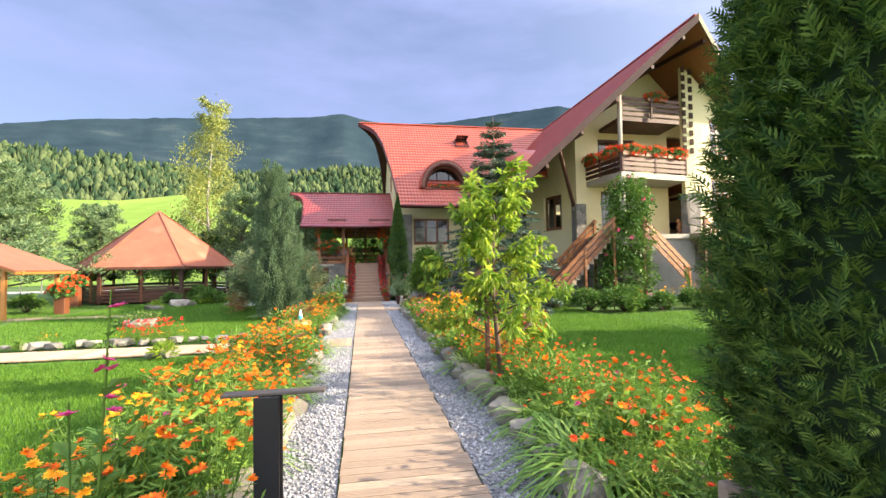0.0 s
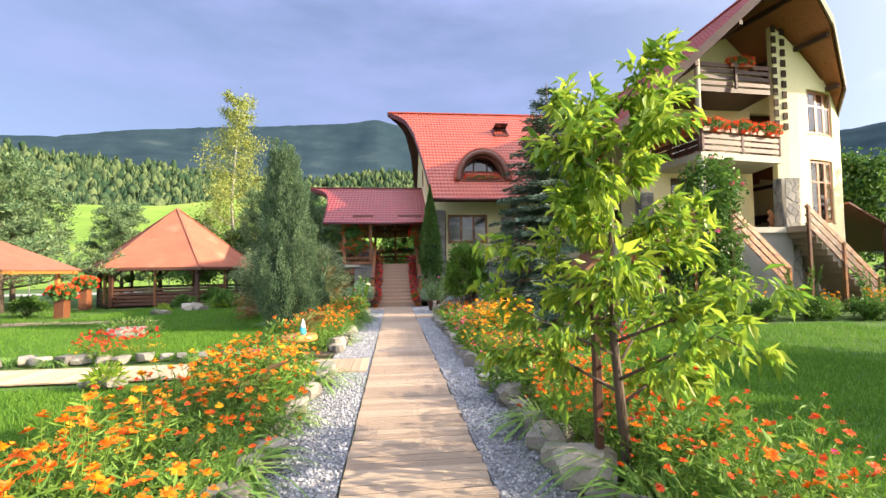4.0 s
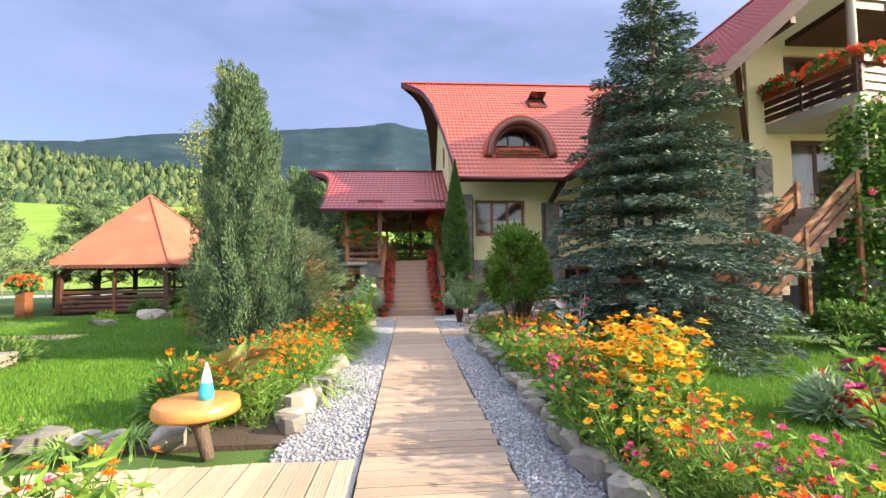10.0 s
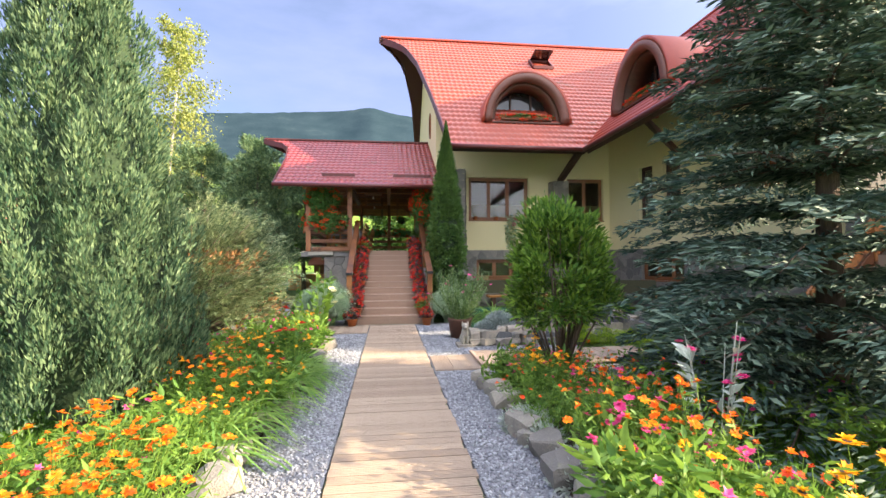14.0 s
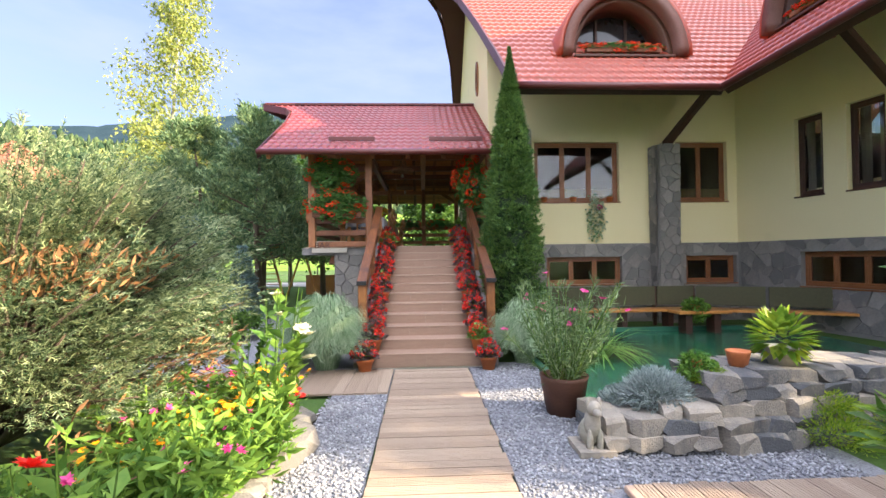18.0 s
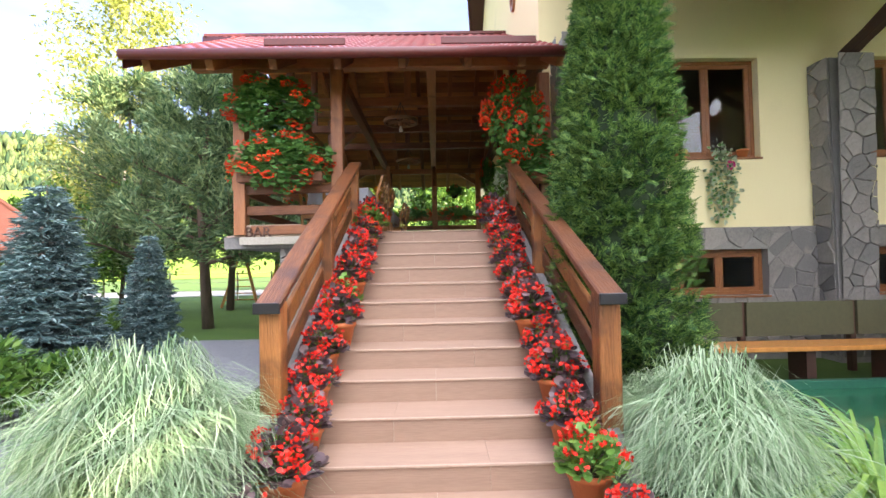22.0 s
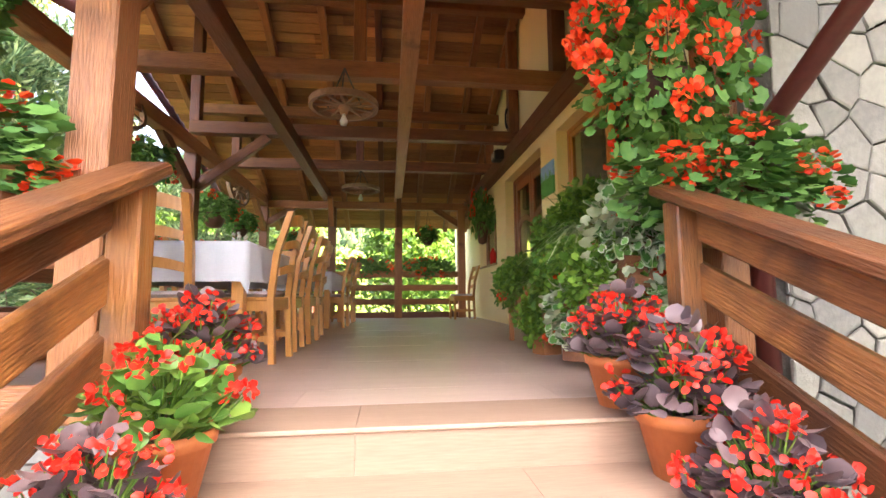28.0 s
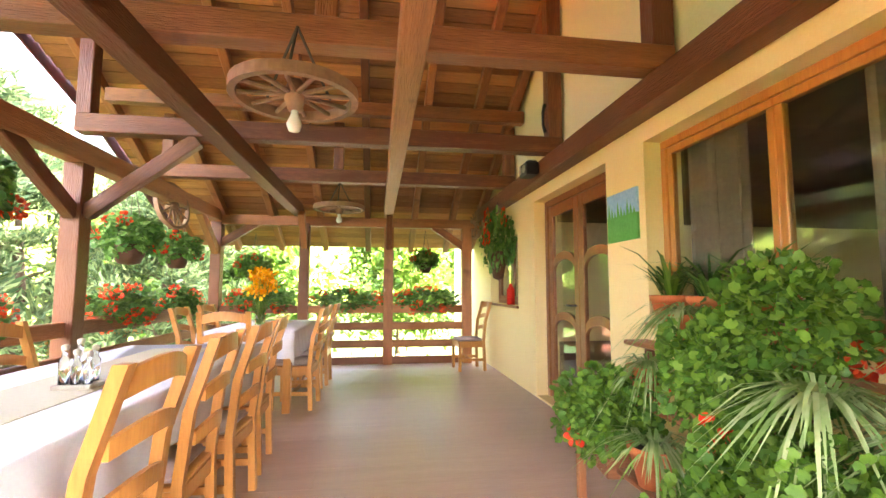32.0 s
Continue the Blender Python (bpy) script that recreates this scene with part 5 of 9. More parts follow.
for x, y, s, a in ((31, 18, 1.1, 1.0), (-12.0, 15.0, 0.6, 2.6), (-14.6, 14.6, 0.5, 5.2), (-16.5, 18.5, 0.75, 1.2), (-4.5, 19.0, 0.85, 2.0), (0.5, 21.0, 0.9, 3.0), (4.5, 24, 1.0, 4.0), (-8.5, 22, 1.0, 0.6), (35, 10, 1.2, 5), (24, 16, 0.9, 2.4)):
    copy_thing(bush_tree, Matrix.Translation((x, y, 0)) @ Matrix.Rotation(a, 4, "Z") @ Matrix.Scale(s, 4))


def make_spreading(rx, ry, h, seed, n_br=70):
    """A broad spreading juniper: a steep-sided mound of overlapping arching fans, with dry hollows."""
    r = np.random.default_rng(seed)
    sets, limbs = [], []
    for k in range(n_br):
        a = k * 2.39996
        f = (k + 0.5) / n_br
        L = 0.30 + 0.70 * f ** 0.55
        top = h * (1 - 0.30 * L ** 3) * (0.86 + 0.2 * r.random())
        z = top * (0.22 + 0.78 * r.random() ** 0.6) if L > 0.72 else top
        L *= 0.9 + 0.16 * r.random()
        end = np.array([math.cos(a) * rx * L, math.sin(a) * ry * L, z])
        mid = end * np.array([0.55, 0.55, 0.70]) + r.normal(0, 0.05, 3)
        limbs.append(([(0, 0, 0.05), tuple(mid), tuple(end)], [0.035, 0.02, 0.005]))
        m = 190
        t = 0.42 + 0.60 * r.random(m) ** 0.75
        B = np.where(t[:, None] < 0.5, mid * (2 * t)[:, None], mid * (2 - 2 * t)[:, None] + end * (2 * t - 1)[:, None])
        out = unit(end[None] * np.array([1, 1, 0.35]))
        off = r.normal(0, 1, (m, 3)) * np.array([0.125, 0.125, 0.07])
        D = unit(out + off * 1.6 + r.normal(0, 0.25, (m, 3)) + np.array([0, 0, 0.1]))
        N = unit(np.array([0, 0, 0.8]) + r.normal(0, 0.5, (m, 3)))
        sets.append(fan_arrays(B + off, D, N, 0.115 * (0.6 + 0.7 * r.random(m)), 3))
    m = 9000                               # dry brown sprigs inside the bush, in patches
    d = rand_dirs(m, r)
    d[:, 2] = np.abs(d[:, 2])
    d = d[np.sin(d[:, 0] * 7 + 1.0) * np.sin(d[:, 1] * 6) + np.sin(d[:, 2] * 9) * 0.6 > 0.1]
    m = len(d)
    box_like = d / np.maximum(np.abs(d).max(1, keepdims=True), 0.6) * 0.92
    P = box_like * np.array([rx * 0.84, ry * 0.84, h * 0.74]) * (0.78 + 0.24 * r.random((m, 1)))
    dry = leaf_arrays(P, unit(d + r.normal(0, 0.5, (m, 3))), rand_dirs(m, r), 0.12, 0.03)
    return [("dry_foliage", crown_mesh("dry_sprigs", dry, leafmat("dry_juniper_leaf", (0.50, 0.25, 0.10), (0.20, 0.10, 0.045), 0.7, 0.15)), "dry orange-brown inner sprigs"), ("crown", crown_mesh("spreading_crown", sets, M_SPREADING), ""), ("stem_mass", limb_mesh("stems", limbs, M_BARK, 5), "")]


put_tree("spreading_juniper", "large spreading silvery juniper bush", (-4.0, -2.8, 0), make_spreading(2.15, 1.85, 2.62, 71, 215), "bush")


def make_bush(rx, h, seed, leaf, n, material, clumps=60, slim=0.45, taper=0.0):
    r = np.random.default_rng(seed)
    c = rand_dirs(clumps, r)
    c[:, 2] = np.abs(c[:, 2])
    C = c * np.array([rx, rx, h * 0.62]) * (0.55 + 0.42 * r.random((clumps, 1))) + np.array([0, 0, h * 0.32])
    C[:, :2] *= (1 - taper * np.clip(C[:, 2:] / h - 0.25, 0, 1))
    pick = r.integers(0, clumps, n)
    d = rand_dirs(n, r)
    P = C[pick] + d * rx * 0.24 * r.random((n, 1))
    P[:, 2] = np.maximum(P[:, 2], 0.03)
    D = unit(d * 0.6 + (P - np.array([0, 0, h * 0.2])) * 0.8 + r.normal(0, 0.3, (n, 3)))
    L = leaf * (0.6 + 0.7 * r.random(n))
    limbs = [([(0, 0, -0.05), tuple(C[k] * 0.5), tuple(C[k])], [0.02, 0.014, 0.004]) for k in range(0, clumps, 3)]
    return [("crown", crown_mesh("bush_crown", leaf_arrays(P, D, unit(np.array([0, 0, 1.0]) + r.normal(0, 0.5, (n, 3))), L, L * slim, 0.2, 0.15), material), ""), ("stem_mass", limb_mesh("stems", limbs, M_BARK, 5), "")]


put_tree("laurel_bush", "rounded upright glossy green bush beside the path", (2.22, -6.05, 0), make_bush(0.80, 2.75, 81, 0.100, 15000, M_LAUREL, 110, 0.36, 0.35), "bush")
# row of bushes added out of view in the east, to shade the lawn
hedge_bush = put_tree("hedge_bush", "unseen tall leafy bush added east of the lawn to shade it", (13.6, -23.4, 0), make_bush(1.5, 4.6, 83, 0.30, 2600, M_BUSH, 80, 0.5), "bush", "boundary hedge")
for k in range(1, 7):
    copy_thing(hedge_bush, Matrix.Translation((13.6 + 0.2 * math.sin(k * 2.1), -23.4 + 1.3 * k, 0)) @ Matrix.Rotation(k * 1.7, 4, "Z") @ Matrix.Scale(0.95 + 0.08 * math.sin(k * 3.0), 4))
shrub = put_tree("shrub", "low grey-green garden shrub", (-9.0, 3.4, 0), make_bush(0.8, 0.9, 82, 0.12, 2200, M_BUSH), "shrub", "garden shrubs")
for x, y, s in ((-8.2, 2.2, 0.8), (-6.6, 5.6, 1.0), (-6.9, 3.4, 0.9), (-10.2, 2.4, 0.7), (-7.6, 7.2, 1.1), (9.2, -8.3, 1.0), (10.6, -8.5, 0.75), (12.2, -8.2, 0.8), (13.8, -8.6, 0.7), (15.6, -8.4, 0.75), (17.5, -9.0, 0.8), (19.6, -9.6, 0.8), (8.0, -7.9, 0.9), (22, -10.4, 1.0), (7.4, -6.4, 0.8), (-15.2, -0.2, 0.9), (-4.7, 2.2, 0.95), (-5.5, 3.0, 0.85), (-4.1, 2.9, 0.7)):
    copy_thing(shrub, Matrix.Translation((x, y, 0)) @ Matrix.Rotation(x * 3, 4, "Z") @ Matrix.Scale(s, 4))

# far woods: cones and round crowns spread over the hills
def far_woods(name, label, verts, n, seed, hmin, hmax, frac, material, keep=None):
    r = np.random.default_rng(seed)
    na, nr, _ = verts.shape
    i = r.integers(0, na - 1, n)
    lo, hi = frac
    j = (lo + (hi - lo) * r.random(n)) * (nr - 1.01)
    jf = j.astype(int)
    u, t = r.random(n), j - jf
    P = (verts[i, jf] * ((1 - u) * (1 - t))[:, None] + verts[i + 1, jf] * (u * (1 - t))[:, None] + verts[i, jf + 1] * ((1 - u) * t)[:, None] + verts[i + 1, jf + 1] * (u * t)[:, None])
    if keep is not None:
        P = P[keep(P)]
    n = len(P)
    h = hmin + (hmax - hmin) * r.random(n)
    conif = r.random(n) < 0.7
    rings = [(0.02, 0.16), (0.22, 0.36), (0.60, 0.22), (1.0, 0.0)]
    alt = [(0.05, 0.22), (0.35, 0.52), (0.75, 0.42), (1.0, 0.12)]
    vs = []
    for q in range(4):
        zz = np.where(conif, rings[q][0], alt[q][0]) * h
        rr = np.where(conif, rings[q][1] * 0.55, alt[q][1] * 0.62) * h
        for k in range(6):
            jit = 1 + 0.25 * r.normal(size=n)
            vs.append(P + np.stack((rr * jit * math.cos(1.0472 * k), rr * jit * math.sin(1.0472 * k), zz + 0.05 * h * r.normal(size=n)), 1))
    V = np.stack(vs, 1).reshape(-1, 3)
    base = np.arange(n)[:, None] * 24
    F = np.concatenate([base + np.array([q * 6 + k, q * 6 + (k + 1) % 6, q * 6 + 6 + (k + 1) % 6, q * 6 + 6 + k]) for q in range(3) for k in range(6)], 0)
    return tagged(part(name, raw_mesh(name, V, F, material), material), label, "forest", "", "stuff")


M_WOODS = mat("forest_crowns", (0.112, 0.148, 0.062), (0.028, 0.055, 0.030), 1.0, 0.02, 0.5, 0.0, vary="isl", gloss=0.0)
far_woods("forest", "mixed conifer and broadleaf forest on the hillside", wood_v, 12000, 91, 6, 12, (0.05, 1.0), M_WOODS)
far_woods("meadow_trees", "scattered trees and bushes on the hill meadow", mead_v, 1100, 92, 3, 9, (0.1, 0.98), M_WOODS, lambda P: np.array([noise.noise(Vector((p[0] * 0.011, p[1] * 0.011, 3.3))) > 0.26 - 0.4 * (p[0] > 40) + 0.3 * (-150 < p[0] < -30 and p[1] < 200) for p in P]))

# ---- house details ----
def roof_z(d):
    return EZ + d * K


def arch_dormer(name, to_world, parent, rx=1.6, rz=1.82, zc=6.42, back=3.2, label=""):
    """A round-topped dormer. to_world(u, w, z): u across, w back into the roof."""
    d = under(new(name), parent)
    if label:
        d["label"] = label
    n = 26
    ang = [math.pi * k / n for k in range(n + 1)]

    def shell(r0x, r0z, r1x, r1z, w0, w1, material, nm):
        bm = bmesh.new()
        rings = []
        for a in ang:
            c, s = math.cos(a), math.sin(a)
            rings.append([bm.verts.new(to_world(rx_ * c, w, zc + rz_ * s)) for rx_, rz_, w in ((r1x, r1z, w0), (r1x, r1z, w1), (r0x, r0z, w1), (r0x, r0z, w0))])
        for p, q in zip(rings, rings[1:]):
            for i in range(4):
                bm.faces.new((p[i], p[(i + 1) % 4], q[(i + 1) % 4], q[i]))
        bm.faces.new(rings[0][::-1]), bm.faces.new(rings[-1])
        bmesh.ops.recalc_face_normals(bm, faces=bm.faces)
        return part(nm, bm, material, d, "", True)
    shell(rx * 0.93, rz * 0.93, rx, rz, -0.12, back, M_TILE, "barrel_roof")
    shell(rx * 0.78, rz * 0.80, rx * 0.93, rz * 0.93, -0.16, 0.5, M_DORMERTRIM, "arched_trim")
    shell(rx * 0.70, rz * 0.73, rx * 0.78, rz * 0.80, 0.10, 0.8, M_DARKWOOD, "inner_arch")
    bm = bmesh.new()
    vs = [bm.verts.new(to_world(rx * 0.73 * math.cos(a), 0.78, zc + rz * 0.75 * math.sin(a))) for a in ang]
    bm.faces.new(vs)
    part("arched_pane", bm, M_DARKGLASS, d)
    for u in (-0.38, 0.38):
        hz = rz * 0.72 * math.sqrt(max(0, 1 - (u / (rx * 0.73)) ** 2))
        beam("glazing_bar", to_world(u, 0.74, zc - 0.15), to_world(u, 0.74, zc + hz), 0.06, 0.06, M_DARKWOOD, d)
    beam("sill_board", to_world(-rx * 0.75, 0.15, zc - 0.02), to_world(rx * 0.75, 0.15, zc - 0.02), 0.5, 0.06, M_DARKWOOD, d)
    return d


M_DORMERTRIM = mat("brownish_dormer_trim", (0.20, 0.085, 0.06), (0.12, 0.05, 0.035), 0.6, 2, 30, 0.1)
M_DARKGLASS = mat("dark_dormer_glass", (0.03, 0.032, 0.036), (0.02, 0.02, 0.024), 0.06, 1, 10, 0.0, gloss=0.8)
arch_dormer("arched_dormer", lambda u, w, z: (4.72 + u, 3.25 + w, z), house)
arch_dormer("arched_dormer", lambda u, w, z: (7.45 + w, 0.75 + u, z), house)
# skylight standing open
sky = under(new("skylight"), house)
o = Vector((6.75, 7.6, 0)); o.z = roof_z(o.y - 2.0)
for a, b in (((-0.45, -0.4), (0.45, -0.4)), ((-0.45, 0.4), (0.45, 0.4)), ((-0.45, -0.4), (-0.45, 0.4)), ((0.45, -0.4), (0.45, 0.4))):
    p = [o + Vector((q[0], 0, 0)) + sv * q[1] + sw * 0.08 for q in (a, b)]
    beam("frame", p[0], p[1], 0.1, 0.14, M_TILE_EDGE, sky)
slab("open_sash", [o + Vector((x, 0, 0)) + sv * 0.4 + sw * 0.16 + Vector((0, dy, dz)) for x, dy, dz in ((-0.42, 0, 0), (0.42, 0, 0), (0.42, -0.72, 0.12), (-0.42, -0.72, 0.12))], sw, 0.05, M_DARKGLASS, sky)
# roof edges
def edge_board(name, pts, off, h, material, parent):
    bm = bmesh.new()
    prev = None
    off = Vector(off)
    for q in pts:
        cur = [bm.verts.new(Vector(q) + d) for d in (Vector((0, 0, 0.07)), off + Vector((0, 0, 0.07)), off + Vector((0, 0, -h)), Vector((0, 0, -h)))]
        if prev:
            for i in range(4):
                bm.faces.new((prev[i], prev[(i + 1) % 4], cur[(i + 1) % 4], cur[i]))
        prev = cur
    bmesh.ops.recalc_face_normals(bm, faces=bm.faces)
    return part(name, bm, material, parent)


TS = [SL * k / 20 for k in range(21)]
edge_board("barge_board", [Vector((-1 + west_rake(t), 2.0, EZ)) + sv * t for t in TS], (-0.05, 0, 0), 0.24, M_TILE_EDGE, house)
edge_board("barge_board", [Vector((-1 + west_rake(t), 17.4, EZ)) + nv * t for t in TS], (-0.05, 0, 0), 0.24, M_DARKWOOD, house)
edge_board("barge_board", [Vector((6.25, -8 + front_rake(t), EZ)) + fv * t for t in TS], (0, -0.06, 0), 0.30, M_DARKWOOD, house)
edge_board("barge_board", [Vector((21.65, -8 + east_rake(t), EZ)) + ev * t for t in TS], (0, -0.06, 0), 0.26, M_CURTAIN, house)
for p, q, nm in (((1.80, 1.92, EZ - 0.04), (6.3, 1.92, EZ - 0.06), "eaves_gutter"), ((6.17, -5.7, EZ - 0.04), (6.17, 2.0, EZ - 0.06), "eaves_gutter")):
    bm = bmesh.new()
    tube(bm, [p, q], 0.075, 10)
    part(nm, bm, M_TILE_EDGE, house, "dark brown gutter", True)
beam("ridge_cap", (-0.4, 9.7, RZ + 0.03), (14.0, 9.7, RZ + 0.03), 0.26, 0.08, M_TILE, house)
beam("ridge_cap", (13.95, -6.85, RZ + 0.03), (13.95, 9.7, RZ + 0.03), 0.26, 0.08, M_TILE, house)
# purlins under the great rake and round the bay
for f in (0.12, 0.32, 0.52, 0.72, 0.9):
    t = SL * f
    q = Vector((21.65, -8 + east_rake(t), EZ)) + ev * t - ew * 0.30
    beam("purlin", q + Vector((0, 0.05, 0)), q + Vector((-0.6, 3.5, 0)), 0.14, 0.18, M_DARKWOOD, house)
    q = Vector((6.25, -8 + front_rake(t), EZ)) + fv * t - fw_ * 0.30
    beam("purlin", q + Vector((0, 0.05, 0)), q + Vector((0, 4.5, 0)), 0.14, 0.18, M_DARKWOOD, house)
# round gable window on the west wall
bm = lathe([(0.30, 0), (0.36, 0), (0.36, 0.05), (0.30, 0.05), (0.30, 0)], 24)
for v in bm.verts:
    v.co = Vector((HX - v.co.z, 6.9 + v.co.x * 0.75, 7.3 + v.co.y * 1.5))
part("oval_window_frame", bm, M_WARMFRAME, house)
bm = bmesh.new()
bm.faces.new([bm.verts.new((HX - 0.02, 6.9 + 0.235 * math.cos(6.2832 * k / 20), 7.3 + 0.46 * math.sin(6.2832 * k / 20))) for k in range(20)])
part("oval_pane", bm, M_DARKGLASS, house)


# ---- stone piers with struts ----
STONE_PALE = mat("pale_cladding_stone", (0.34, 0.315, 0.27), (0.19, 0.18, 0.165), 0.8, 1.6, 25, 0.4, vary="obj", stain=((0.62, 0.50, 0.36), 1.3, 0.62))


def clip_poly(poly, p, n):
    """The part of a flat polygon on the near side of the line through p with normal n."""
    out = []
    for a, b in zip(poly, poly[1:] + poly[:1]):
        da, db = (a[0] - p[0]) * n[0] + (a[1] - p[1]) * n[1], (b[0] - p[0]) * n[0] + (b[1] - p[1]) * n[1]
        if da <= 0:
            out.append(a)
        if da * db < 0:
            f = da / (da - db)
            out.append((a[0] + (b[0] - a[0]) * f, a[1] + (b[1] - a[1]) * f))
    return out


def clad(parent, u0, u1, z0, z1, matrix, holes=(), row=0.26, seed=0, material=None, proud=1.0):
    """Irregular flat stones with narrow joints over a wall face; matrix carries (u, z, out) into the world."""
    r = random.Random(seed)
    nu, nz = max(1, round((u1 - u0) / (row * 1.35))), max(1, round((z1 - z0) / row))
    du, dz = (u1 - u0) / nu, (z1 - z0) / nz
    seeds = {(i, j): (u0 + du * (i + 0.5 + r.uniform(-0.47, 0.47) + 0.25 * (j % 2)), z0 + dz * (j + 0.5 + r.uniform(-0.46, 0.46))) for i in range(-1, nu + 1) for j in range(-1, nz + 1)}
    for i in range(-1, nu + 1):
        for j in range(-1, nz + 1):
            c = seeds[i, j]
            poly = [(u0, z0), (u1, z0), (u1, z1), (u0, z1)]
            for a in (-2, -1, 0, 1, 2):
                for b in (-2, -1, 0, 1, 2):
                    q = seeds.get((i + a, j + b))
                    if q and (a or b) and poly:
                        n = Vector((q[0] - c[0], q[1] - c[1])).normalized()
                        poly = clip_poly(poly, ((c[0] + q[0]) / 2 - n.x * 0.006, (c[1] + q[1]) / 2 - n.y * 0.006), n)
            if len(poly) < 3:
                continue
            m = (sum(p[0] for p in poly) / len(poly), sum(p[1] for p in poly) / len(poly))
            if any(e[0] - 0.02 < m[0] < e[1] + 0.02 and e[2] - 0.02 < m[1] < e[3] + 0.02 for e in holes):
                continue
            for e in holes:                     # stones end at the opening they touch
                if min(p[0] for p in poly) < e[1] and max(p[0] for p in poly) > e[0] and min(p[1] for p in poly) < e[3] and max(p[1] for p in poly) > e[2]:
                    gap = [(e[0] - m[0], (e[0], 0), (1, 0)), (m[0] - e[1], (e[1], 0), (-1, 0)), (e[2] - m[1], (0, e[2]), (0, 1)), (m[1] - e[3], (0, e[3]), (0, -1))]
                    _, p, n = max(gap)
                    poly = clip_poly(poly, p, n)
            if len(poly) < 3:
                continue
            t, bm, k = 0.030 * r.uniform(0.6, 1.5) * proud, bmesh.new(), len(poly)
            tilt = (r.uniform(-0.05, 0.05), r.uniform(-0.05, 0.05))
            rings = [[bm.verts.new((m[0] + (p[0] - m[0]) * f - m[0], m[1] + (p[1] - m[1]) * f - m[1], h + (tilt[0] * (p[0] - m[0]) + tilt[1] * (p[1] - m[1])) * (h > 0))) for p in poly] for f, h in ((1.0, 0.0), (0.985, t * 0.7), (0.90, t))]
            for a, b in zip(rings, rings[1:]):
                for q in range(k):
                    bm.faces.new((a[q], a[(q + 1) % k], b[(q + 1) % k], b[q]))
            bm.faces.new(rings[-1])
            ob = new("stone", mesh_of("stone", bm, material or M_STONE))
            ob.matrix_basis = matrix @ Matrix.Translation((m[0], m[1], 0))
            under(ob, parent)


def face_matrix(p, u, out):
    """(u, z, out) to the world from a corner p, a way u and the outward normal."""
    u, out = Vector(u), Vector(out)
    return Matrix(((u.x, 0, out.x, p[0]), (u.y, 0, out.y, p[1]), (u.z, 1, out.z, p[2]), (0, 0, 0, 1)))


def pier(x, y, w, d, h, ux=(1, 0, 0), label="tapered pier clad in grey stone", seed=1, material=None):
    p = thing("stone_pier", label, "pier", (x, y, 0), group="stone piers")
    u = Vector(ux)
    n = Vector((u.y, -u.x, 0))
    bm = bmesh.new()
    vs = []
    for z, k in ((-0.1, 1.15), (h, 0.85)):
        for a, b in ((-w / 2 * k, 0), (w / 2 * k, 0), (w / 2 * k, d * k), (-w / 2 * k, d * k)):
            q = Vector((x, y, z)) + u * a + n * b
            vs.append(bm.verts.new(q))
    for f in ((3, 2, 1, 0), (4, 5, 6, 7), (0, 1, 5, 4), (1, 2, 6, 5), (2, 3, 7, 6), (3, 0, 4, 7)):
        bm.faces.new([vs[i] for i in f])
    bmesh.ops.recalc_face_normals(bm, faces=bm.faces)
    part("core", bm, M_MORTAR, p)
    lean = Matrix.Rotation(math.atan(d * 0.3 / h), 4, "X")
    clad(p, -w / 2, w / 2, 0.02, h - 0.02, face_matrix(tuple(Vector((x, y, 0)) + n * d * 1.14), tuple(u), tuple(n)) @ lean, seed=seed, row=0.24 if material is None else 0.21, material=material, proud=0.5)
    for sg in (-1, 1):
        side = u * sg
        clad(p, 0.0, d, 0.02, h - 0.02, face_matrix(tuple(Vector((x, y, 0)) + u * sg * w * 0.56), tuple(n), tuple(side)), seed=seed + 5, row=0.24 if material is None else 0.21, material=material, proud=0.5)
    return p


pier(6.35, HY - 0.02, 0.55, 0.36, 4.62, seed=3)
pier(9.22, 1.05, 0.5, 0.40, 4.7, tuple(-WD), seed=7)
pier(9.95, -3.32, 0.5, 0.3, 4.6, seed=11)
pier(2.32, HY - 0.02, 0.80, 0.34, 5.0, label="pale stone-clad corner pier beside the terrace stairs", seed=15, material=STONE_PALE)
pier(14.75, -4.85, 0.6, 0.35, 4.9, seed=19)
for p, q in (((6.33, 4.45, 4.62), (6.35, 2.45, 5.42)), ((9.0, 0.95, 4.7), (7.3, 0.55, 5.95)), ((9.7, -3.5, 4.5), (8.4, -4.9, 6.75)), ((6.4, 4.5, 4.62), (6.9, 3.3, 5.75))):
    beam("eaves_strut", p, q, 0.14, 0.16, M_DARKWOOD, house)
clad(house, HX + 0.6, 8.45, 0.02, 2.03, face_matrix((0, HY - 0.07, 0), (1, 0, 0), (0, -1, 0)), holes=(B1, B2), seed=31, row=0.24, proud=0.5)
clad(house, 0.15, WLEN, 0.02, 2.03, face_matrix(tuple(P0 - WN * 0.06), tuple(WD), tuple(-WN)), holes=(V4,), seed=37, row=0.28, proud=0.5)
clad(house, BASE_X + 0.02, SX0 - 0.15, 0.02, Z1 - 0.2, face_matrix((0, TY0 + 0.06, 0), (1, 0, 0), (0, -1, 0)), seed=41, row=0.24)

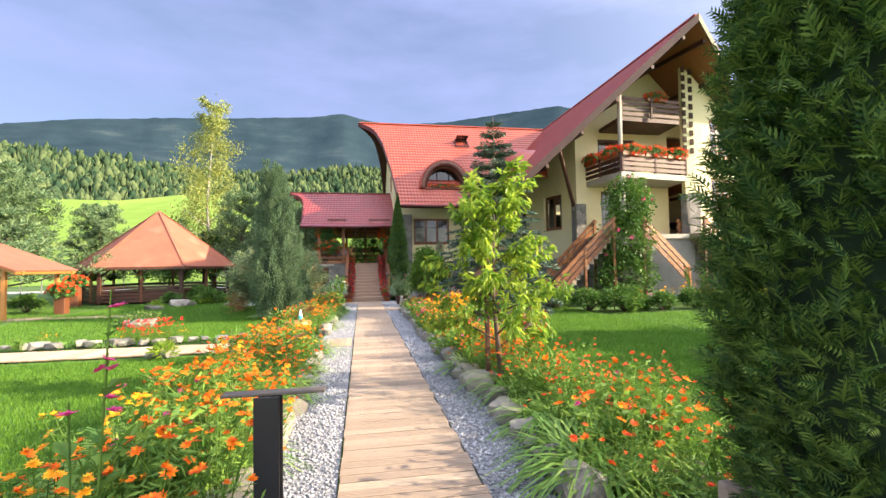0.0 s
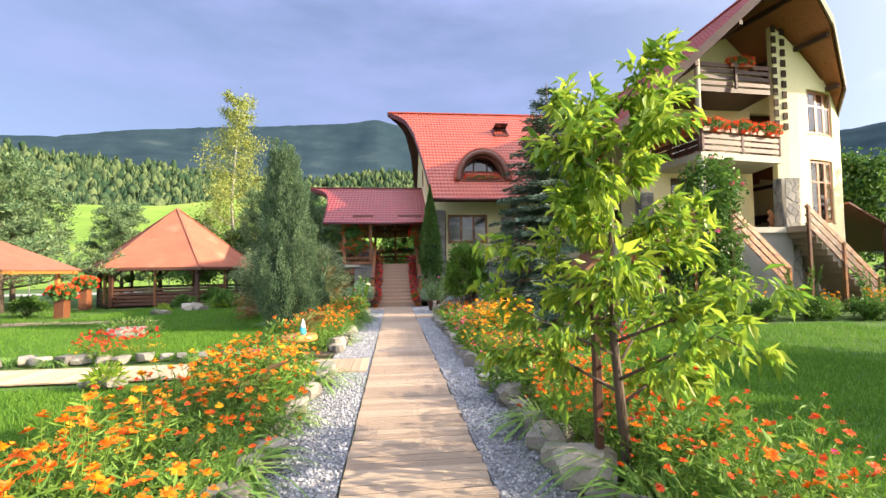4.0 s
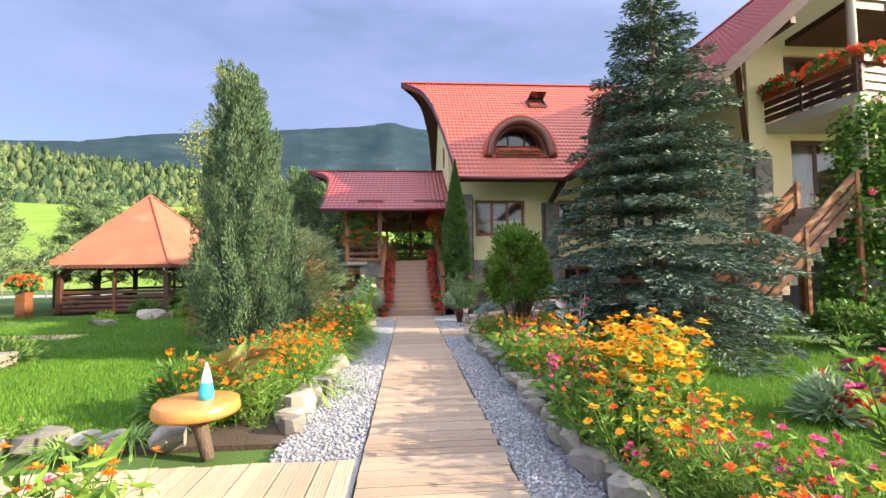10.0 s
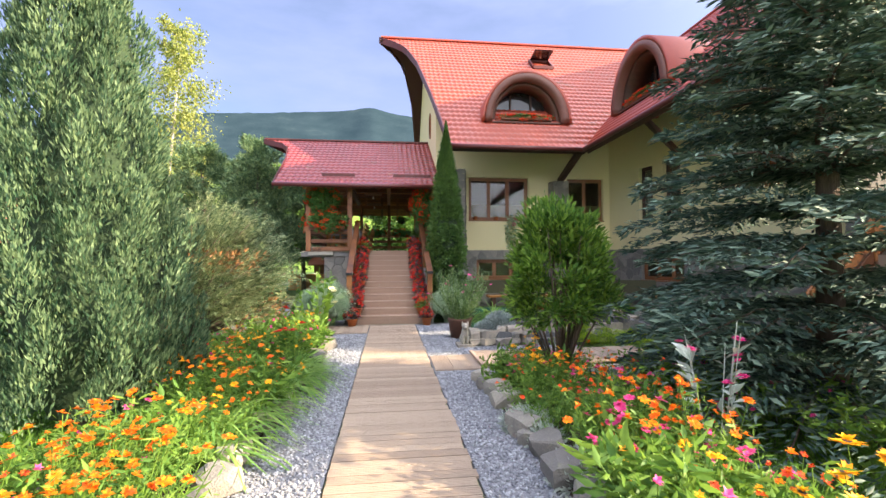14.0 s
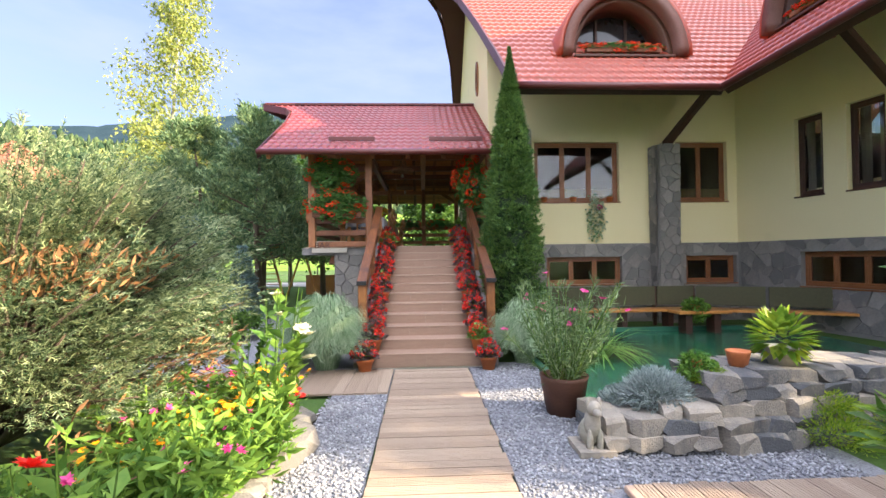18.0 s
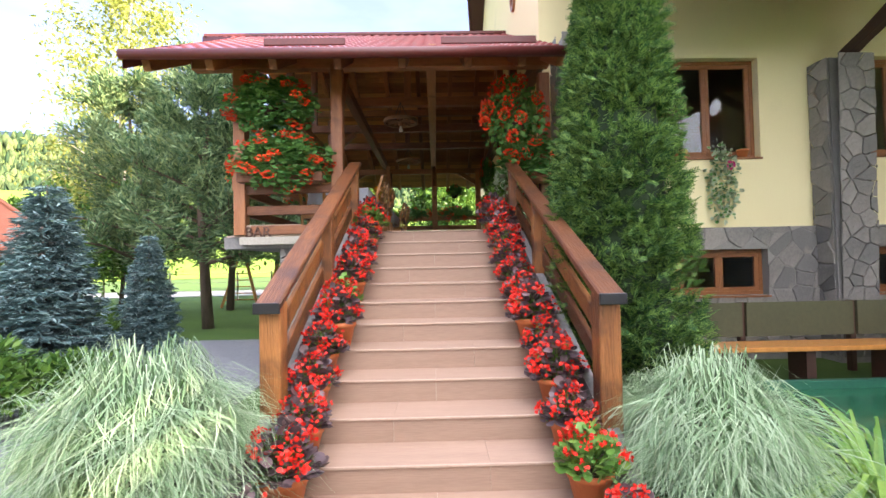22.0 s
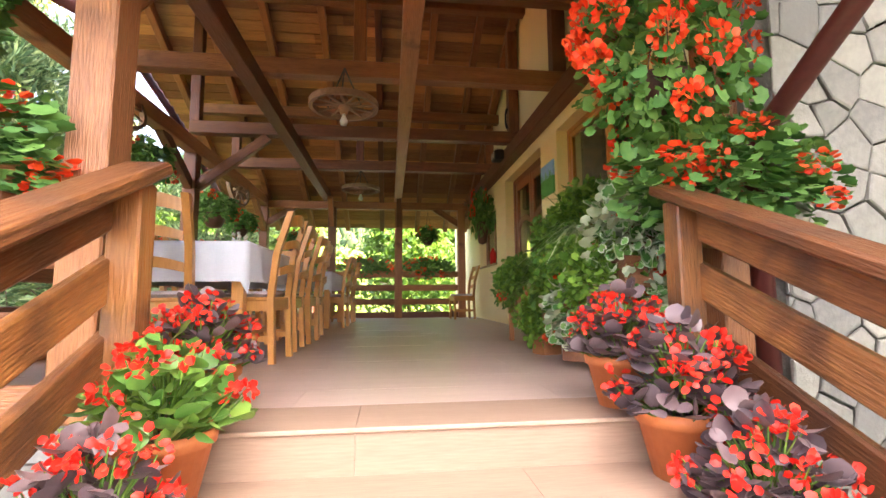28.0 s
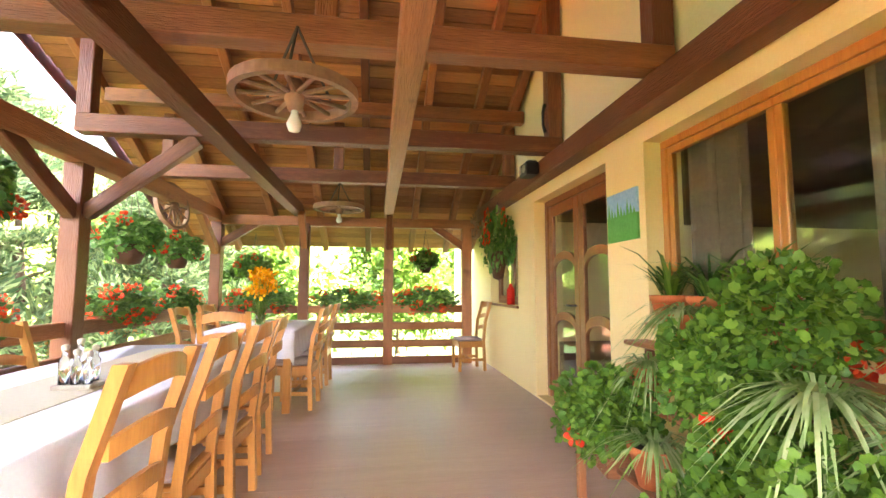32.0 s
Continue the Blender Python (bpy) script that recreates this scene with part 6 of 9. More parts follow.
# ---- balconies and front stairs ----
balcony = thing("balcony", "corner balcony with dark board railing and flower boxes", "balcony", (12.5, -4.3, 5.5))
BPTS = [(10.5, -2.9), (10.85, -5.75), (14.6, -5.1), (14.9, -3.2)]
slab("floor_slab", [(x, y, 5.74) for x, y in BPTS], (0, 0, 1), 0.26, M_CONCRETE, balcony, "rough pale slab edge")
slab("upper_floor", [(x, y, 8.36) for x, y in ((11.3, -3.0), (11.2, -5.2), (14.4, -4.95), (14.6, -3.0))], (0, 0, 1), 0.18, M_DARKWOOD, balcony)
for (xa, ya), (xb, yb) in (((10.5, -2.9), (10.85, -5.75)), ((10.85, -5.75), (14.6, -5.1))):
    for z in (5.88, 6.10, 6.32, 6.54):
        beam("rail_board", (xa, ya, z), (xb, yb, z), 0.05, 0.17, M_DARKWOOD, balcony)
    for f in (0.02, 0.5, 0.98):
        beam("rail_post", (xa + (xb - xa) * f, ya + (yb - ya) * f, 5.74), (xa + (xb - xa) * f, ya + (yb - ya) * f, 6.62), 0.09, 0.09, M_DARKWOOD, balcony, up=(0, 1, 0))
for z in (8.5, 8.74, 8.98, 9.2):
    beam("rail_board", (11.25, -5.2, z), (14.4, -4.95, z), 0.05, 0.16, M_DARKWOOD, balcony)
for x in (11.3, 12.8):
    beam("rail_post", (x, -5.18, 8.3), (x, -5.18, 9.3), 0.09, 0.09, M_DARKWOOD, balcony, up=(0, 1, 0))
bm = bmesh.new()
tube(bm, [(10.95, -5.6, -0.1), (10.95, -5.6, 5.5)], 0.13, 12)
part("column", bm, M_CONCRETE, balcony, "pale round concrete column", True)
bm = bmesh.new()
tube(bm, [(10.95, -5.55, 5.7), (11.0, -5.5, 9.3)], 0.10, 12)
part("column", bm, M_CONCRETE, balcony, "pale round column", True)
# the sign's letters on the corner pillar are left as plain bars
sign = thing("vertical_sign", "two columns of dark raised letters on the yellow wall", "sign", (14.6, -4.9, 8))
for k in range(10):
    a = math.radians(-95.5)
    z = 10.9 - 0.42 * k
    for da, w in ((-0.02, 0.0), (0.045, 0.12)):
        c, s = math.cos(a + da), math.sin(a + da)
        q = Vector((BAY_C.x + (BAY_R + 0.03) * c, BAY_C.y + (BAY_R + 0.03) * s, z - w))
        beam("letter_bar", q - Vector((0.1, 0, 0)), q + Vector((0.1, 0, 0)), 0.04, 0.27, M_EYE, sign)
porch = thing("front_stairs", "double wooden front stairs with slatted board railings", "stairs", (11.5, -6.5, 0))
part("porch_floor", boxes((10.2, 14.6, -5.6, -3.25, FZ - 0.2, FZ)), M_CONCRETE, porch)
part("porch_base", boxes((10.3, 14.5, -5.5, -3.25, -0.1, FZ - 0.2)), M_MORTAR, porch)
for x0, x1, y in ((7.4, 10.2, -5.4), (17.0, 14.2, -5.6)):
    n = 14
    for k in range(n):
        xa, xb = x0 + (x1 - x0) * k / n, x0 + (x1 - x0) * (k + 1) / n
        part("tread", boxes((min(xa, xb), max(xa, xb), y - 0.75, y + 0.75, FZ * k / n, FZ * (k + 1) / n)), M_DECK, porch)
    for yy in (y - 0.8, y + 0.8):
        for dz in (0.95, 0.65, 0.35):
            beam("rail_board", (x0, yy, dz), (x1, yy, FZ - 0.25 + dz), 0.05, 0.17, M_RAIL, porch)
        for f in (0.03, 0.5, 0.97):
            xq = x0 + (x1 - x0) * f
            beam("rail_post", (xq, yy, 0.0), (xq, yy, (FZ - 0.25) * f + 1.02), 0.10, 0.10, M_RAIL, porch, up=(0, 1, 0))
for x0, x1, y in ((11.4, 13.6, -6.3),):
    for dz in (0.95, 0.65, 0.35):
        beam("rail_board", (x0, y, FZ - 0.3 + dz), (x1, y, 0.5 + dz), 0.05, 0.17, M_RAIL, porch)
    for f in (0.02, 0.98):
        beam("rail_post", (x0 + (x1 - x0) * f, y, 0), (x0 + (x1 - x0) * f, y, FZ - 0.3 + 1.0 - (FZ - 0.8) * f), 0.1, 0.1, M_RAIL, porch, up=(0, 1, 0))
annex = thing("lean_to_roof", "low dark metal lean-to roof beside the house", "roof", (21.5, 0, 0))
slab("sheet", [(19.5, -3.2, 4.3), (24.5, -2.2, 2.3), (24.5, 3.5, 2.3), (19.5, 3.5, 4.3)], (0.35, 0, 1), 0.06, M_TILE_EDGE, annex)
for x, y in ((24.2, -1.9), (24.2, 3.2), (22.0, -2.5)):
    beam("post", (x, y, 0), (x, y, 4.2 - (x - 19.5) * 0.39), 0.14, 0.14, M_DARKWOOD, annex, up=(0, 1, 0))

# ---- plants in pots: shared builders ----
def blade_arrays(P, A, L, W, droop, r, lift=1.2):
    """Arching narrow leaves in three steps; A: compass angle of each."""
    n = len(P)
    out = np.stack((np.cos(A), np.sin(A), np.zeros(n)), 1)
    side = np.stack((-np.sin(A), np.cos(A), np.zeros(n)), 1)
    L, W, droop = (np.broadcast_to(q, n) for q in (L, W, droop))
    vs = []
    for t, wd in ((0, 0.7), (0.35, 1.0), (0.7, 0.75), (1.0, 0.08)):
        c = P + out * (L * (t * 0.35 + droop * t * t * 0.55))[:, None] + np.array([0, 0, 1.0]) * (L * (lift * t * 0.8 - droop * t * t * 1.0))[:, None]
        vs += [c - side * (W * wd / 2)[:, None], c + side * (W * wd / 2)[:, None]]
    V = np.stack(vs, 1).reshape(-1, 3)
    b = np.arange(n)[:, None] * 8
    F = np.concatenate([b + np.array(q) for k in range(3) for q in ((2 * k, 2 * k + 1, 2 * k + 3), (2 * k, 2 * k + 3, 2 * k + 2))], 0)
    return V, F


def flower_heads(C, r, petals, size, cup=0.35, wide=0.55):
    """Heads of pointed petals round each centre in C."""
    n = len(C)
    sets = []
    up = unit(np.array([0, 0, 1.0]) + r.normal(0, 0.28, (n, 3)))
    s = size * (0.75 + 0.5 * r.random(n))
    ref = unit(np.cross(up, np.array([[0.3, 0.8, 0.1]])))
    oth = np.cross(up, ref)
    for k in range(petals):
        a = 6.2832 * k / petals + r.random(n) * 0.4
        d = unit(ref * np.cos(a)[:, None] + oth * np.sin(a)[:, None] + up * (cup * (0.5 + r.random(n)))[:, None])
        sets.append(leaf_arrays(C, d, up, s, s * wide, 0.15))
    return sets


def clusters(C, r, m, spread, size):
    """Round clusters of small petals (geraniums, begonias)."""
    n = len(C)
    d = rand_dirs(n * m, r)
    P = np.repeat(C, m, 0) + d * spread
    return round_arrays(P, unit(d + r.normal(0, 0.4, (n * m, 3))), rand_dirs(n * m, r), size * (0.7 + 0.6 * r.random(n * m)))


def pot_mesh(r0, r1, h):
    return mesh_of("pot", lathe([(0.0, 0.0), (r0, 0.0), (r1 * 0.93, h * 0.80), (r1, h * 0.80), (r1 * 1.03, h), (r1 * 0.92, h), (r1 * 0.86, h * 0.84), (0.0, h * 0.84)], 22), M_TERRACOTTA, True)


def make_begonia(seed, dark=True, scale=1.0):
    r = np.random.default_rng(seed)
    n = 230
    a, q = r.random(n) * 6.2832, r.random(n) ** 0.6
    P = np.stack((np.cos(a) * q * 0.17, np.sin(a) * q * 0.17, 0.18 + 0.25 * (1 - q ** 2) * r.random(n) + 0.02), 1) * scale
    D = unit(np.stack((np.cos(a) * q, np.sin(a) * q, 0.05 + 0.25 * r.random(n)), 1) + r.normal(0, 0.3, (n, 3)))
    leaf = round_arrays(P, D, unit(np.array([0, 0, 1.0]) + r.normal(0, 0.35, (n, 3))), (0.021 + 0.014 * r.random(n)) * scale, 10)
    m = 30
    a, q = r.random(m) * 6.2832, r.random(m) ** 0.5
    C = np.stack((np.cos(a) * q * 0.20, np.sin(a) * q * 0.20, 0.235 + 0.18 * (1 - q ** 2) + 0.04 * r.random(m)), 1) * scale
    fl = clusters(C, r, 11, 0.021 * scale, 0.0115 * scale)
    stems = stick_arrays(np.concatenate((C * np.array([0.75, 0.75, 0.8]), P * np.array([0.5, 0.5, 0.8]))), np.concatenate((C, P)), 0.0035)
    return raw_mesh("leaves", *leaf, M_BEGONIA if dark else M_BEGONIA_G, False), raw_mesh("blossoms", *fl, M_RED), raw_mesh("stems", *stems, M_BEGONIA_G)


POT = pot_mesh(0.085, 0.13, 0.19)
SOIL_DISC = mesh_of("soil", lathe([(0.0, 0.165), (0.113, 0.163)], 16), M_SOIL)
BEGONIAS = [make_begonia(100 + k, dark=(k != 2)) for k in range(4)]


def begonia_pot(x, y, z, k, turn, s=1.0):
    lab = "terracotta pot of red begonias with dark bronze leaves on a step" if k != 2 else "terracotta pot of red begonias with green leaves on a step"
    t = thing("begonia_pot", lab, "potted plant", (0, 0, 0), group="begonia pots on the stairs")
    for nm, me in (("pot", POT), ("soil", SOIL_DISC), ("foliage", BEGONIAS[k][0]), ("blossom_mass", BEGONIAS[k][1]), ("stem_mass", BEGONIAS[k][2])):
        ob = new(nm, me)
        ob.parent = t
    t.matrix_basis = Matrix.Translation((x, y, z)) @ Matrix.Rotation(turn, 4, "Z") @ Matrix.Scale(s, 4)
    return t


rr = random.Random(5)
for i in range(NSTEP):
    zt = step_z(i) + 0.001
    yy = i * TREAD + 0.19
    begonia_pot(-0.90 + rr.uniform(-0.03, 0.03), yy, zt, rr.choice((0, 1, 3, 2, 0)), rr.uniform(0, 6), rr.uniform(0.9, 1.12) * (1.1 if i > 8 else 1.0))
    begonia_pot(0.80 + rr.uniform(-0.03, 0.03), yy, zt, rr.choice((0, 1, 3, 1, 2)), rr.uniform(0, 6), rr.uniform(0.9, 1.12) * (1.1 if i > 8 else 1.0))
begonia_pot(-0.98, -0.16, -0.015, 1, 0.5, 1.05)
begonia_pot(0.92, -0.16, -0.015, 0, 1.5, 1.05)


# ---- geranium masses ----
def make_geranium(seed, lx, ly, lz, n_leaf, n_fl, petal=None, leafmat_=None, leaf=0.055, head=0.048, florets=34):
    """A billowing mass of round leaves with flower clusters, lx by ly by lz."""
    r = np.random.default_rng(seed)
    d = rand_dirs(n_leaf, r) * (0.45 + 0.55 * r.random((n_leaf, 1)) ** 0.5)
    P = d * np.array([lx / 2, ly / 2, lz / 2]) * (1 + 0.2 * np.sin(d[:, :1] * 9 + d[:, 1:2] * 7))
    D = unit(d + r.normal(0, 0.4, (n_leaf, 3)))
    Nn, R = unit(d + np.array([0, 0, 0.6]) + r.normal(0, 0.3, (n_leaf, 3))), leaf * (0.55 + 0.6 * r.random(n_leaf)) * 0.6
    leaves = lobed_arrays(P, D, Nn, R, 0.95 if leafmat_ is M_VARIEGATED else 0.86)
    d = rand_dirs(n_fl, r)
    C = d * np.array([lx / 2, ly / 2, lz / 2]) * 1.08
    fl = clusters(C, r, florets, head, 0.019 + 0.08 * (head - 0.048))
    stems = stick_arrays(C * 0.55, C, 0.004)
    out = (raw_mesh("geranium_leaves", *leaves, leafmat_ or M_GERANIUM), raw_mesh("geranium_blossoms", *fl, petal or M_SCARLET), raw_mesh("geranium_stems", *stems, M_HERB))
    if leafmat_ is M_VARIEGATED:            # green middles on cream-edged leaves, a little proud of them
        return (*out, raw_mesh("leaf_middles", *lobed_arrays(P + unit(Nn) * (R * 0.10)[:, None] + D * (R * 0.14)[:, None], D, Nn, R * 0.80, 0.82), M_GERANIUM))
    return out


def geranium(name, label, loc, meshes, group="", box_=None, scale=(1, 1, 1), turn=0, hang=None, category="flowers"):
    t = thing(name, label, category, (0, 0, 0), group)
    for nm, me in zip(("foliage", "blossom_mass", "stem_mass", "leaf_middle_mass"), meshes):
        ob = new(nm, me)
        ob.parent = t
    if box_:
        bx, by, bz, dz = box_
        ob = new("planter_box", mesh_of("planter_box", chamfer(boxes((-bx / 2, bx / 2, -by / 2, by / 2, dz - bz, dz)), 0.008), M_BEAM))
        ob.parent = t
    if hang:
        ob = new("basket", mesh_of("basket", lathe([(0.0, -0.30), (0.10, -0.28), (0.16, -0.14), (0.17, -0.08), (0.15, -0.08)], 16), M_DARKWOOD, True))
        ob.parent = t
        for k in range(3):
            a = 2.0944 * k
            bm = bmesh.new()
            tube(bm, [(0.15 * math.cos(a), 0.15 * math.sin(a), -0.09), (0, 0, hang)], 0.004, 5)
            ob = new("cord", mesh_of("cord", bm, M_ROPE))
            ob.parent = t
    t.matrix_basis = Matrix.Translation(loc) @ Matrix.Rotation(turn, 4, "Z") @ Matrix.Diagonal((*scale, 1))
    return t


G_BOX = [make_geranium(201 + k, 1.15, 0.5, 0.55, 1300, 16, leaf=0.060) for k in range(2)]
G_LUSH = [make_geranium(211 + k, 0.95, 0.85, 1.05, 2300, 24 + 12 * k, leaf=0.066) for k in range(2)]
G_HEAD = [make_geranium(215, 0.95, 0.85, 1.15, 900, 26, leaf=0.078, head=0.072, florets=56), make_geranium(216, 0.95, 0.85, 0.9, 1200, 9, leaf=0.080, head=0.062, florets=46)]
G_BASKET = make_geranium(221, 0.6, 0.6, 0.42, 1000, 4, leaf=0.052)
G_DENSE = make_geranium(231, 1.6, 0.45, 0.5, 1100, 60)
geranium("geranium_basket", "lush hanging basket of scarlet geraniums at the terrace corner", (-2.28, 3.92, 3.80), G_LUSH[0], "terrace geraniums", hang=0.6, scale=(1.2, 0.95, 0.66))
geranium("geranium_box", "planter box spilling pink and scarlet geraniums", (-2.15, 3.92, 3.0), G_LUSH[1], "terrace geraniums", box_=(0.9, 0.2, 0.2, -0.22), scale=(1.3, 0.85, 0.68))
geranium("geranium_box", "planter box with trailing green foliage", (-2.90, 4.75, 3.0), G_BOX[0], "terrace geraniums", box_=(1.0, 0.2, 0.2, -0.12), turn=1.57, scale=(0.9, 1, 1))
geranium("geranium_basket", "tall hanging mass of scarlet geraniums over the railing", (1.14, 4.08, 3.60), G_HEAD[0], "terrace geraniums", scale=(0.88, 0.62, 0.95), turn=0.15, hang=0.6)
geranium("geranium_pot", "scarlet geranium with broad leaves leaning over the railing", (1.52, 4.22, 3.06), G_HEAD[1], "terrace geraniums", scale=(1.25, 0.80, 0.62), turn=0.25, box_=(0.45, 0.25, 0.22, -0.35))
for k, (x, y, tn) in enumerate(((-2.95, 5.9, 1.5708), (-2.95, 7.2, 1.5708), (-2.95, 9.4, 1.5708), (-2.95, 10.8, 1.5708), (-2.15, 12.08, 0), (-0.72, 12.08, 0), (0.66, 12.08, 0))):
    geranium("geranium_box", "railing planter box with green foliage and red geraniums", (x, y, 3.08), G_BOX[k % 2], "railing planter boxes", box_=(1.0, 0.18, 0.18, -0.08), turn=tn, scale=(1, 0.85, 0.75))
for x, y, z, s in ((-2.95, 7.25, 3.95, 1.15), (-2.95, 9.48, 3.86, 1.05), (-2.95, 10.7, 3.84, 0.95), (-2.25, 11.95, 3.66, 0.85), (0.61, 11.95, 3.80, 0.8)):
    geranium("hanging_basket", "green trailing plant in a hanging basket", (x, y, z), G_BASKET, "hanging baskets", scale=(s, s, s), hang=0.65)
for (xa, ya), (xb, yb) in (((10.5, -2.9), (10.85, -5.75)), ((10.85, -5.75), (14.6, -5.1))):
    m = 2 if xa < 10.8 else 3
    for k in range(m):
        f = (k + 0.5) / m
        geranium("balcony_flower_box", "balcony flower box with orange-red geraniums", (xa + (xb - xa) * f, ya + (yb - ya) * f, 6.72), G_DENSE, "balcony flower boxes", turn=math.atan2(yb - ya, xb - xa), scale=(0.85, 1, 0.95), box_=(1.4, 0.2, 0.2, -0.08))
geranium("balcony_flower_box", "upper balcony flower box", (13.1, -5.12, 9.35), G_DENSE, "balcony flower boxes", scale=(0.7, 0.9, 0.8), box_=(1.4, 0.2, 0.2, -0.08))
geranium("porch_basket", "hanging basket of orange geraniums under the balcony", (12.0, -5.6, 4.55), G_BASKET, scale=(1.2, 1.2, 1.0), hang=0.95)
for (x, y, z, tn) in ((4.72, 3.28, 6.62, 0), (7.5, 0.75, 6.62, 1.5708)):
    geranium("dormer_flower_box", "flower box of red geraniums in the arched dormer", (x, y, z), G_DENSE, "dormer flower boxes", turn=tn, scale=(1.2, 0.6, 0.45), box_=(1.5, 0.25, 0.2, -0.06))

# ---- the wall's plant stand ----
def strap_plant(name, label, loc, seed, n, L, W, material, group="", pot=True, droop=1.1, spread=0.06):
    r = np.random.default_rng(seed)
    a = r.random(n) * 6.2832
    P = np.stack((np.cos(a), np.sin(a), np.zeros(n)), 1) * spread * r.random((n, 1)) + np.array([0, 0, 0.18 if pot else 0.0])
    V, F = blade_arrays(P, a + r.normal(0, 0.3, n), L * (0.6 + 0.6 * r.random(n)), W * (0.7 + 0.5 * r.random(n)), droop * (0.7 + 0.7 * r.random(n)), r)
    t = thing(name, label, "plant", loc, group)
    ob = new("foliage", raw_mesh("strap_leaves", V, F, material))
    ob.parent = t
    if pot:
        for nm, me in (("pot", POT), ("soil", SOIL_DISC)):
            ob = new(nm, me)
            ob.parent = t
    return t


stand = thing("plant_stand", "stepped wooden plant stand against the terrace wall", "plant stand", (1.4, 5.3, Z1))
for k, (x, z) in enumerate(((1.12, 2.35), (1.30, 2.66), (1.48, 2.95))):
    beam("shelf", (x, 4.6, z), (x, 6.85, z), 0.17, 0.03, M_BEAM, stand)
for y in (4.65, 5.72, 6.8):
    for x, z in ((1.06, 2.34), (1.55, 2.94)):
        beam("leg", (x, y, Z1), (x, y, z), 0.05, 0.05, M_BEAM, stand, up=(0, 1, 0))
rr = random.Random(9)
G_VARI = make_geranium(241, 0.55, 0.5, 0.5, 210, 2, M_SCARLET, M_VARIEGATED, 0.092)
G_GREEN = make_geranium(242, 0.55, 0.55, 0.5, 1500, 1, M_SCARLET, M_FERN, 0.046)
for k, (x, y, z) in enumerate(((1.10, 4.75, 2.36), (1.28, 5.05, 2.68), (1.12, 5.45, 2.36), (1.46, 4.95, 2.97), (1.30, 5.75, 2.68), (1.12, 6.1, 2.36), (1.46, 5.7, 2.97), (1.30, 6.4, 2.68), (1.12, 6.65, 2.36), (1.48, 6.35, 2.97))):
    if k % 2:
        strap_plant("spider_plant", "potted spider plant with striped arching leaves", (x, y, z), 300 + k, 120, 0.30, 0.014, M_SPIDER, "plants on the stand", droop=1.4)
    else:
        geranium("leafy_plant", "bushy fresh green plant in a pot on the stand", (x, y, z + 0.20), G_GREEN, "plants on the stand", turn=k, scale=(0.95, 0.95, 1.0), box_=(0.2, 0.2, 0.18, -0.02))
for k, (x, y, z, vari) in enumerate(((1.16, 4.55, 2.82, 1), (1.08, 5.15, 2.62, 0), (1.22, 5.8, 2.95, 0), (1.08, 6.4, 2.62, 0), (1.22, 4.65, 2.45, 1), (1.05, 5.7, 2.3, 0), (1.34, 4.75, 3.02, 1), (1.02, 4.98, 2.36, 1))):
    geranium("pelargonium", "pelargonium with cream-edged round leaves" if vari else "bushy green pelargonium on the plant stand", (x, y, z), G_VARI if vari else G_GREEN, "plants on the stand", turn=k, scale=(0.85, 0.85, 0.9), box_=(0.2, 0.2, 0.2, -0.15))
strap_plant("spider_plant", "large spider plant with long pale striped leaves", (1.22, 5.35, 2.92), 321, 130, 0.36, 0.017, M_SPIDER, "plants on the stand", pot=False, droop=1.35)
for k, y in enumerate((6.05, 6.45, 6.82)):
    strap_plant("window_plant", "potted spiky plant on the window sill", (1.73, y, 3.065), 330 + k, 44, 0.50, 0.022, M_BUSH, "plants on the window sill", droop=0.55)

# ---- double door, picture, loudspeaker, lamps ----
door = thing("terrace_door", "brown wooden double door with arched glass panes", "door", (1.8, 8.48, Z1))
X = HX + 0.14
DT = DOOR[3]
DM = (DOOR[0] + DOOR[1]) / 2
for r in ((X, X + 0.09, DOOR[0], DOOR[0] + 0.08, 2.02, DT), (X, X + 0.09, DOOR[1] - 0.08, DOOR[1], 2.02, DT), (X, X + 0.09, DOOR[0] + 0.08, DOOR[1] - 0.08, DT - 0.08, DT)):
    part("frame", chamfer(boxes(r), 0.005), M_WARMFRAME, door)
for y0, y1 in ((DOOR[0] + 0.085, DM - 0.005), (DM + 0.005, DOOR[1] - 0.085)):
    leaf = under(new("door_leaf"), door)
    for a, b, c, d in ((y0, y0 + 0.11, 2.03, DT - 0.085), (y1 - 0.11, y1, 2.03, DT - 0.085), (y0 + 0.11, y1 - 0.11, 2.03, 2.22), (y0 + 0.11, y1 - 0.11, DT - 0.21, DT - 0.085)):
        part("stile", chamfer(boxes((X + 0.015, X + 0.065, a, b, c, d)), 0.006), M_WARMFRAME, leaf)
    for zc in (2.82, 3.50):
        bm = bmesh.new()
        n = 12
        rings = []
        ym, half = (y0 + y1) / 2, (y1 - y0) / 2 - 0.11
        for k in range(n + 1):
            a = math.pi * k / n
            rings.append([bm.verts.new((xx, ym + half * math.cos(a), zc + q + 0.13 * math.sin(a))) for xx, q in ((X + 0.02, 0), (X + 0.06, 0), (X + 0.06, 0.09), (X + 0.02, 0.09))])
        for p, q in zip(rings, rings[1:]):
            for i in range(4):
                bm.faces.new((p[i], p[(i + 1) % 4], q[(i + 1) % 4], q[i]))
        bmesh.ops.recalc_face_normals(bm, faces=bm.faces)
        part("arched_rail", bm, M_WARMFRAME, leaf)
    g = part("pane", boxes((X + 0.037, X + 0.043, y0 + 0.11, y1 - 0.11, 2.22, DT - 0.21)), M_GLASS, leaf)
    g.visible_shadow = False
bm = bmesh.new()
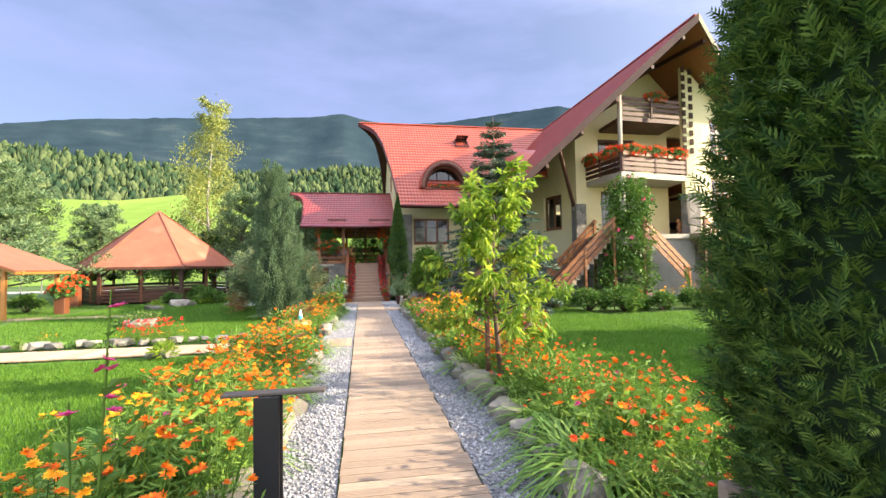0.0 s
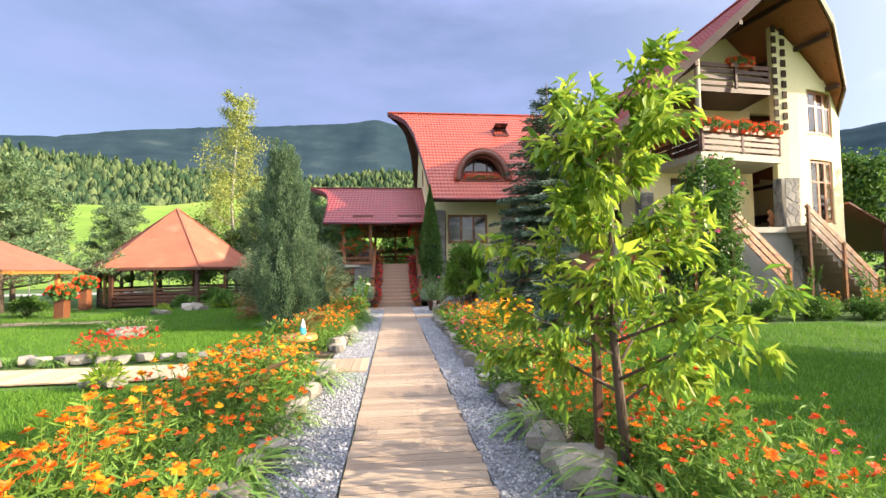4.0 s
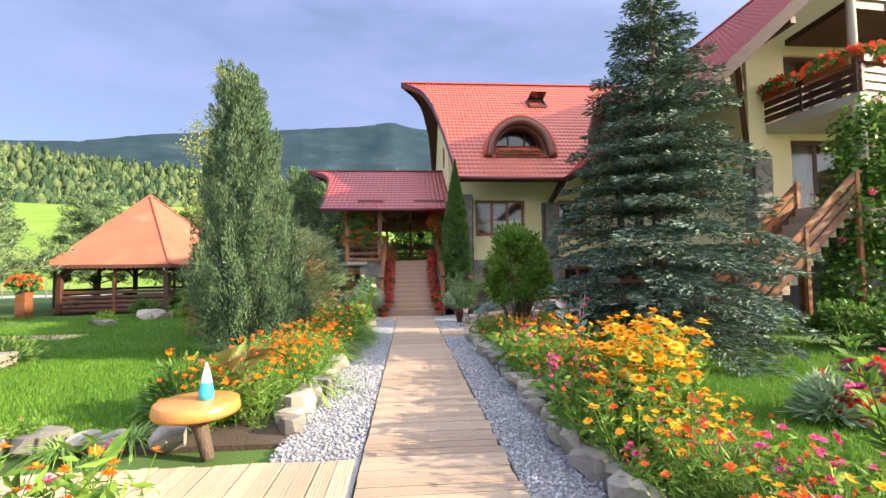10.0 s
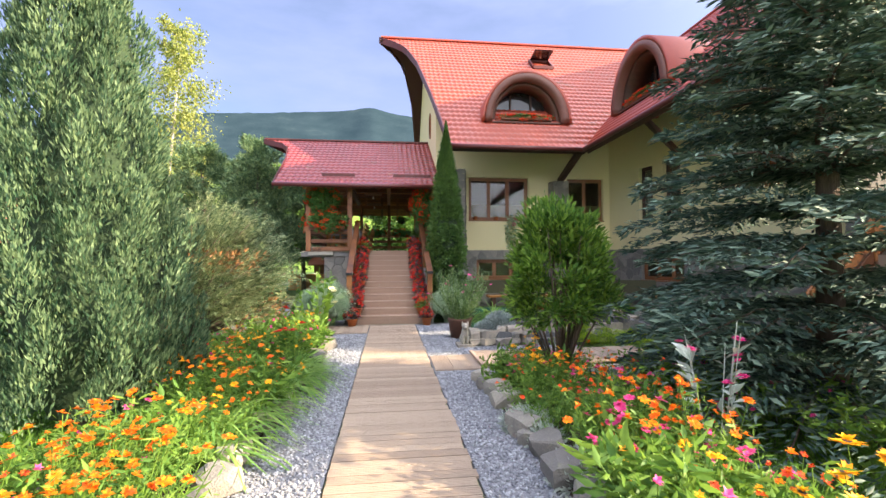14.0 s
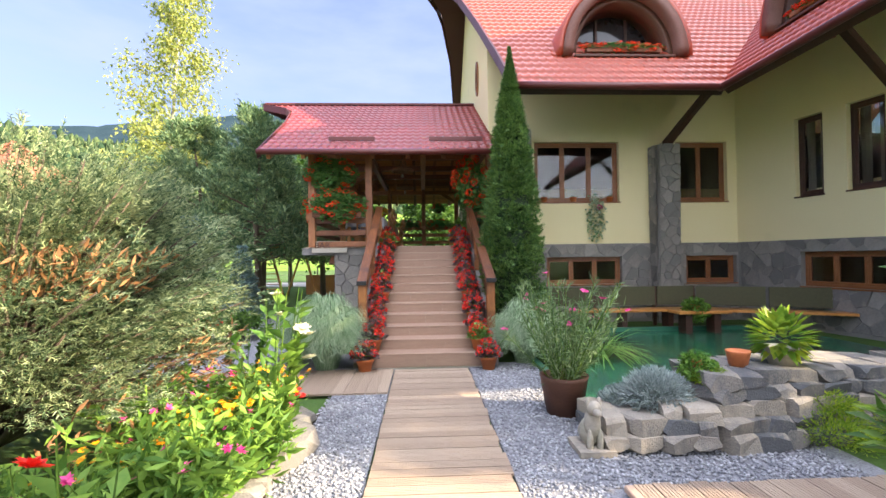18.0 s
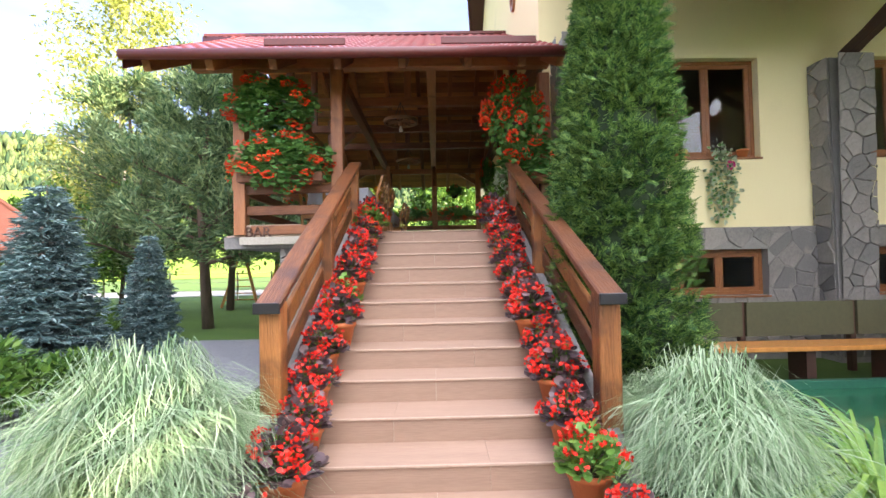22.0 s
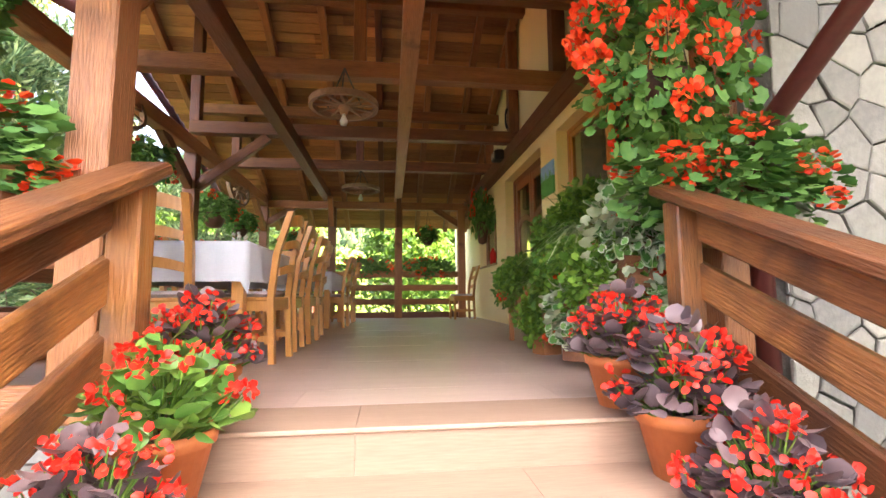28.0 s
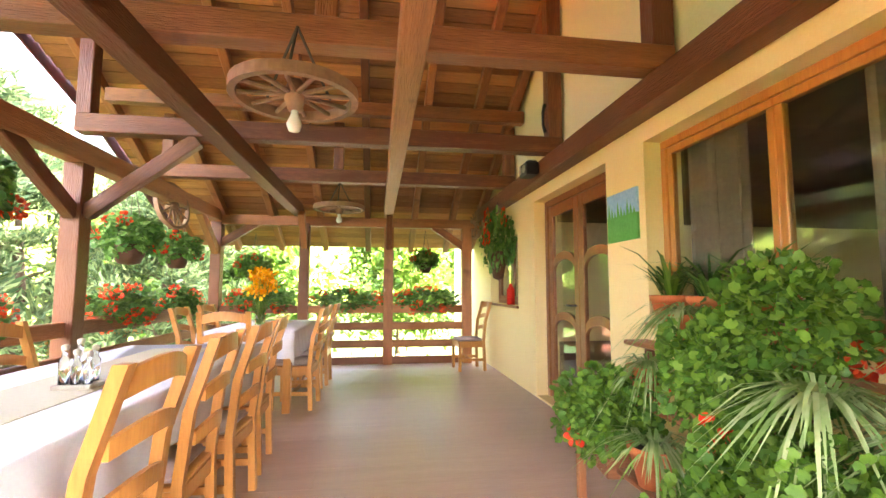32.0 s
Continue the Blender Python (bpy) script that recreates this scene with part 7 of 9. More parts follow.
tube(bm, [(X + 0.01, DM + 0.06, 3.12), (X - 0.05, DM + 0.06, 3.12), (X - 0.05, DM + 0.18, 3.12)], 0.012, 8)
part("handle", bm, M_BLACKSTEEL, door, "dark metal handle", True)
pic = thing("picture", "small painting of blue sky over green grass", "picture", (HX, 7.32, 3.86))
part("sky_field", boxes((HX - 0.018, HX - 0.001, 7.10, 7.54, 3.87, 4.06)), mat("painted_sky_blue", (0.16, 0.42, 0.75), (0.35, 0.6, 0.85), 0.6, 5, 40, 0.05), pic)
part("grass_field", boxes((HX - 0.018, HX - 0.001, 7.10, 7.54, 3.67, 3.869)), mat("painted_grass", (0.10, 0.42, 0.10), (0.05, 0.30, 0.06), 0.6, 6, 40, 0.05), pic)
bm = bmesh.new()
for k in range(9):
    y = 7.135 + 0.046 * k
    v = [bm.verts.new((HX - 0.0185, q, z)) for q, z in ((y - 0.030, 3.83), (y + 0.030, 3.83), (y + 0.006, 3.92 + 0.07 * ((k * 7) % 3) / 2))]
    bm.faces.new(v)
part("painted_tuft", bm, MATS["painted_grass"], pic)
for z, y in ((4.70, 8.78),):
    spk = thing("loudspeaker", "small black loudspeaker on the wall beam", "loudspeaker", (1.45, y, z))
    part("case", chamfer(boxes((1.36, 1.51, y - 0.12, y + 0.12, z - 0.16, z - 0.02)), 0.012), M_BLACKSTEEL, spk)
    part("bracket", boxes((1.42, 1.52, y - 0.02, y + 0.02, z - 0.03, z + 0.02)), M_BLACKSTEEL, spk)
    for q in (-0.055, 0.055):
        bm = lathe([(0.045, 0), (0.05, 0.004), (0.02, 0.01), (0.0, 0.005)], 14)
        for v in bm.verts:
            v.co = Vector((1.358 - v.co.z, y + q + v.co.x, z - 0.09 + v.co.y))
        part("cone", bm, M_CONCRETE, spk)
hook = thing("wall_handset", "black handset hooked on a roof stud", "handset", (1.5, 8.47, 5.09))
bm = bmesh.new()
tube(bm, [(1.515, 8.47, 4.94), (1.49, 8.47, 5.02), (1.49, 8.47, 5.16), (1.515, 8.47, 5.24)], [0.02, 0.014, 0.014, 0.022], 8)
part("body", bm, M_BLACKSTEEL, hook)


def wheel(radius, spokes, rim=0.035, wood=None):
    """A cart wheel lying flat about the origin: rim, hub and spokes as meshes."""
    bm = bmesh.new()
    n = 32
    rings = []
    for k in range(n):
        a = 6.28319 * k / n
        c, s = math.cos(a), math.sin(a)
        rings.append([bm.verts.new((q * c, q * s, z)) for q, z in ((radius, -0.03), (radius, 0.03), (radius - rim * 1.4, 0.03), (radius - rim * 1.4, -0.03))])
    for k in range(n):
        p, q = rings[k], rings[(k + 1) % n]
        for i in range(4):
            bm.faces.new((p[i], p[(i + 1) % 4], q[(i + 1) % 4], q[i]))
    bmesh.ops.recalc_face_normals(bm, faces=bm.faces)
    out = [("rim", mesh_of("rim", bm, wood))]
    out.append(("hub", mesh_of("hub", lathe([(0, -0.09), (0.035, -0.09), (0.055, -0.03), (0.055, 0.03), (0.035, 0.08), (0, 0.08)], 14), wood, True)))
    for k in range(spokes):
        a = 6.28319 * k / spokes
        bm = bmesh.new()
        tube(bm, [(0.05 * math.cos(a), 0.05 * math.sin(a), 0), ((radius - rim) * math.cos(a), (radius - rim) * math.sin(a), 0)], [0.014, 0.012], 6)
        out.append(("spoke", mesh_of("spoke", bm, wood)))
    return out


WHEEL_WOOD = mat("grey_brown_wheel_wood", (0.36, 0.22, 0.135), (0.20, 0.115, 0.07), 0.6, 4, 25, 0.2)
BIG = wheel(0.335, 12, 0.026, wood=WHEEL_WOOD)
M_BULB = mat("white_bulb_glass", (0.85, 0.84, 0.80), (0.80, 0.79, 0.75), 0.15, 2, 10, 0.0, translucent=0.3)
for x, y, z, hz in ((-0.666, 6.47, 4.335, 4.72), (-0.735, 10.14, 4.37, 4.72)):
    t = thing("wheel_chandelier", "old wooden cart wheel hung as a lamp", "lamp", (x, y, z), "wheel chandeliers")
    for nm, me in BIG:
        ob = new(nm, me)
        ob.parent = t
    ob = new("bulb", mesh_of("bulb", lathe([(0.0, -0.21), (0.03, -0.20), (0.042, -0.165), (0.02, -0.11), (0.018, -0.08), (0.0, -0.08)], 14), M_BULB, True))
    ob.parent = t
    for k in range(3):
        a = 2.0944 * k + 0.5
        bm = bmesh.new()
        tube(bm, [(0.2 * math.cos(a), 0.2 * math.sin(a), 0.02), (0, 0, hz - z)], 0.008, 5)
        ob = new("chain", mesh_of("chain", bm, M_ROPE))
        ob.parent = t
for (x, y, z, ry) in ((-2.86, 10.26, 4.36, 80), (1.50, 11.9, 4.49, 90), (-2.86, 6.72, 4.40, 70)):
    t = thing("decorative_wheel", "small wooden cart wheel hung as decoration", "wheel", (x, y, z), "decorative wheels")
    for nm, me in BIG:
        ob = new(nm, me)
        ob.parent = t
    t.matrix_basis = pose(x, y, z, 0, ry, -14 if x < 0 else 15) @ Matrix.Scale(0.92, 4)


# ---- tables and chairs ----
def chair_parts():
    """A ladder-back chair facing +y, its foot at the origin."""
    out = []

    def add(nm, bm, m, smooth=False):
        out.append((nm, mesh_of(nm, bm, m, smooth)))
    for sx in (-0.19, 0.19):
        bm = bmesh.new()
        prev = None
        for z, y in ((0.0, -0.20), (0.45, -0.18), (0.75, -0.21), (1.05, -0.30)):
            w = 0.021
            cur = [bm.verts.new((sx + a, y + b, z)) for a, b in ((-w, -w), (w, -w), (w, w), (-w, w))]
            if prev:
                for i in range(4):
                    bm.faces.new((prev[i], prev[(i + 1) % 4], cur[(i + 1) % 4], cur[i]))
            else:
                bm.faces.new(cur[::-1])
            prev = cur
        bm.faces.new(prev)
        add("back_post", bm, M_CHAIR)
        add("front_leg", chamfer(boxes((sx - 0.02, sx + 0.02, 0.17, 0.21, 0, 0.44)), 0.004), M_CHAIR)
        add("side_rail", boxes((sx - 0.012, sx + 0.012, -0.17, 0.18, 0.36, 0.43)), M_CHAIR)
        add("stretcher", boxes((sx - 0.01, sx + 0.01, -0.17, 0.18, 0.15, 0.19)), M_CHAIR)
    for y in (-0.18, 0.19):
        add("cross_rail", boxes((-0.17, 0.17, y - 0.012, y + 0.012, 0.36, 0.43)), M_CHAIR)
    add("stretcher", boxes((-0.19, 0.19, -0.01, 0.01, 0.15, 0.185)), M_CHAIR)
    for z, h in ((0.60, 0.055), (0.78, 0.055), (0.945, 0.075)):
        bm = bmesh.new()
        n = 8
        prev = None
        for k in range(n + 1):
            f = k / n
            x = -0.17 + 0.34 * f
            bow = 0.035 * math.sin(math.pi * f)
            y = -0.195 - (z - 0.45) * 0.17 - bow
            rise = 0.035 * math.sin(math.pi * f)
            cur = [bm.verts.new((x, y + d, q)) for d, q in ((-0.009, z + rise * 0.8), (0.009, z + rise * 0.8), (0.009, z + h + rise), (-0.009, z + h + rise))]
            if prev:
                for i in range(4):
                    bm.faces.new((prev[i], prev[(i + 1) % 4], cur[(i + 1) % 4], cur[i]))
            else:
                bm.faces.new(cur[::-1])
            prev = cur
        bm.faces.new(prev)
        bmesh.ops.recalc_face_normals(bm, faces=bm.faces)
        add("back_slat", bm, M_CHAIR)
    add("seat", chamfer(boxes((-0.21, 0.21, -0.19, 0.22, 0.43, 0.455)), 0.006), M_CHAIR)
    bm = boxes((-0.19, 0.19, -0.16, 0.20, 0.455, 0.495))
    bmesh.ops.bevel(bm, geom=list(bm.edges), offset=0.015, segments=2, affect="EDGES")
    add("cushion", bm, M_SEATPAD, True)
    return out


CHAIR = chair_parts()
chair = thing("dining_chair", "orange-varnished wooden ladder-back dining chair with seat pad", "chair", (0, 0, 0), "chairs round the terrace tables")
for nm, me in CHAIR:
    ob = new(nm, me)
    ob.parent = chair
CH = Matrix.Diagonal((1.08, 1.05, 1.03, 1))
chair.matrix_basis = Matrix.Translation((-1.22, 5.68, Z1)) @ Matrix.Rotation(1.50, 4, "Z") @ CH
# aisle side (they face the tables, to -x), then the railing side, then the table's end
for x, y, a in ((-1.23, 6.36, 1.60), (-1.21, 7.02, 1.54), (-1.24, 7.66, 1.62), (-1.10, 9.35, 1.5), (-1.12, 9.98, 1.62), (-1.08, 10.6, 1.55), (-2.16, 5.8, -1.55), (-2.16, 6.5, -1.6), (-2.16, 7.15, -1.5), (-2.1, 9.5, -1.57), (-2.1, 10.3, -1.62), (-1.62, 5.20, 0.03), (1.26, 11.35, 1.66), (-1.62, 8.72, 0.1)):
    copy_thing(chair, Matrix.Translation((x, y, Z1)) @ Matrix.Rotation(a, 4, "Z"))


def dining_table(x0, x1, y0, y1, h, label):
    t = thing("dining_table", label, "table", ((x0 + x1) / 2, (y0 + y1) / 2, Z1), "terrace tables")
    part("tabletop", chamfer(boxes((x0, x1, y0, y1, Z1 + h - 0.04, Z1 + h)), 0.006), M_CHAIR, t)
    for x in (x0 + 0.06, x1 - 0.06):
        for y in (y0 + 0.06, y1 - 0.06):
            part("leg", chamfer(boxes((x - 0.04, x + 0.04, y - 0.04, y + 0.04, Z1, Z1 + h - 0.04)), 0.005), M_CHAIR, t)
    for y in (y0 + 0.07, y1 - 0.07):
        part("apron", boxes((x0 + 0.1, x1 - 0.1, y - 0.012, y + 0.012, Z1 + h - 0.14, Z1 + h - 0.04)), M_CHAIR, t)
    # cloth: a top sheet with hanging folds at its edge
    bm = bmesh.new()
    m = 0.012
    per = []
    nx, ny = 26, 44
    for k in range(nx):
        per.append((x0 - m + (x1 - x0 + 2 * m) * k / nx, y0 - m, 0, -1))
    for k in range(ny):
        per.append((x1 + m, y0 - m + (y1 - y0 + 2 * m) * k / ny, 1, 0))
    for k in range(nx):
        per.append((x1 + m - (x1 - x0 + 2 * m) * k / nx, y1 + m, 0, 1))
    for k in range(ny):
        per.append((x0 - m, y1 + m - (y1 - y0 + 2 * m) * k / ny, -1, 0))
    n = len(per)
    rows = []
    for depth, flare in ((0.0, 0.0), (0.02, 0.012), (0.14, 0.03), (0.27, 0.05)):
        row = []
        for i, (x, y, a, b) in enumerate(per):
            fold = (0.5 + 0.5 * math.sin(i * 1.13 + 0.6 * math.sin(i * 0.37))) * flare
            corner = 0.06 if (i % (nx + ny) in (0, nx)) else 0.0
            row.append(bm.verts.new((x + a * fold, y + b * fold, Z1 + h + 0.006 - depth * (1 + (corner * 5 if depth > 0.1 else 0)))))
        rows.append(row)
    bm.faces.new(rows[0])
    for p, q in zip(rows, rows[1:]):
        for i in range(n):
            bm.faces.new((p[i], p[(i + 1) % n], q[(i + 1) % n], q[i]))
    bmesh.ops.recalc_face_normals(bm, faces=bm.faces)
    c = tagged(part("tablecloth", bm, M_CLOTH, None, "", True), "white tablecloth hanging in folds over the table", "tablecloth", "tablecloths")
    r = part("table_runner", boxes((x0 + 0.28, x1 - 0.28, y0 + 0.25, y1 - 0.25, Z1 + h + 0.007, Z1 + h + 0.010)), M_RUNNER)
    tagged(r, "cream table runner along the tablecloth", "table runner", "table runners")
    return t


dining_table(-2.14, -1.16, 5.26, 8.0, 0.835, "long dining table under a white cloth")
dining_table(-2.02, -1.08, 9.0, 10.85, 0.835, "farther dining table under a white cloth")
TZ = Z1 + 0.847
caddy = thing("condiment_caddy", "metal condiment caddy with glass shakers", "caddy", (-1.55, 6.35, TZ))
part("rack", chamfer(boxes((-1.63, -1.47, 6.28, 6.42, TZ, TZ + 0.02)), 0.004), M_CONCRETE, caddy)
for dx, dy, h in ((-0.05, -0.035, 0.15), (0.0, -0.035, 0.13), (0.05, -0.035, 0.12), (-0.03, 0.04, 0.17), (0.035, 0.04, 0.14)):
    bt = part("shaker", lathe([(0, 0), (0.02, 0), (0.022, h * 0.7), (0.012, h * 0.8), (0.012, h)], 12, (-1.55 + dx, 6.35 + dy, TZ + 0.02)), M_GLASS, caddy, "", True)
    part("lid", lathe([(0.014, h), (0.016, h + 0.02), (0, h + 0.028)], 12, (-1.55 + dx, 6.35 + dy, TZ + 0.02)), M_CONCRETE, bt, "grey metal lid", True)
vase = thing("flower_vase", "glass vase of yellow wild flowers on the table", "vase", (-1.48, 9.25, TZ))
part("vase", lathe([(0, 0), (0.05, 0), (0.055, 0.12), (0.035, 0.2), (0.045, 0.24)], 16, (-1.48, 9.25, TZ)), M_GLASS, vase, "", True)
r = np.random.default_rng(77)
a = r.random(60) * 6.28
tips = np.array([-1.48, 9.25, TZ + 0.22]) + np.stack((np.cos(a) * 0.16 * r.random(60), np.sin(a) * 0.16 * r.random(60), 0.15 + 0.28 * r.random(60)), 1)
part("stem_mass", raw_mesh("stems", *stick_arrays(np.tile(np.array([[-1.48, 9.25, TZ + 0.05]]), (60, 1)), tips, 0.003), M_HERB), M_HERB, vase)
part("blossom_mass", raw_mesh("blossoms", *clusters(tips, r, 7, 0.03, 0.02), M_YELLOW), M_YELLOW, vase)
basket = geranium("wall_basket", "dark-leaved trailing plant hung on the wall", (1.5, 10.35, 3.98), G_BASKET, hang=0.3, scale=(0.75, 0.9, 1.9))
ext = thing("fire_extinguisher", "red fire extinguisher on the window sill", "fire extinguisher", (1.74, 10.55, 3.06))
part("body", lathe([(0, 0), (0.06, 0), (0.06, 0.22), (0.03, 0.27), (0.02, 0.31), (0, 0.31)], 14, (1.74, 10.55, 3.06)), M_RED, ext, "", True)


# wooden letters on a pale ledge at the terrace corner
text = bpy.data.curves.new("letters", "FONT")
text.body, text.size, text.extrude = "BAR", 0.205, 0.012
holder = new("letter_text", text)
bpy.context.view_layer.update()
letters = bpy.data.meshes.new_from_object(holder.evaluated_get(bpy.context.evaluated_depsgraph_get()))
bpy.data.objects.remove(holder)
letters.materials.clear()
letters.materials.append(M_DARKWOOD)
bar_sign = thing("bar_sign", "dark wooden letters on a pale ledge below the railing", "sign", (-2.4, 4.12, 1.87))
part("ledge", chamfer(boxes((-2.80, -1.95, 4.07, 4.155, 1.86, 1.972)), 0.006), M_CONCRETE, bar_sign)
part("back_board", chamfer(boxes((-2.78, -1.95, 4.125, 4.150, 1.974, 2.15)), 0.005), M_DECK, bar_sign)
ob = new("lettering", letters)
ob.matrix_world = Matrix.Translation((-2.74, 4.11, 1.976)) @ Matrix.Rotation(math.pi / 2, 4, "X")
under(ob, bar_sign)

# ---- garden: gazebo, shed, play frame, fence ----
GC, GR = Vector((-12.9, 7.6, 0)), 4.5
gazebo = thing("gazebo", "wooden garden gazebo with a pointed reddish shingle roof", "gazebo", (GC.x, GC.y, 0))
GN, GT = 6, math.radians(8)


def gpt(k, r, z):
    a = GT + 6.28319 * k / GN
    return Vector((GC.x + r * math.cos(a), GC.y + r * math.sin(a), z))


for k in range(GN):
    bm = bmesh.new()
    rows = []
    m = 16
    for j in range(m + 1):
        f = j / m
        z = 1.98 + 3.5 * f
        rr_ = GR * (1 - f) + 0.02
        lift = 0.018 if j < m else 0
        rows.append([bm.verts.new(gpt(k, rr_, z + lift)), bm.verts.new(gpt(k + 0.5, rr_ * math.cos(math.pi / GN), z + lift)), bm.verts.new(gpt(k + 1, rr_, z + lift))])
        rows.append([bm.verts.new(v.co - Vector((0, 0, lift))) for v in rows[-1]])
    for p, q in zip(rows, rows[1:]):
        for i in range(2):
            bm.faces.new((p[i], p[i + 1], q[i + 1], q[i]))
    part("roof_panel", bm, M_GAZROOF, gazebo)
    beam("hip_cap", gpt(k, GR, 2.02), gpt(k, 0.03, 5.52), 0.14, 0.05, M_GAZROOF, gazebo)
    # scalloped fascia
    bm = bmesh.new()
    n = 26
    p, q = gpt(k, GR, 0), gpt(k + 1, GR, 0)
    inward = (GC - (p + q) / 2).normalized() * 0.02
    prev = None
    for i in range(2 * n + 1):
        a = p.lerp(q, i / (2 * n))
        low = 1.81 if i % 2 else 1.88
        cur = [bm.verts.new((v.x, v.y, z)) for v, z in ((a, 2.0), (a, low), (a + inward, low), (a + inward, 2.0))]
        if prev:
            for j in range(4):
                bm.faces.new((prev[j], prev[(j + 1) % 4], cur[(j + 1) % 4], cur[j]))
        prev = cur
    part("fascia", bm, M_DARKWOOD, gazebo)
    beam("plate", gpt(k, GR - 0.5, 1.98), gpt(k + 1, GR - 0.5, 1.98), 0.14, 0.14, M_DARKWOOD, gazebo)
    beam("post", gpt(k, GR - 0.55, -0.05), gpt(k, GR - 0.55, 1.98), 0.18, 0.18, M_DARKWOOD, gazebo, up=(0, 1, 0))
    beam("post", gpt(k + 0.5, (GR - 0.55) * math.cos(math.pi / GN), -0.05), gpt(k + 0.5, (GR - 0.55) * math.cos(math.pi / GN), 1.98), 0.12, 0.12, M_BEAM, gazebo, up=(0, 1, 0))
    for fa, fb in ((0, 0.16), (1, 0.84)):
        beam("brace", gpt(k, GR - 0.55, 1.45).lerp(gpt(k + 1, GR - 0.55, 1.45), fa), gpt(k, GR - 0.55, 1.95).lerp(gpt(k + 1, GR - 0.55, 1.95), fb), 0.09, 0.09, M_DARKWOOD, gazebo)
    for z in (0.12, 0.30, 0.48, 0.66, 0.86):      # the entrance is the further half of one side
        beam("rail_board", gpt(k, GR - 0.55, z), gpt(k, GR - 0.55, z).lerp(gpt(k + 1, GR - 0.55, z), 0.5 if k == 5 else 1.0), 0.05, 0.13, M_DARKWOOD, gazebo)
    if k != 5:
        beam("bench_seat", gpt(k + 0.08, GR - 0.95, 0.45), gpt(k + 0.92, GR - 0.95, 0.45), 0.38, 0.05, M_DARKWOOD, gazebo)
        beam("bench_front", gpt(k + 0.08, GR - 1.12, 0.24), gpt(k + 0.92, GR - 1.12, 0.24), 0.04, 0.36, M_DARKWOOD, gazebo)
bm = bmesh.new()
bm.faces.new([bm.verts.new(gpt(k, GR - 0.3, 0.03)) for k in range(GN)])
part("floor", bm, M_DARKWOOD, gazebo)
gt = thing("gazebo_table", "dark wooden table inside the gazebo", "table", (GC.x, GC.y, 0))
part("tabletop", boxes((GC.x - 1.2, GC.x + 1.2, GC.y - 0.5, GC.y + 0.5, 0.72, 0.77)), M_DARKWOOD, gt)
for x in (-1, 1):
    part("trestle", boxes((GC.x + x - 0.06, GC.x + x + 0.06, GC.y - 0.35, GC.y + 0.35, 0.03, 0.72)), M_DARKWOOD, gt)
for k, z in ((0.5, 1.45), (3.5, 1.45), (4.5, 1.45), (2.6, 1.4)):
    q = gpt(k, (GR - 0.75) * math.cos(math.pi / GN), z)
    geranium("gazebo_basket", "hanging basket under the gazebo eaves", tuple(q), G_BASKET, "gazebo baskets", scale=(0.9, 0.9, 0.8), hang=0.5)
for k, (x, y) in enumerate(((-15.0, 3.0), (-13.2, -1.2))):
    geranium("geranium_pot", "tall pot of orange geraniums on the lawn", (x, y, 1.2 if k == 0 else 0.9), G_BASKET, "lawn geraniums", scale=(1.5, 1.5, 1.2), box_=(0.25, 0.25, 1.0 if k == 0 else 0.7, -0.15))
    geranium("geranium_mass", "orange flowering mass over the pot", (x, y, 1.35 if k == 0 else 1.05), G_DENSE, "lawn geraniums", scale=(0.6, 1.6, 0.9), box_=(0.08, 0.08, 1.1 if k == 0 else 0.8, -0.2))

shed = thing("garden_shed", "orange-varnished wooden garden shelter with a low roof", "shed", (-15.5, -2.2, 0))
slab("roof_slope", [(-13.0, -4.2, 1.80), (-13.0, -0.6, 1.80), (-16.0, -0.6, 3.0), (-16.0, -4.2, 3.0)], (0.4, 0, 1), 0.10, M_CHAIR, shed)
slab("roof_tiles", [(-12.96, -4.3, 1.86), (-12.96, -0.5, 1.86), (-16.0, -0.5, 3.08), (-16.0, -4.3, 3.08)], (0.4, 0, 1), 0.05, M_GAZROOF, shed)
for y in (-3.9, -0.9):
    beam("post", (-13.6, y, 0), (-13.6, y, 1.95), 0.14, 0.14, M_CHAIR, shed, up=(0, 1, 0))
    beam("rafter_end", (-12.95, y, 1.74), (-16, y, 2.95), 0.1, 0.14, M_CHAIR, shed)
    beam("post", (-16, y, 0), (-16, y, 2.9), 0.14, 0.14, M_CHAIR, shed, up=(0, 1, 0))

play = thing("playground_tower", "orange wooden climbing tower with rope net", "playground", (-6.6, 15.5, 0), "")
for x in (-7.6, -6.0):
    for s in (-1, 1):
        beam("leg", (x + s * 0.7, 15.2, -0.05), (x, 15.5, 2.3), 0.09, 0.09, M_CHAIR, play)
for k in range(8):
    beam("rung", (-7.6 - 0.6 + 0.07 * k, 15.2 + 0.03 * k, 0.25 + 0.25 * k), (-7.6 + 0.6 - 0.07 * k, 15.2 + 0.03 * k, 0.25 + 0.25 * k), 0.04, 0.04, M_CHAIR, play)
beam("top_bar", (-7.8, 15.5, 2.3), (-5.6, 15.5, 2.3), 0.1, 0.1, M_CHAIR, play)
part("low_wall", boxes((-5.9, -3.6, 15.6, 15.75, -0.05, 0.9)), M_CHAIR, play, "orange board wall")
hut = thing("garden_hut", "small wooden hut with a brown tiled roof", "hut", (-3.6, 17.2, 0))
part("walls", boxes((-4.6, -2.6, 16.6, 18.2, -0.05, 1.5)), M_BEAM, hut)
slab("roof_slope", [(-4.9, 16.2, 1.45), (-2.3, 16.2, 1.45), (-2.3, 17.4, 2.2), (-4.9, 17.4, 2.2)], (0, -0.5, 1), 0.07, M_GAZROOF, hut)
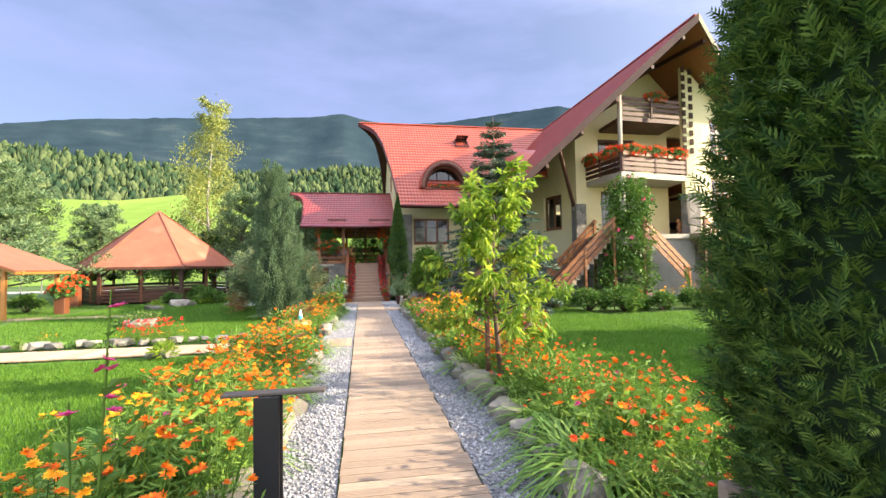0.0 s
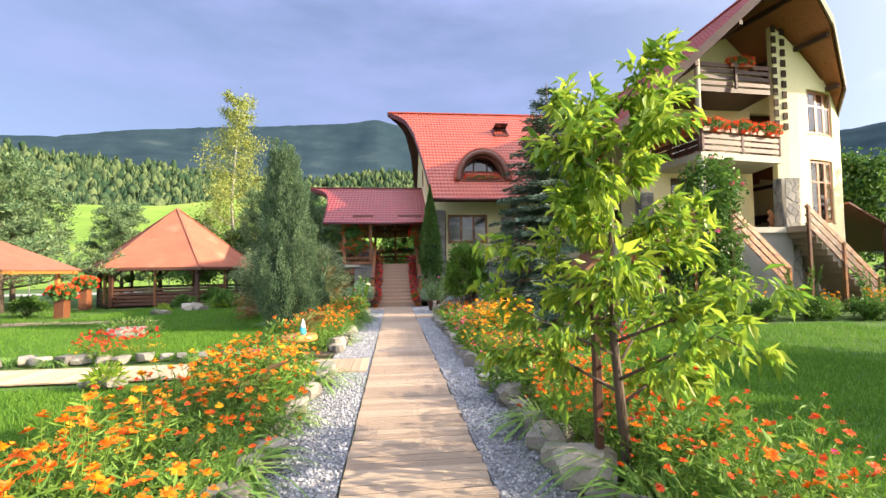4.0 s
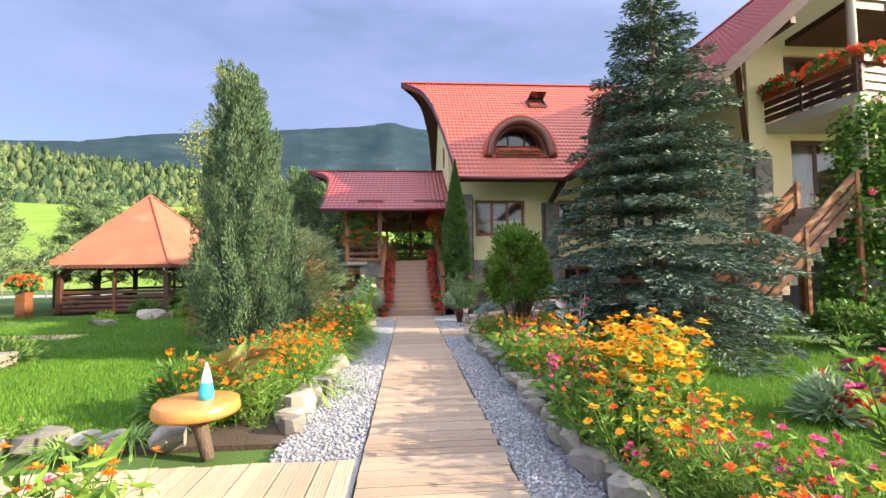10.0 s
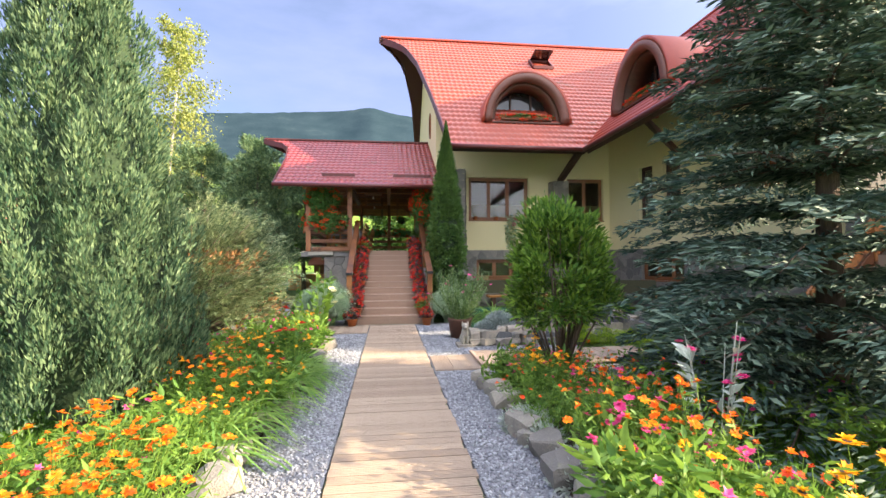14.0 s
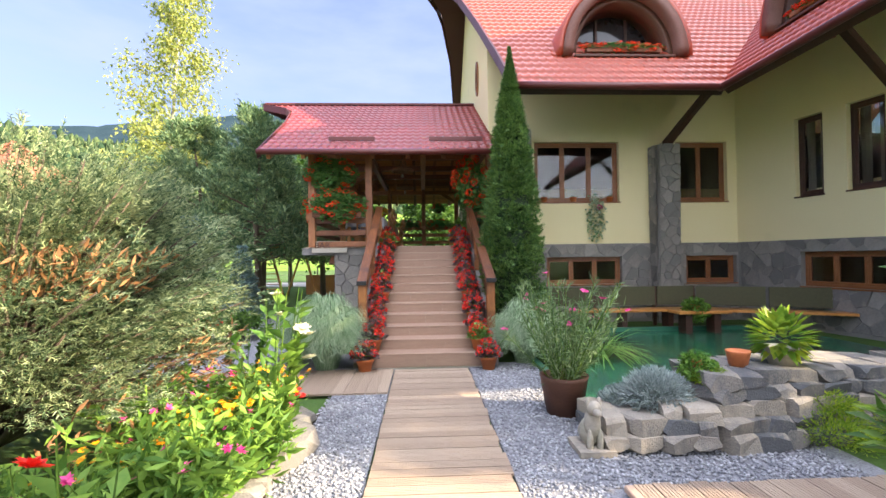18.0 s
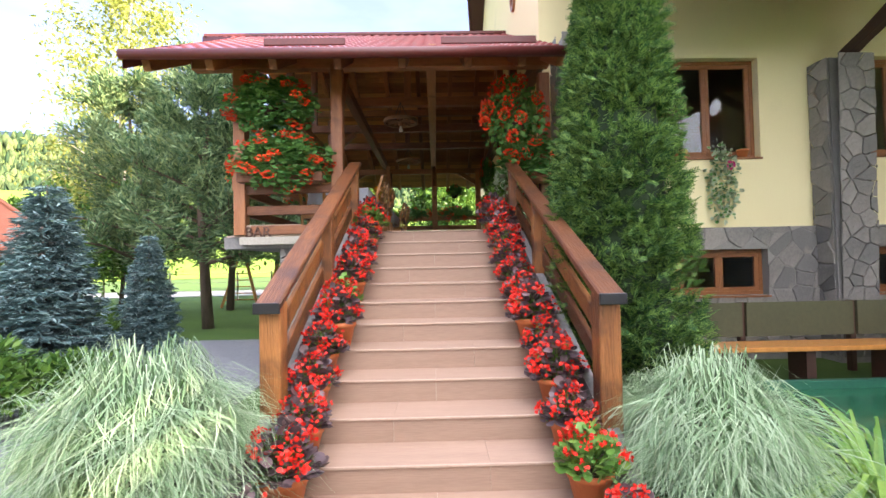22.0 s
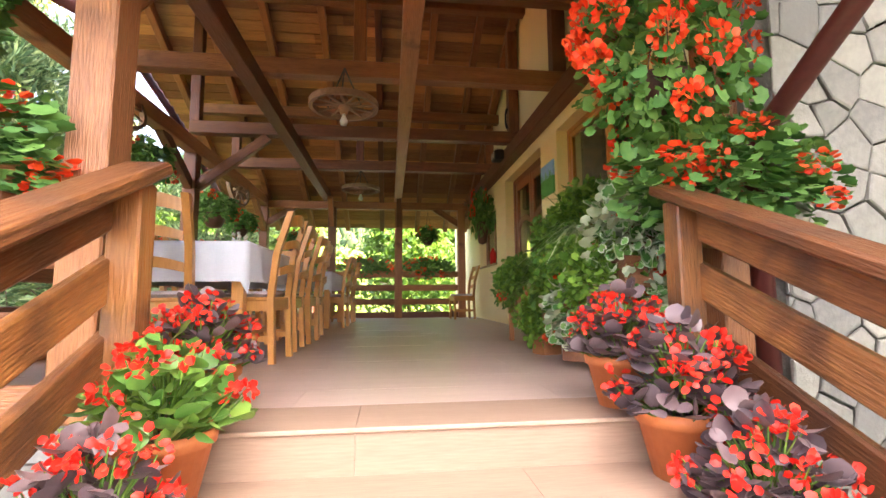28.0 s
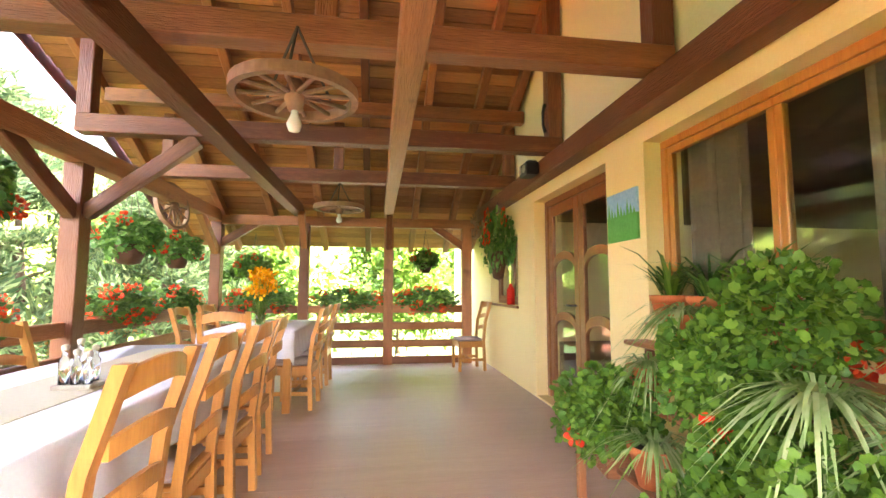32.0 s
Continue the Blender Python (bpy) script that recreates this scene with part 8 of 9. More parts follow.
slab("roof_slope", [(-4.9, 18.6, 1.45), (-2.3, 18.6, 1.45), (-2.3, 17.4, 2.2), (-4.9, 17.4, 2.2)], (0, 0.5, 1), 0.07, M_GAZROOF, hut)
fence = thing("garden_fence", "low wire and post fence along the lawn's edge", "fence", (-18, 18, 0))
for k in range(22):
    x = -30 + k * 1.6
    beam("post", (x, 20 - 0.1 * k, -0.05), (x, 20 - 0.1 * k, 1.3), 0.07, 0.07, M_CONCRETE, fence, up=(0, 1, 0))
for z in (0.4, 0.8, 1.2):
    beam("wire", (-30, 20, z), (3.6, 17.9, z), 0.015, 0.015, M_CONCRETE, fence)
road = setting("road", boxes((-60, 40, 22, 27, -0.058, -0.04)), mat("pale_gravel_road", (0.48, 0.45, 0.40), (0.36, 0.33, 0.29), 0.95, 0.5, 20, 0.3), "pale road beyond the fence", "road")

# ---- stand post, gate planter, log table, bird house ----
lectern = thing("steel_stand", "black steel post with a narrow dark board on top", "stand", (-0.95, -20.4, 0))
part("post_web", chamfer(boxes((-0.96, -0.94, -20.465, -20.335, -0.05, 0.91)), 0.003), M_BLACKSTEEL, lectern)
part("post_flange", chamfer(boxes((-1.03, -0.87, -20.48, -20.465, -0.05, 0.91)), 0.003), M_BLACKSTEEL, lectern)
part("post_flange", chamfer(boxes((-1.03, -0.87, -20.335, -20.32, -0.05, 0.91)), 0.003), M_BLACKSTEEL, lectern)
part("top_board", chamfer(boxes((-1.24, -0.58, -20.45, -20.35, 0.91, 0.93)), 0.004), mat("weathered_dark_board", (0.14, 0.115, 0.09), (0.06, 0.05, 0.04), 0.7, 3, 25, 0.3, stretch=(0.5, 5, 5)), lectern, "weathered dark wooden board")
planter = thing("wooden_planter", "weathered grey wooden planter under the thuja", "planter", (1.75, -21.9, 0))
for z in (0.10, 0.30, 0.49):
    beam("board", (1.52, -21.55, z), (1.85, -22.3, z), 0.04, 0.18, M_DECK, planter)
    beam("board", (1.52, -21.55, z), (2.3, -21.3, z), 0.04, 0.18, M_DECK, planter)
beam("cap_board", (1.52, -21.55, 0.60), (1.88, -22.35, 0.60), 0.1, 0.035, M_DECK, planter)
beam("corner_post", (1.52, -21.55, -0.05), (1.52, -21.55, 0.61), 0.08, 0.08, M_DECK, planter, up=(0, 1, 0))
log_table = thing("log_table", "round log-slice table on a forked trunk", "table", (-1.92, -11.75, 0))
part("tabletop", lathe([(0, 0), (0.325, 0.0), (0.34, 0.03), (0.325, 0.10), (0.315, 0.105), (0, 0.105)], 26, (-1.92, -11.75, 0.32)), M_CHAIR, log_table, "pale orange wood slice", True)
bm = bmesh.new()
tube(bm, [(-1.80, -11.80, -0.05), (-1.88, -11.76, 0.18), (-1.92, -11.75, 0.32)], [0.05, 0.06, 0.09], 8)
tube(bm, [(-1.88, -11.76, 0.18), (-2.05, -11.68, 0.31)], [0.05, 0.05], 8)
part("trunk_leg", bm, M_BARK, log_table, "", True)
bottle = thing("spray_bottle", "blue and white pointed bottle on the log table", "bottle", (-1.86, -11.72, 0.425))
part("body", lathe([(0, 0), (0.06, 0), (0.06, 0.06), (0.045, 0.14)], 14, (-1.86, -11.72, 0.426)), mat("cyan_plastic", (0.05, 0.55, 0.75), (0.03, 0.42, 0.62), 0.3, 3, 20, 0.0), bottle, "", True)
part("cap", lathe([(0.045, 0.14), (0.025, 0.24), (0.0, 0.31)], 14, (-1.86, -11.72, 0.426)), M_WHITEPAINT, bottle, "white pointed cap", True)
BX, BY = 1.44, -17.3
bird = thing("bird_house", "brown wooden bird house on a post", "bird house", (BX, BY, 0))
beam("post", (BX, BY, -0.05), (BX, BY, 1.32), 0.06, 0.06, M_DARKWOOD, bird, up=(0, 1, 0))
part("box", chamfer(boxes((BX - 0.13, BX + 0.13, BY - 0.13, BY + 0.13, 1.32, 1.58)), 0.008), M_DARKWOOD, bird)
for sg in (-1, 1):
    slab("roof_slope", [(BX + sg * 0.20, BY - 0.2, 1.56), (BX + sg * 0.20, BY + 0.2, 1.56), (BX, BY + 0.2, 1.74), (BX, BY - 0.2, 1.74)], (sg * 0.6, 0, 1), 0.025, M_GAZROOF, bird)

# ---- pond, benches, stone wall ----
setting("pond_water", boxes((1.75, 8.3, -2.3, 3.05, -0.05, -0.035)), M_WATER, "still dark green pond water", "pond")
pond_edge = thing("pond_edge", "green painted concrete pond rim", "pond rim", (1.75, 0, 0), kind="structure")
for p, q in (((1.72, -2.3, 0.0), (1.72, 0.9, 0.0)), ((1.72, 0.9, 0.0), (2.6, 3.05, 0.0)), ((2.6, 3.05, 0.0), (8.3, 3.1, 0.0))):
    beam("rim", p, q, 0.1, 0.12, mat("green_rim", (0.03, 0.15, 0.09), (0.02, 0.10, 0.06), 0.4, 2, 20, 0.1), pond_edge)
bench = thing("pond_bench", "long wooden bench with olive back panels by the pond", "bench", (5.5, 3.6, 0))
beam("seat", (3.3, 3.35, 0.42), (6.3, 3.35, 0.42), 0.45, 0.06, M_CHAIR, bench)
beam("seat", (6.4, 3.3, 0.42), (9.0, 2.0, 0.42), 0.45, 0.06, M_CHAIR, bench)
for x in (3.5, 4.6, 5.7):
    part("leg", boxes((x - 0.06, x + 0.06, 3.2, 3.5, -0.05, 0.39)), M_DARKWOOD, bench)
for x in (2.6, 4.1):
    part("back_panel", boxes((x, x + 1.44, 3.62, 3.66, 0.5, 0.95)), M_OLIVE, bench, "olive green panel")
part("back_panel", boxes((5.6, 6.5, 3.62, 3.66, 0.5, 0.95)), M_OLIVE, bench, "olive green panel")
beam("back_panel", (6.55, 3.6, 0.72), (7.8, 2.95, 0.72), 0.04, 0.45, M_OLIVE, bench)
beam("back_panel", (7.85, 2.92, 0.72), (9.1, 2.3, 0.72), 0.04, 0.45, M_OLIVE, bench)
for p, q in (((2.6, 3.7, 0.0), (2.6, 3.7, 0.95)), ((4.07, 3.7, 0), (4.07, 3.7, 0.95)), ((5.57, 3.7, 0), (5.57, 3.7, 0.95)), ((6.52, 3.7, 0), (6.52, 3.7, 0.95)), ((9.1, 2.4, 0), (9.1, 2.4, 0.95))):
    beam("back_post", p, q, 0.08, 0.08, M_DARKWOOD, bench, up=(0, 1, 0))
pond_table = thing("slab_table", "low live-edge wooden table by the pond", "table", (6.0, 2.75, 0))
part("tabletop", chamfer(boxes((5.5, 6.7, 2.5, 3.0, 0.40, 0.47)), 0.015), M_CHAIR, pond_table)
part("leg", boxes((5.7, 5.85, 2.6, 2.9, -0.04, 0.40)), M_DARKWOOD, pond_table)
part("leg", boxes((6.35, 6.5, 2.6, 2.9, -0.04, 0.40)), M_DARKWOOD, pond_table)


def rock(seed, flat=0.6, cuts=12):
    """A broken block: a box with its corners and edges struck off by planes."""
    r = random.Random(seed)
    bm = bmesh.new()
    bmesh.ops.create_cube(bm, size=1.0)
    for v in bm.verts:
        v.co = Vector([c + r.uniform(-0.07, 0.07) for c in v.co])
    for _ in range(cuts):
        n = Vector((r.gauss(0, 1), r.gauss(0, 1), r.gauss(0, 0.8))).normalized()
        reach = max(v.co.dot(n) for v in bm.verts)
        got = bmesh.ops.bisect_plane(bm, geom=list(bm.verts) + list(bm.edges) + list(bm.faces), plane_co=n * (reach - r.uniform(0.05, 0.17)), plane_no=n, clear_outer=True)
        edges = [e for e in got["geom_cut"] if isinstance(e, bmesh.types.BMEdge)]
        if len(edges) > 2:
            bmesh.ops.edgenet_fill(bm, edges=edges)
    for v in bm.verts:
        v.co.z *= flat
    bmesh.ops.recalc_face_normals(bm, faces=list(bm.faces))
    return bm


M_ROCK = mat("weathered_rock", (0.38, 0.345, 0.28), (0.15, 0.14, 0.125), 0.9, 2.5, 22, 0.5, vary="obj", stain=((0.20, 0.22, 0.12), 2.0, 0.60))
ROCKS = [mesh_of("rock", rock(k, 0.6, 34), M_ROCK) for k in range(8)]
M_SLATE = mat("blue_grey_slate", (0.36, 0.315, 0.25), (0.085, 0.09, 0.095), 0.85, 2.2, 25, 0.6, vary="obj", stain=((0.40, 0.34, 0.24), 3.0, 0.60))
SLATES = [mesh_of("slab_stone", rock(40 + k, 0.36, 9), M_SLATE) for k in range(8)]
wall = thing("dry_stone_wall", "dry-stacked slate wall round the pond with plants on top", "stone wall", (2.7, -2.7, 0))
rr = random.Random(3)
for lay in range(5):
    z = lay * 0.118
    x = 1.50 + 0.06 * lay
    while x < 4.7:
        w = rr.uniform(0.15, 0.36)
        if lay < (2 if x < 2.0 else 3 if x < 2.45 else 5):
            for row in (0, 1):
                ob = new("stone", rr.choice(SLATES))
                ob.matrix_basis = Matrix.Translation((x + w / 2, -3.05 + 0.06 * lay + row * 0.33 + 0.10 * math.sin(x * 2) + rr.uniform(-0.03, 0.03), z + 0.06)) @ Matrix.Rotation(rr.uniform(-0.3, 0.3), 4, "Z") @ Matrix.Rotation(rr.uniform(-0.1, 0.1), 4, "X") @ Matrix.Diagonal((w * 1.08, 0.42, rr.uniform(0.33, 0.47), 1))
                under(ob, wall)
        x += w
for k in range(16):
    ob = new("stone", rr.choice(SLATES))
    a = k / 15
    ob.matrix_basis = Matrix.Translation((4.7 + 2.2 * a + rr.uniform(-0.1, 0.1), -2.6 + 1.2 * a + rr.uniform(-0.15, 0.15), 0.10 + 0.08 * (k % 3))) @ Matrix.Rotation(rr.uniform(0, 3), 4, "Z") @ Matrix.Diagonal((rr.uniform(0.5, 0.8), rr.uniform(0.35, 0.55), 0.6, 1))
    under(ob, wall)
statue = thing("dog_statue", "small weathered stone dog figure sitting on the gravel", "statue", (1.42, -3.12, 0))
bm = bmesh.new()
for x, y, z, rx, ry, rz in ((0, 0.05, 0.12, 0.10, 0.13, 0.13), (0, -0.03, 0.22, 0.075, 0.085, 0.15), (0, -0.07, 0.37, 0.065, 0.075, 0.07), (0, -0.15, 0.355, 0.035, 0.06, 0.035), (-0.05, -0.05, 0.41, 0.02, 0.03, 0.055), (0.05, -0.05, 0.41, 0.02, 0.03, 0.055), (-0.045, -0.09, 0.08, 0.028, 0.035, 0.12), (0.045, -0.09, 0.08, 0.028, 0.035, 0.12)):
    bmesh.ops.create_icosphere(bm, subdivisions=2, radius=1.0, matrix=Matrix.Translation((1.42 + x, -3.12 + y, z)) @ Matrix.Diagonal((rx, ry, rz, 1)))
for v in bm.verts:
    v.co += Vector((noise.noise(v.co * 14), noise.noise(v.co * 14 + Vector((5, 0, 0))), 0)) * 0.012
part("figure", bm, M_ROCK, statue, "", True)
part("flat_base", boxes((1.26, 1.58, -3.30, -2.94, -0.03, 0.03)), M_SLATE, statue)


def potted(name, label, loc, r0, h, material, plants):
    t = thing(name, label, "potted plant", loc)
    part_ = new("pot", mesh_of("pot", lathe([(0, 0), (r0 * 0.75, 0), (r0, h * 0.9), (r0 * 1.05, h), (r0 * 0.9, h), (r0 * 0.85, h * 0.85), (0, h * 0.85)], 20), material, True))
    part_.parent = t
    for nm, me in plants:
        ob = new(nm, me)
        ob.parent = t
    return t


def oleander(seed, h, spread, n_stem, leaves, flowers):
    r = np.random.default_rng(seed)
    a = r.random(n_stem) * 6.2832
    q = r.random(n_stem) ** 0.5
    tip = np.stack((np.cos(a) * q * spread, np.sin(a) * q * spread, h * (0.6 + 0.4 * r.random(n_stem))), 1)
    foot = np.stack((np.cos(a) * 0.08, np.sin(a) * 0.08, np.full(n_stem, 0.3)), 1)
    t = r.random((n_stem, leaves)) ** 0.7
    P = (foot[:, None] * (1 - t[..., None]) + tip[:, None] * t[..., None]).reshape(-1, 3)
    n = len(P)
    ax = np.repeat(unit(tip - foot), leaves, 0)
    D = unit(ax * 0.7 + r.normal(0, 0.55, (n, 3)))
    L = 0.14 * (0.6 + 0.6 * r.random(n))
    fol = raw_mesh("leaves", *leaf_arrays(P, D, rand_dirs(n, r), L, L * 0.10, 0.1, 0.05), M_OLEANDER)
    C = tip[r.integers(0, n_stem, flowers)] + r.normal(0, 0.05, (flowers, 3))
    fl = raw_mesh("blossoms", *merge(*flower_heads(C, r, 5, 0.05, 0.3, 0.8)), M_PINK)
    return [("foliage", fol), ("stem_mass", raw_mesh("stems", *stick_arrays(foot, tip, 0.006), M_HERB)), ("blossom_mass", fl)]


M_OLEANDER = leafmat("oleander_leaf", (0.27, 0.37, 0.17), (0.10, 0.18, 0.07), 0.45, 0.25)
potted("oleander_pot", "oleander with pink flowers in a brown pot", (1.48, -2.15, -0.02), 0.26, 0.42, M_DARKWOOD, oleander(401, 1.5, 0.78, 60, 48, 16))
potted("succulent_pot", "trailing yellow-green plant in a clay pot on the wall", (2.62, -2.78, 0.60), 0.09, 0.13, M_TERRACOTTA, [("foliage", G_GREEN[0])]).matrix_basis = Matrix.Translation((2.62, -2.78, 0.60)) @ Matrix.Scale(0.6, 4)
potted("leafy_pot", "yellow-green leafy plant in a pale pot on the wall", (3.55, -2.7, 0.60), 0.15, 0.18, M_CONCRETE, [("foliage", raw_mesh("leaves", *leaf_arrays(*(lambda r: ((lambda d: (d * 0.14 + np.array([0, 0, 0.28]), d + np.array([0, 0, 0.2]), np.tile(np.array([[0, 0, 1.0]]), (150, 1)), 0.20, 0.09))(rand_dirs(150, r))))(np.random.default_rng(5))), M_CHERRY))])
potted("pumpkin_pot", "round terracotta bowl on the stone wall", (3.08, -2.72, 0.60), 0.11, 0.15, M_TERRACOTTA, [])
potted("round_pot", "dark-leaved bonsai on the low table", (6.0, 2.75, 0.475), 0.12, 0.12, M_TERRACOTTA, [("foliage", G_GREEN[0])])
# low plants of the wall: silver cushions and trailing thyme
def cushion(name, label, loc, seed, rad, h, n, leaf, material, group=""):
    r = np.random.default_rng(seed)
    d = rand_dirs(n, r)
    d[:, 2] = np.abs(d[:, 2])
    P = d * np.array([rad, rad, h]) * (0.35 + 0.6 * r.random((n, 1)))
    L = leaf * (0.6 + 0.7 * r.random(n))
    t = thing(name, label, "plant", loc, group)
    ob = new("foliage", raw_mesh("foliage", *leaf_arrays(P, unit(d + r.normal(0, 0.35, (n, 3))), rand_dirs(n, r), L, L * 0.22), material))
    ob.parent = t
    return t


M_LAVENDER = leafmat("grey_lavender_leaf", (0.46, 0.52, 0.50), (0.24, 0.30, 0.28), 0.7, 0.2)
for k, (x, y, z, s) in enumerate(((2.2, -2.78, 0.28, 0.36), (1.95, -2.6, 0.12, 0.28))):
    cushion("lavender_cushion", "silver-grey cushion plant on the stone wall", (x, y, z), 420 + k, s, s * 0.9, 6500, 0.065, M_LAVENDER, "silver cushion plants")
for k, (x, y, z, s) in enumerate(((3.65, -3.2, 0.05, 0.42), (4.3, -3.25, 0.0, 0.5), (2.7, -2.9, 0.5, 0.2), (3.75, -2.95, 0.25, 0.3), (4.9, -3.3, 0.0, 0.45))):
    cushion("creeping_plant", "yellow-green creeping plant over the stones", (x, y, z), 430 + k, s, s * 0.6, 3600, 0.045, M_CHERRY, "creeping plants")

# ---- ornamental grasses ----
def grass_clump(seed, n, L, W, material, spread, slack=1.0):
    r = np.random.default_rng(seed)
    a = r.random(n) * 6.2832
    q = r.random(n) ** 0.5 * spread
    P = np.stack((np.cos(a) * q, np.sin(a) * q, np.zeros(n)), 1)
    return raw_mesh("blades", *blade_arrays(P, a + r.normal(0, 0.35, n), L * (0.55 + 0.6 * r.random(n)), W * (0.6 + 0.6 * r.random(n)), (0.55 + 0.8 * r.random(n)) * slack, r), material)


def fountain(seed, n, H, R, W, material):
    """A dome of fine arching blades, H high and R about."""
    r = np.random.default_rng(seed)
    a = r.random(n) * 6.2832
    q = r.random(n)
    h, reach = H * (1.05 - 0.55 * q ** 1.5) * (0.72 + 0.45 * r.random(n)), R * (0.2 + 0.8 * q ** 0.7) * (0.65 + 0.55 * r.random(n))
    tw = r.normal(0, 0.8, n)
    b = R * 0.22 * r.random(n)
    lift = np.where(r.random(n) < 0.6, H * 0.62 * r.random(n), 0.0)      # leaves that leave their stem higher up
    b = b + lift * 0.42 * r.random(n)
    h = np.where(lift > 0, (H * 1.02 - lift) * (0.25 + 0.6 * r.random(n)), h)
    reach = np.where(lift > 0, reach * 0.62 + 0.06, reach)
    vs = []
    for t, wd in ((0, 0.8), (0.3, 1.0), (0.58, 0.9), (0.82, 0.6), (1.0, 0.08)):
        aa = a + tw * t
        out = np.stack((np.cos(aa), np.sin(aa), np.zeros(n)), 1)
        side = np.stack((-np.sin(aa), np.cos(aa), 0.3 * np.sin(aa * 7)), 1)
        c = out * (b + reach * t ** 1.35)[:, None] + np.array([0, 0, 1.0]) * (lift + h * (1 - (1 - t / 0.62) ** 2))[:, None]
        vs += [c - side * W * wd / 2, c + side * W * wd / 2]
    V = np.stack(vs, 1).reshape(-1, 3)
    o = np.arange(n)[:, None] * 10
    F = np.concatenate([o + np.array(f) for k in range(4) for f in ((2 * k, 2 * k + 1, 2 * k + 3), (2 * k, 2 * k + 3, 2 * k + 2))], 0)
    return raw_mesh("blades", V, F, material)


for k, (x, y, s, lab) in enumerate(((-1.62, 0.12, 1.22, "large clump of white-striped ornamental grass beside the stairs"), (1.58, 0.30, 1.05, "clump of white-striped ornamental grass beside the railing"), (-2.2, 0.9, 0.9, "white-striped ornamental grass clump"), (1.62, 1.25, 0.7, "white-striped ornamental grass clump by the pond"))):
    t = thing("ornamental_grass", lab, "grass", (x, y, -0.02), "striped grasses")
    ob = new("blade_mass", fountain(440 + k, 6200, 0.84 * s, 0.66 * s, 0.0072, M_STRIPED))
    ob.parent = t
t = thing("canna_like_grass", "broad green strap leaves beside the pond", "plant", (2.9, 0.6, -0.05))
ob = new("blade_mass", grass_clump(450, 140, 1.2, 0.035, M_IRIS, 0.2))
ob.parent = t

# ---- flower beds ----
def make_marigold(seed, h=0.55, rad=0.33, petal=None, heads=14, n_leaf=470, size=0.030, petals=9, leafm=None, leaf=0.06, lw=0.16, eye=False):
    r = np.random.default_rng(seed)
    m = max(heads, 8)
    a, q = r.random(m) * 6.2832, r.random(m) ** 0.5
    tip = np.stack((np.cos(a) * q * rad, np.sin(a) * q * rad, h * (0.72 + 0.38 * r.random(m)) - 0.12 * q), 1)
    foot = tip * np.array([0.25, 0.25, 0.0])
    stems = stick_arrays(foot, tip, 0.0035)
    t = r.random(n_leaf)
    i = r.integers(0, m, n_leaf)
    P = foot[i] + (tip[i] - foot[i]) * (t * 0.92)[:, None] + r.normal(0, 0.035, (n_leaf, 3))
    P[:, 2] = np.maximum(P[:, 2], 0.0)
    D = unit(r.normal(0, 1, (n_leaf, 3)) * np.array([1, 1, 0.5]) + np.array([0, 0, 0.45]))
    L = leaf * (0.6 + 0.8 * r.random(n_leaf))
    fol = merge(stems, leaf_arrays(P, D, rand_dirs(n_leaf, r), L, L * lw))
    C = tip[:heads]
    sets = flower_heads(C, r, petals, size, 0.15, 0.55) + flower_heads(C + np.array([0, 0, size * 0.25]), r, max(5, petals - 3), size * 0.65, 0.7, 0.6)
    out = [("foliage", raw_mesh("foliage", *fol, leafm or M_HERB)), ("blossom_mass", raw_mesh("blossoms", *merge(*sets), petal or M_ORANGE))]
    if eye:
        vv, ff = round_arrays(C + np.array([0, 0, size * 0.2]), np.tile(np.array([[0.0, 1.0, 0.0]]), (heads, 1)), np.tile(np.array([[0, 0, 1.0]]), (heads, 1)), size * 0.36)
        vv = vv - np.array([0, size * 0.36, 0])
        out.append(("flower_eye_mass", raw_mesh("eyes", vv, ff, M_EYE)))
    return out


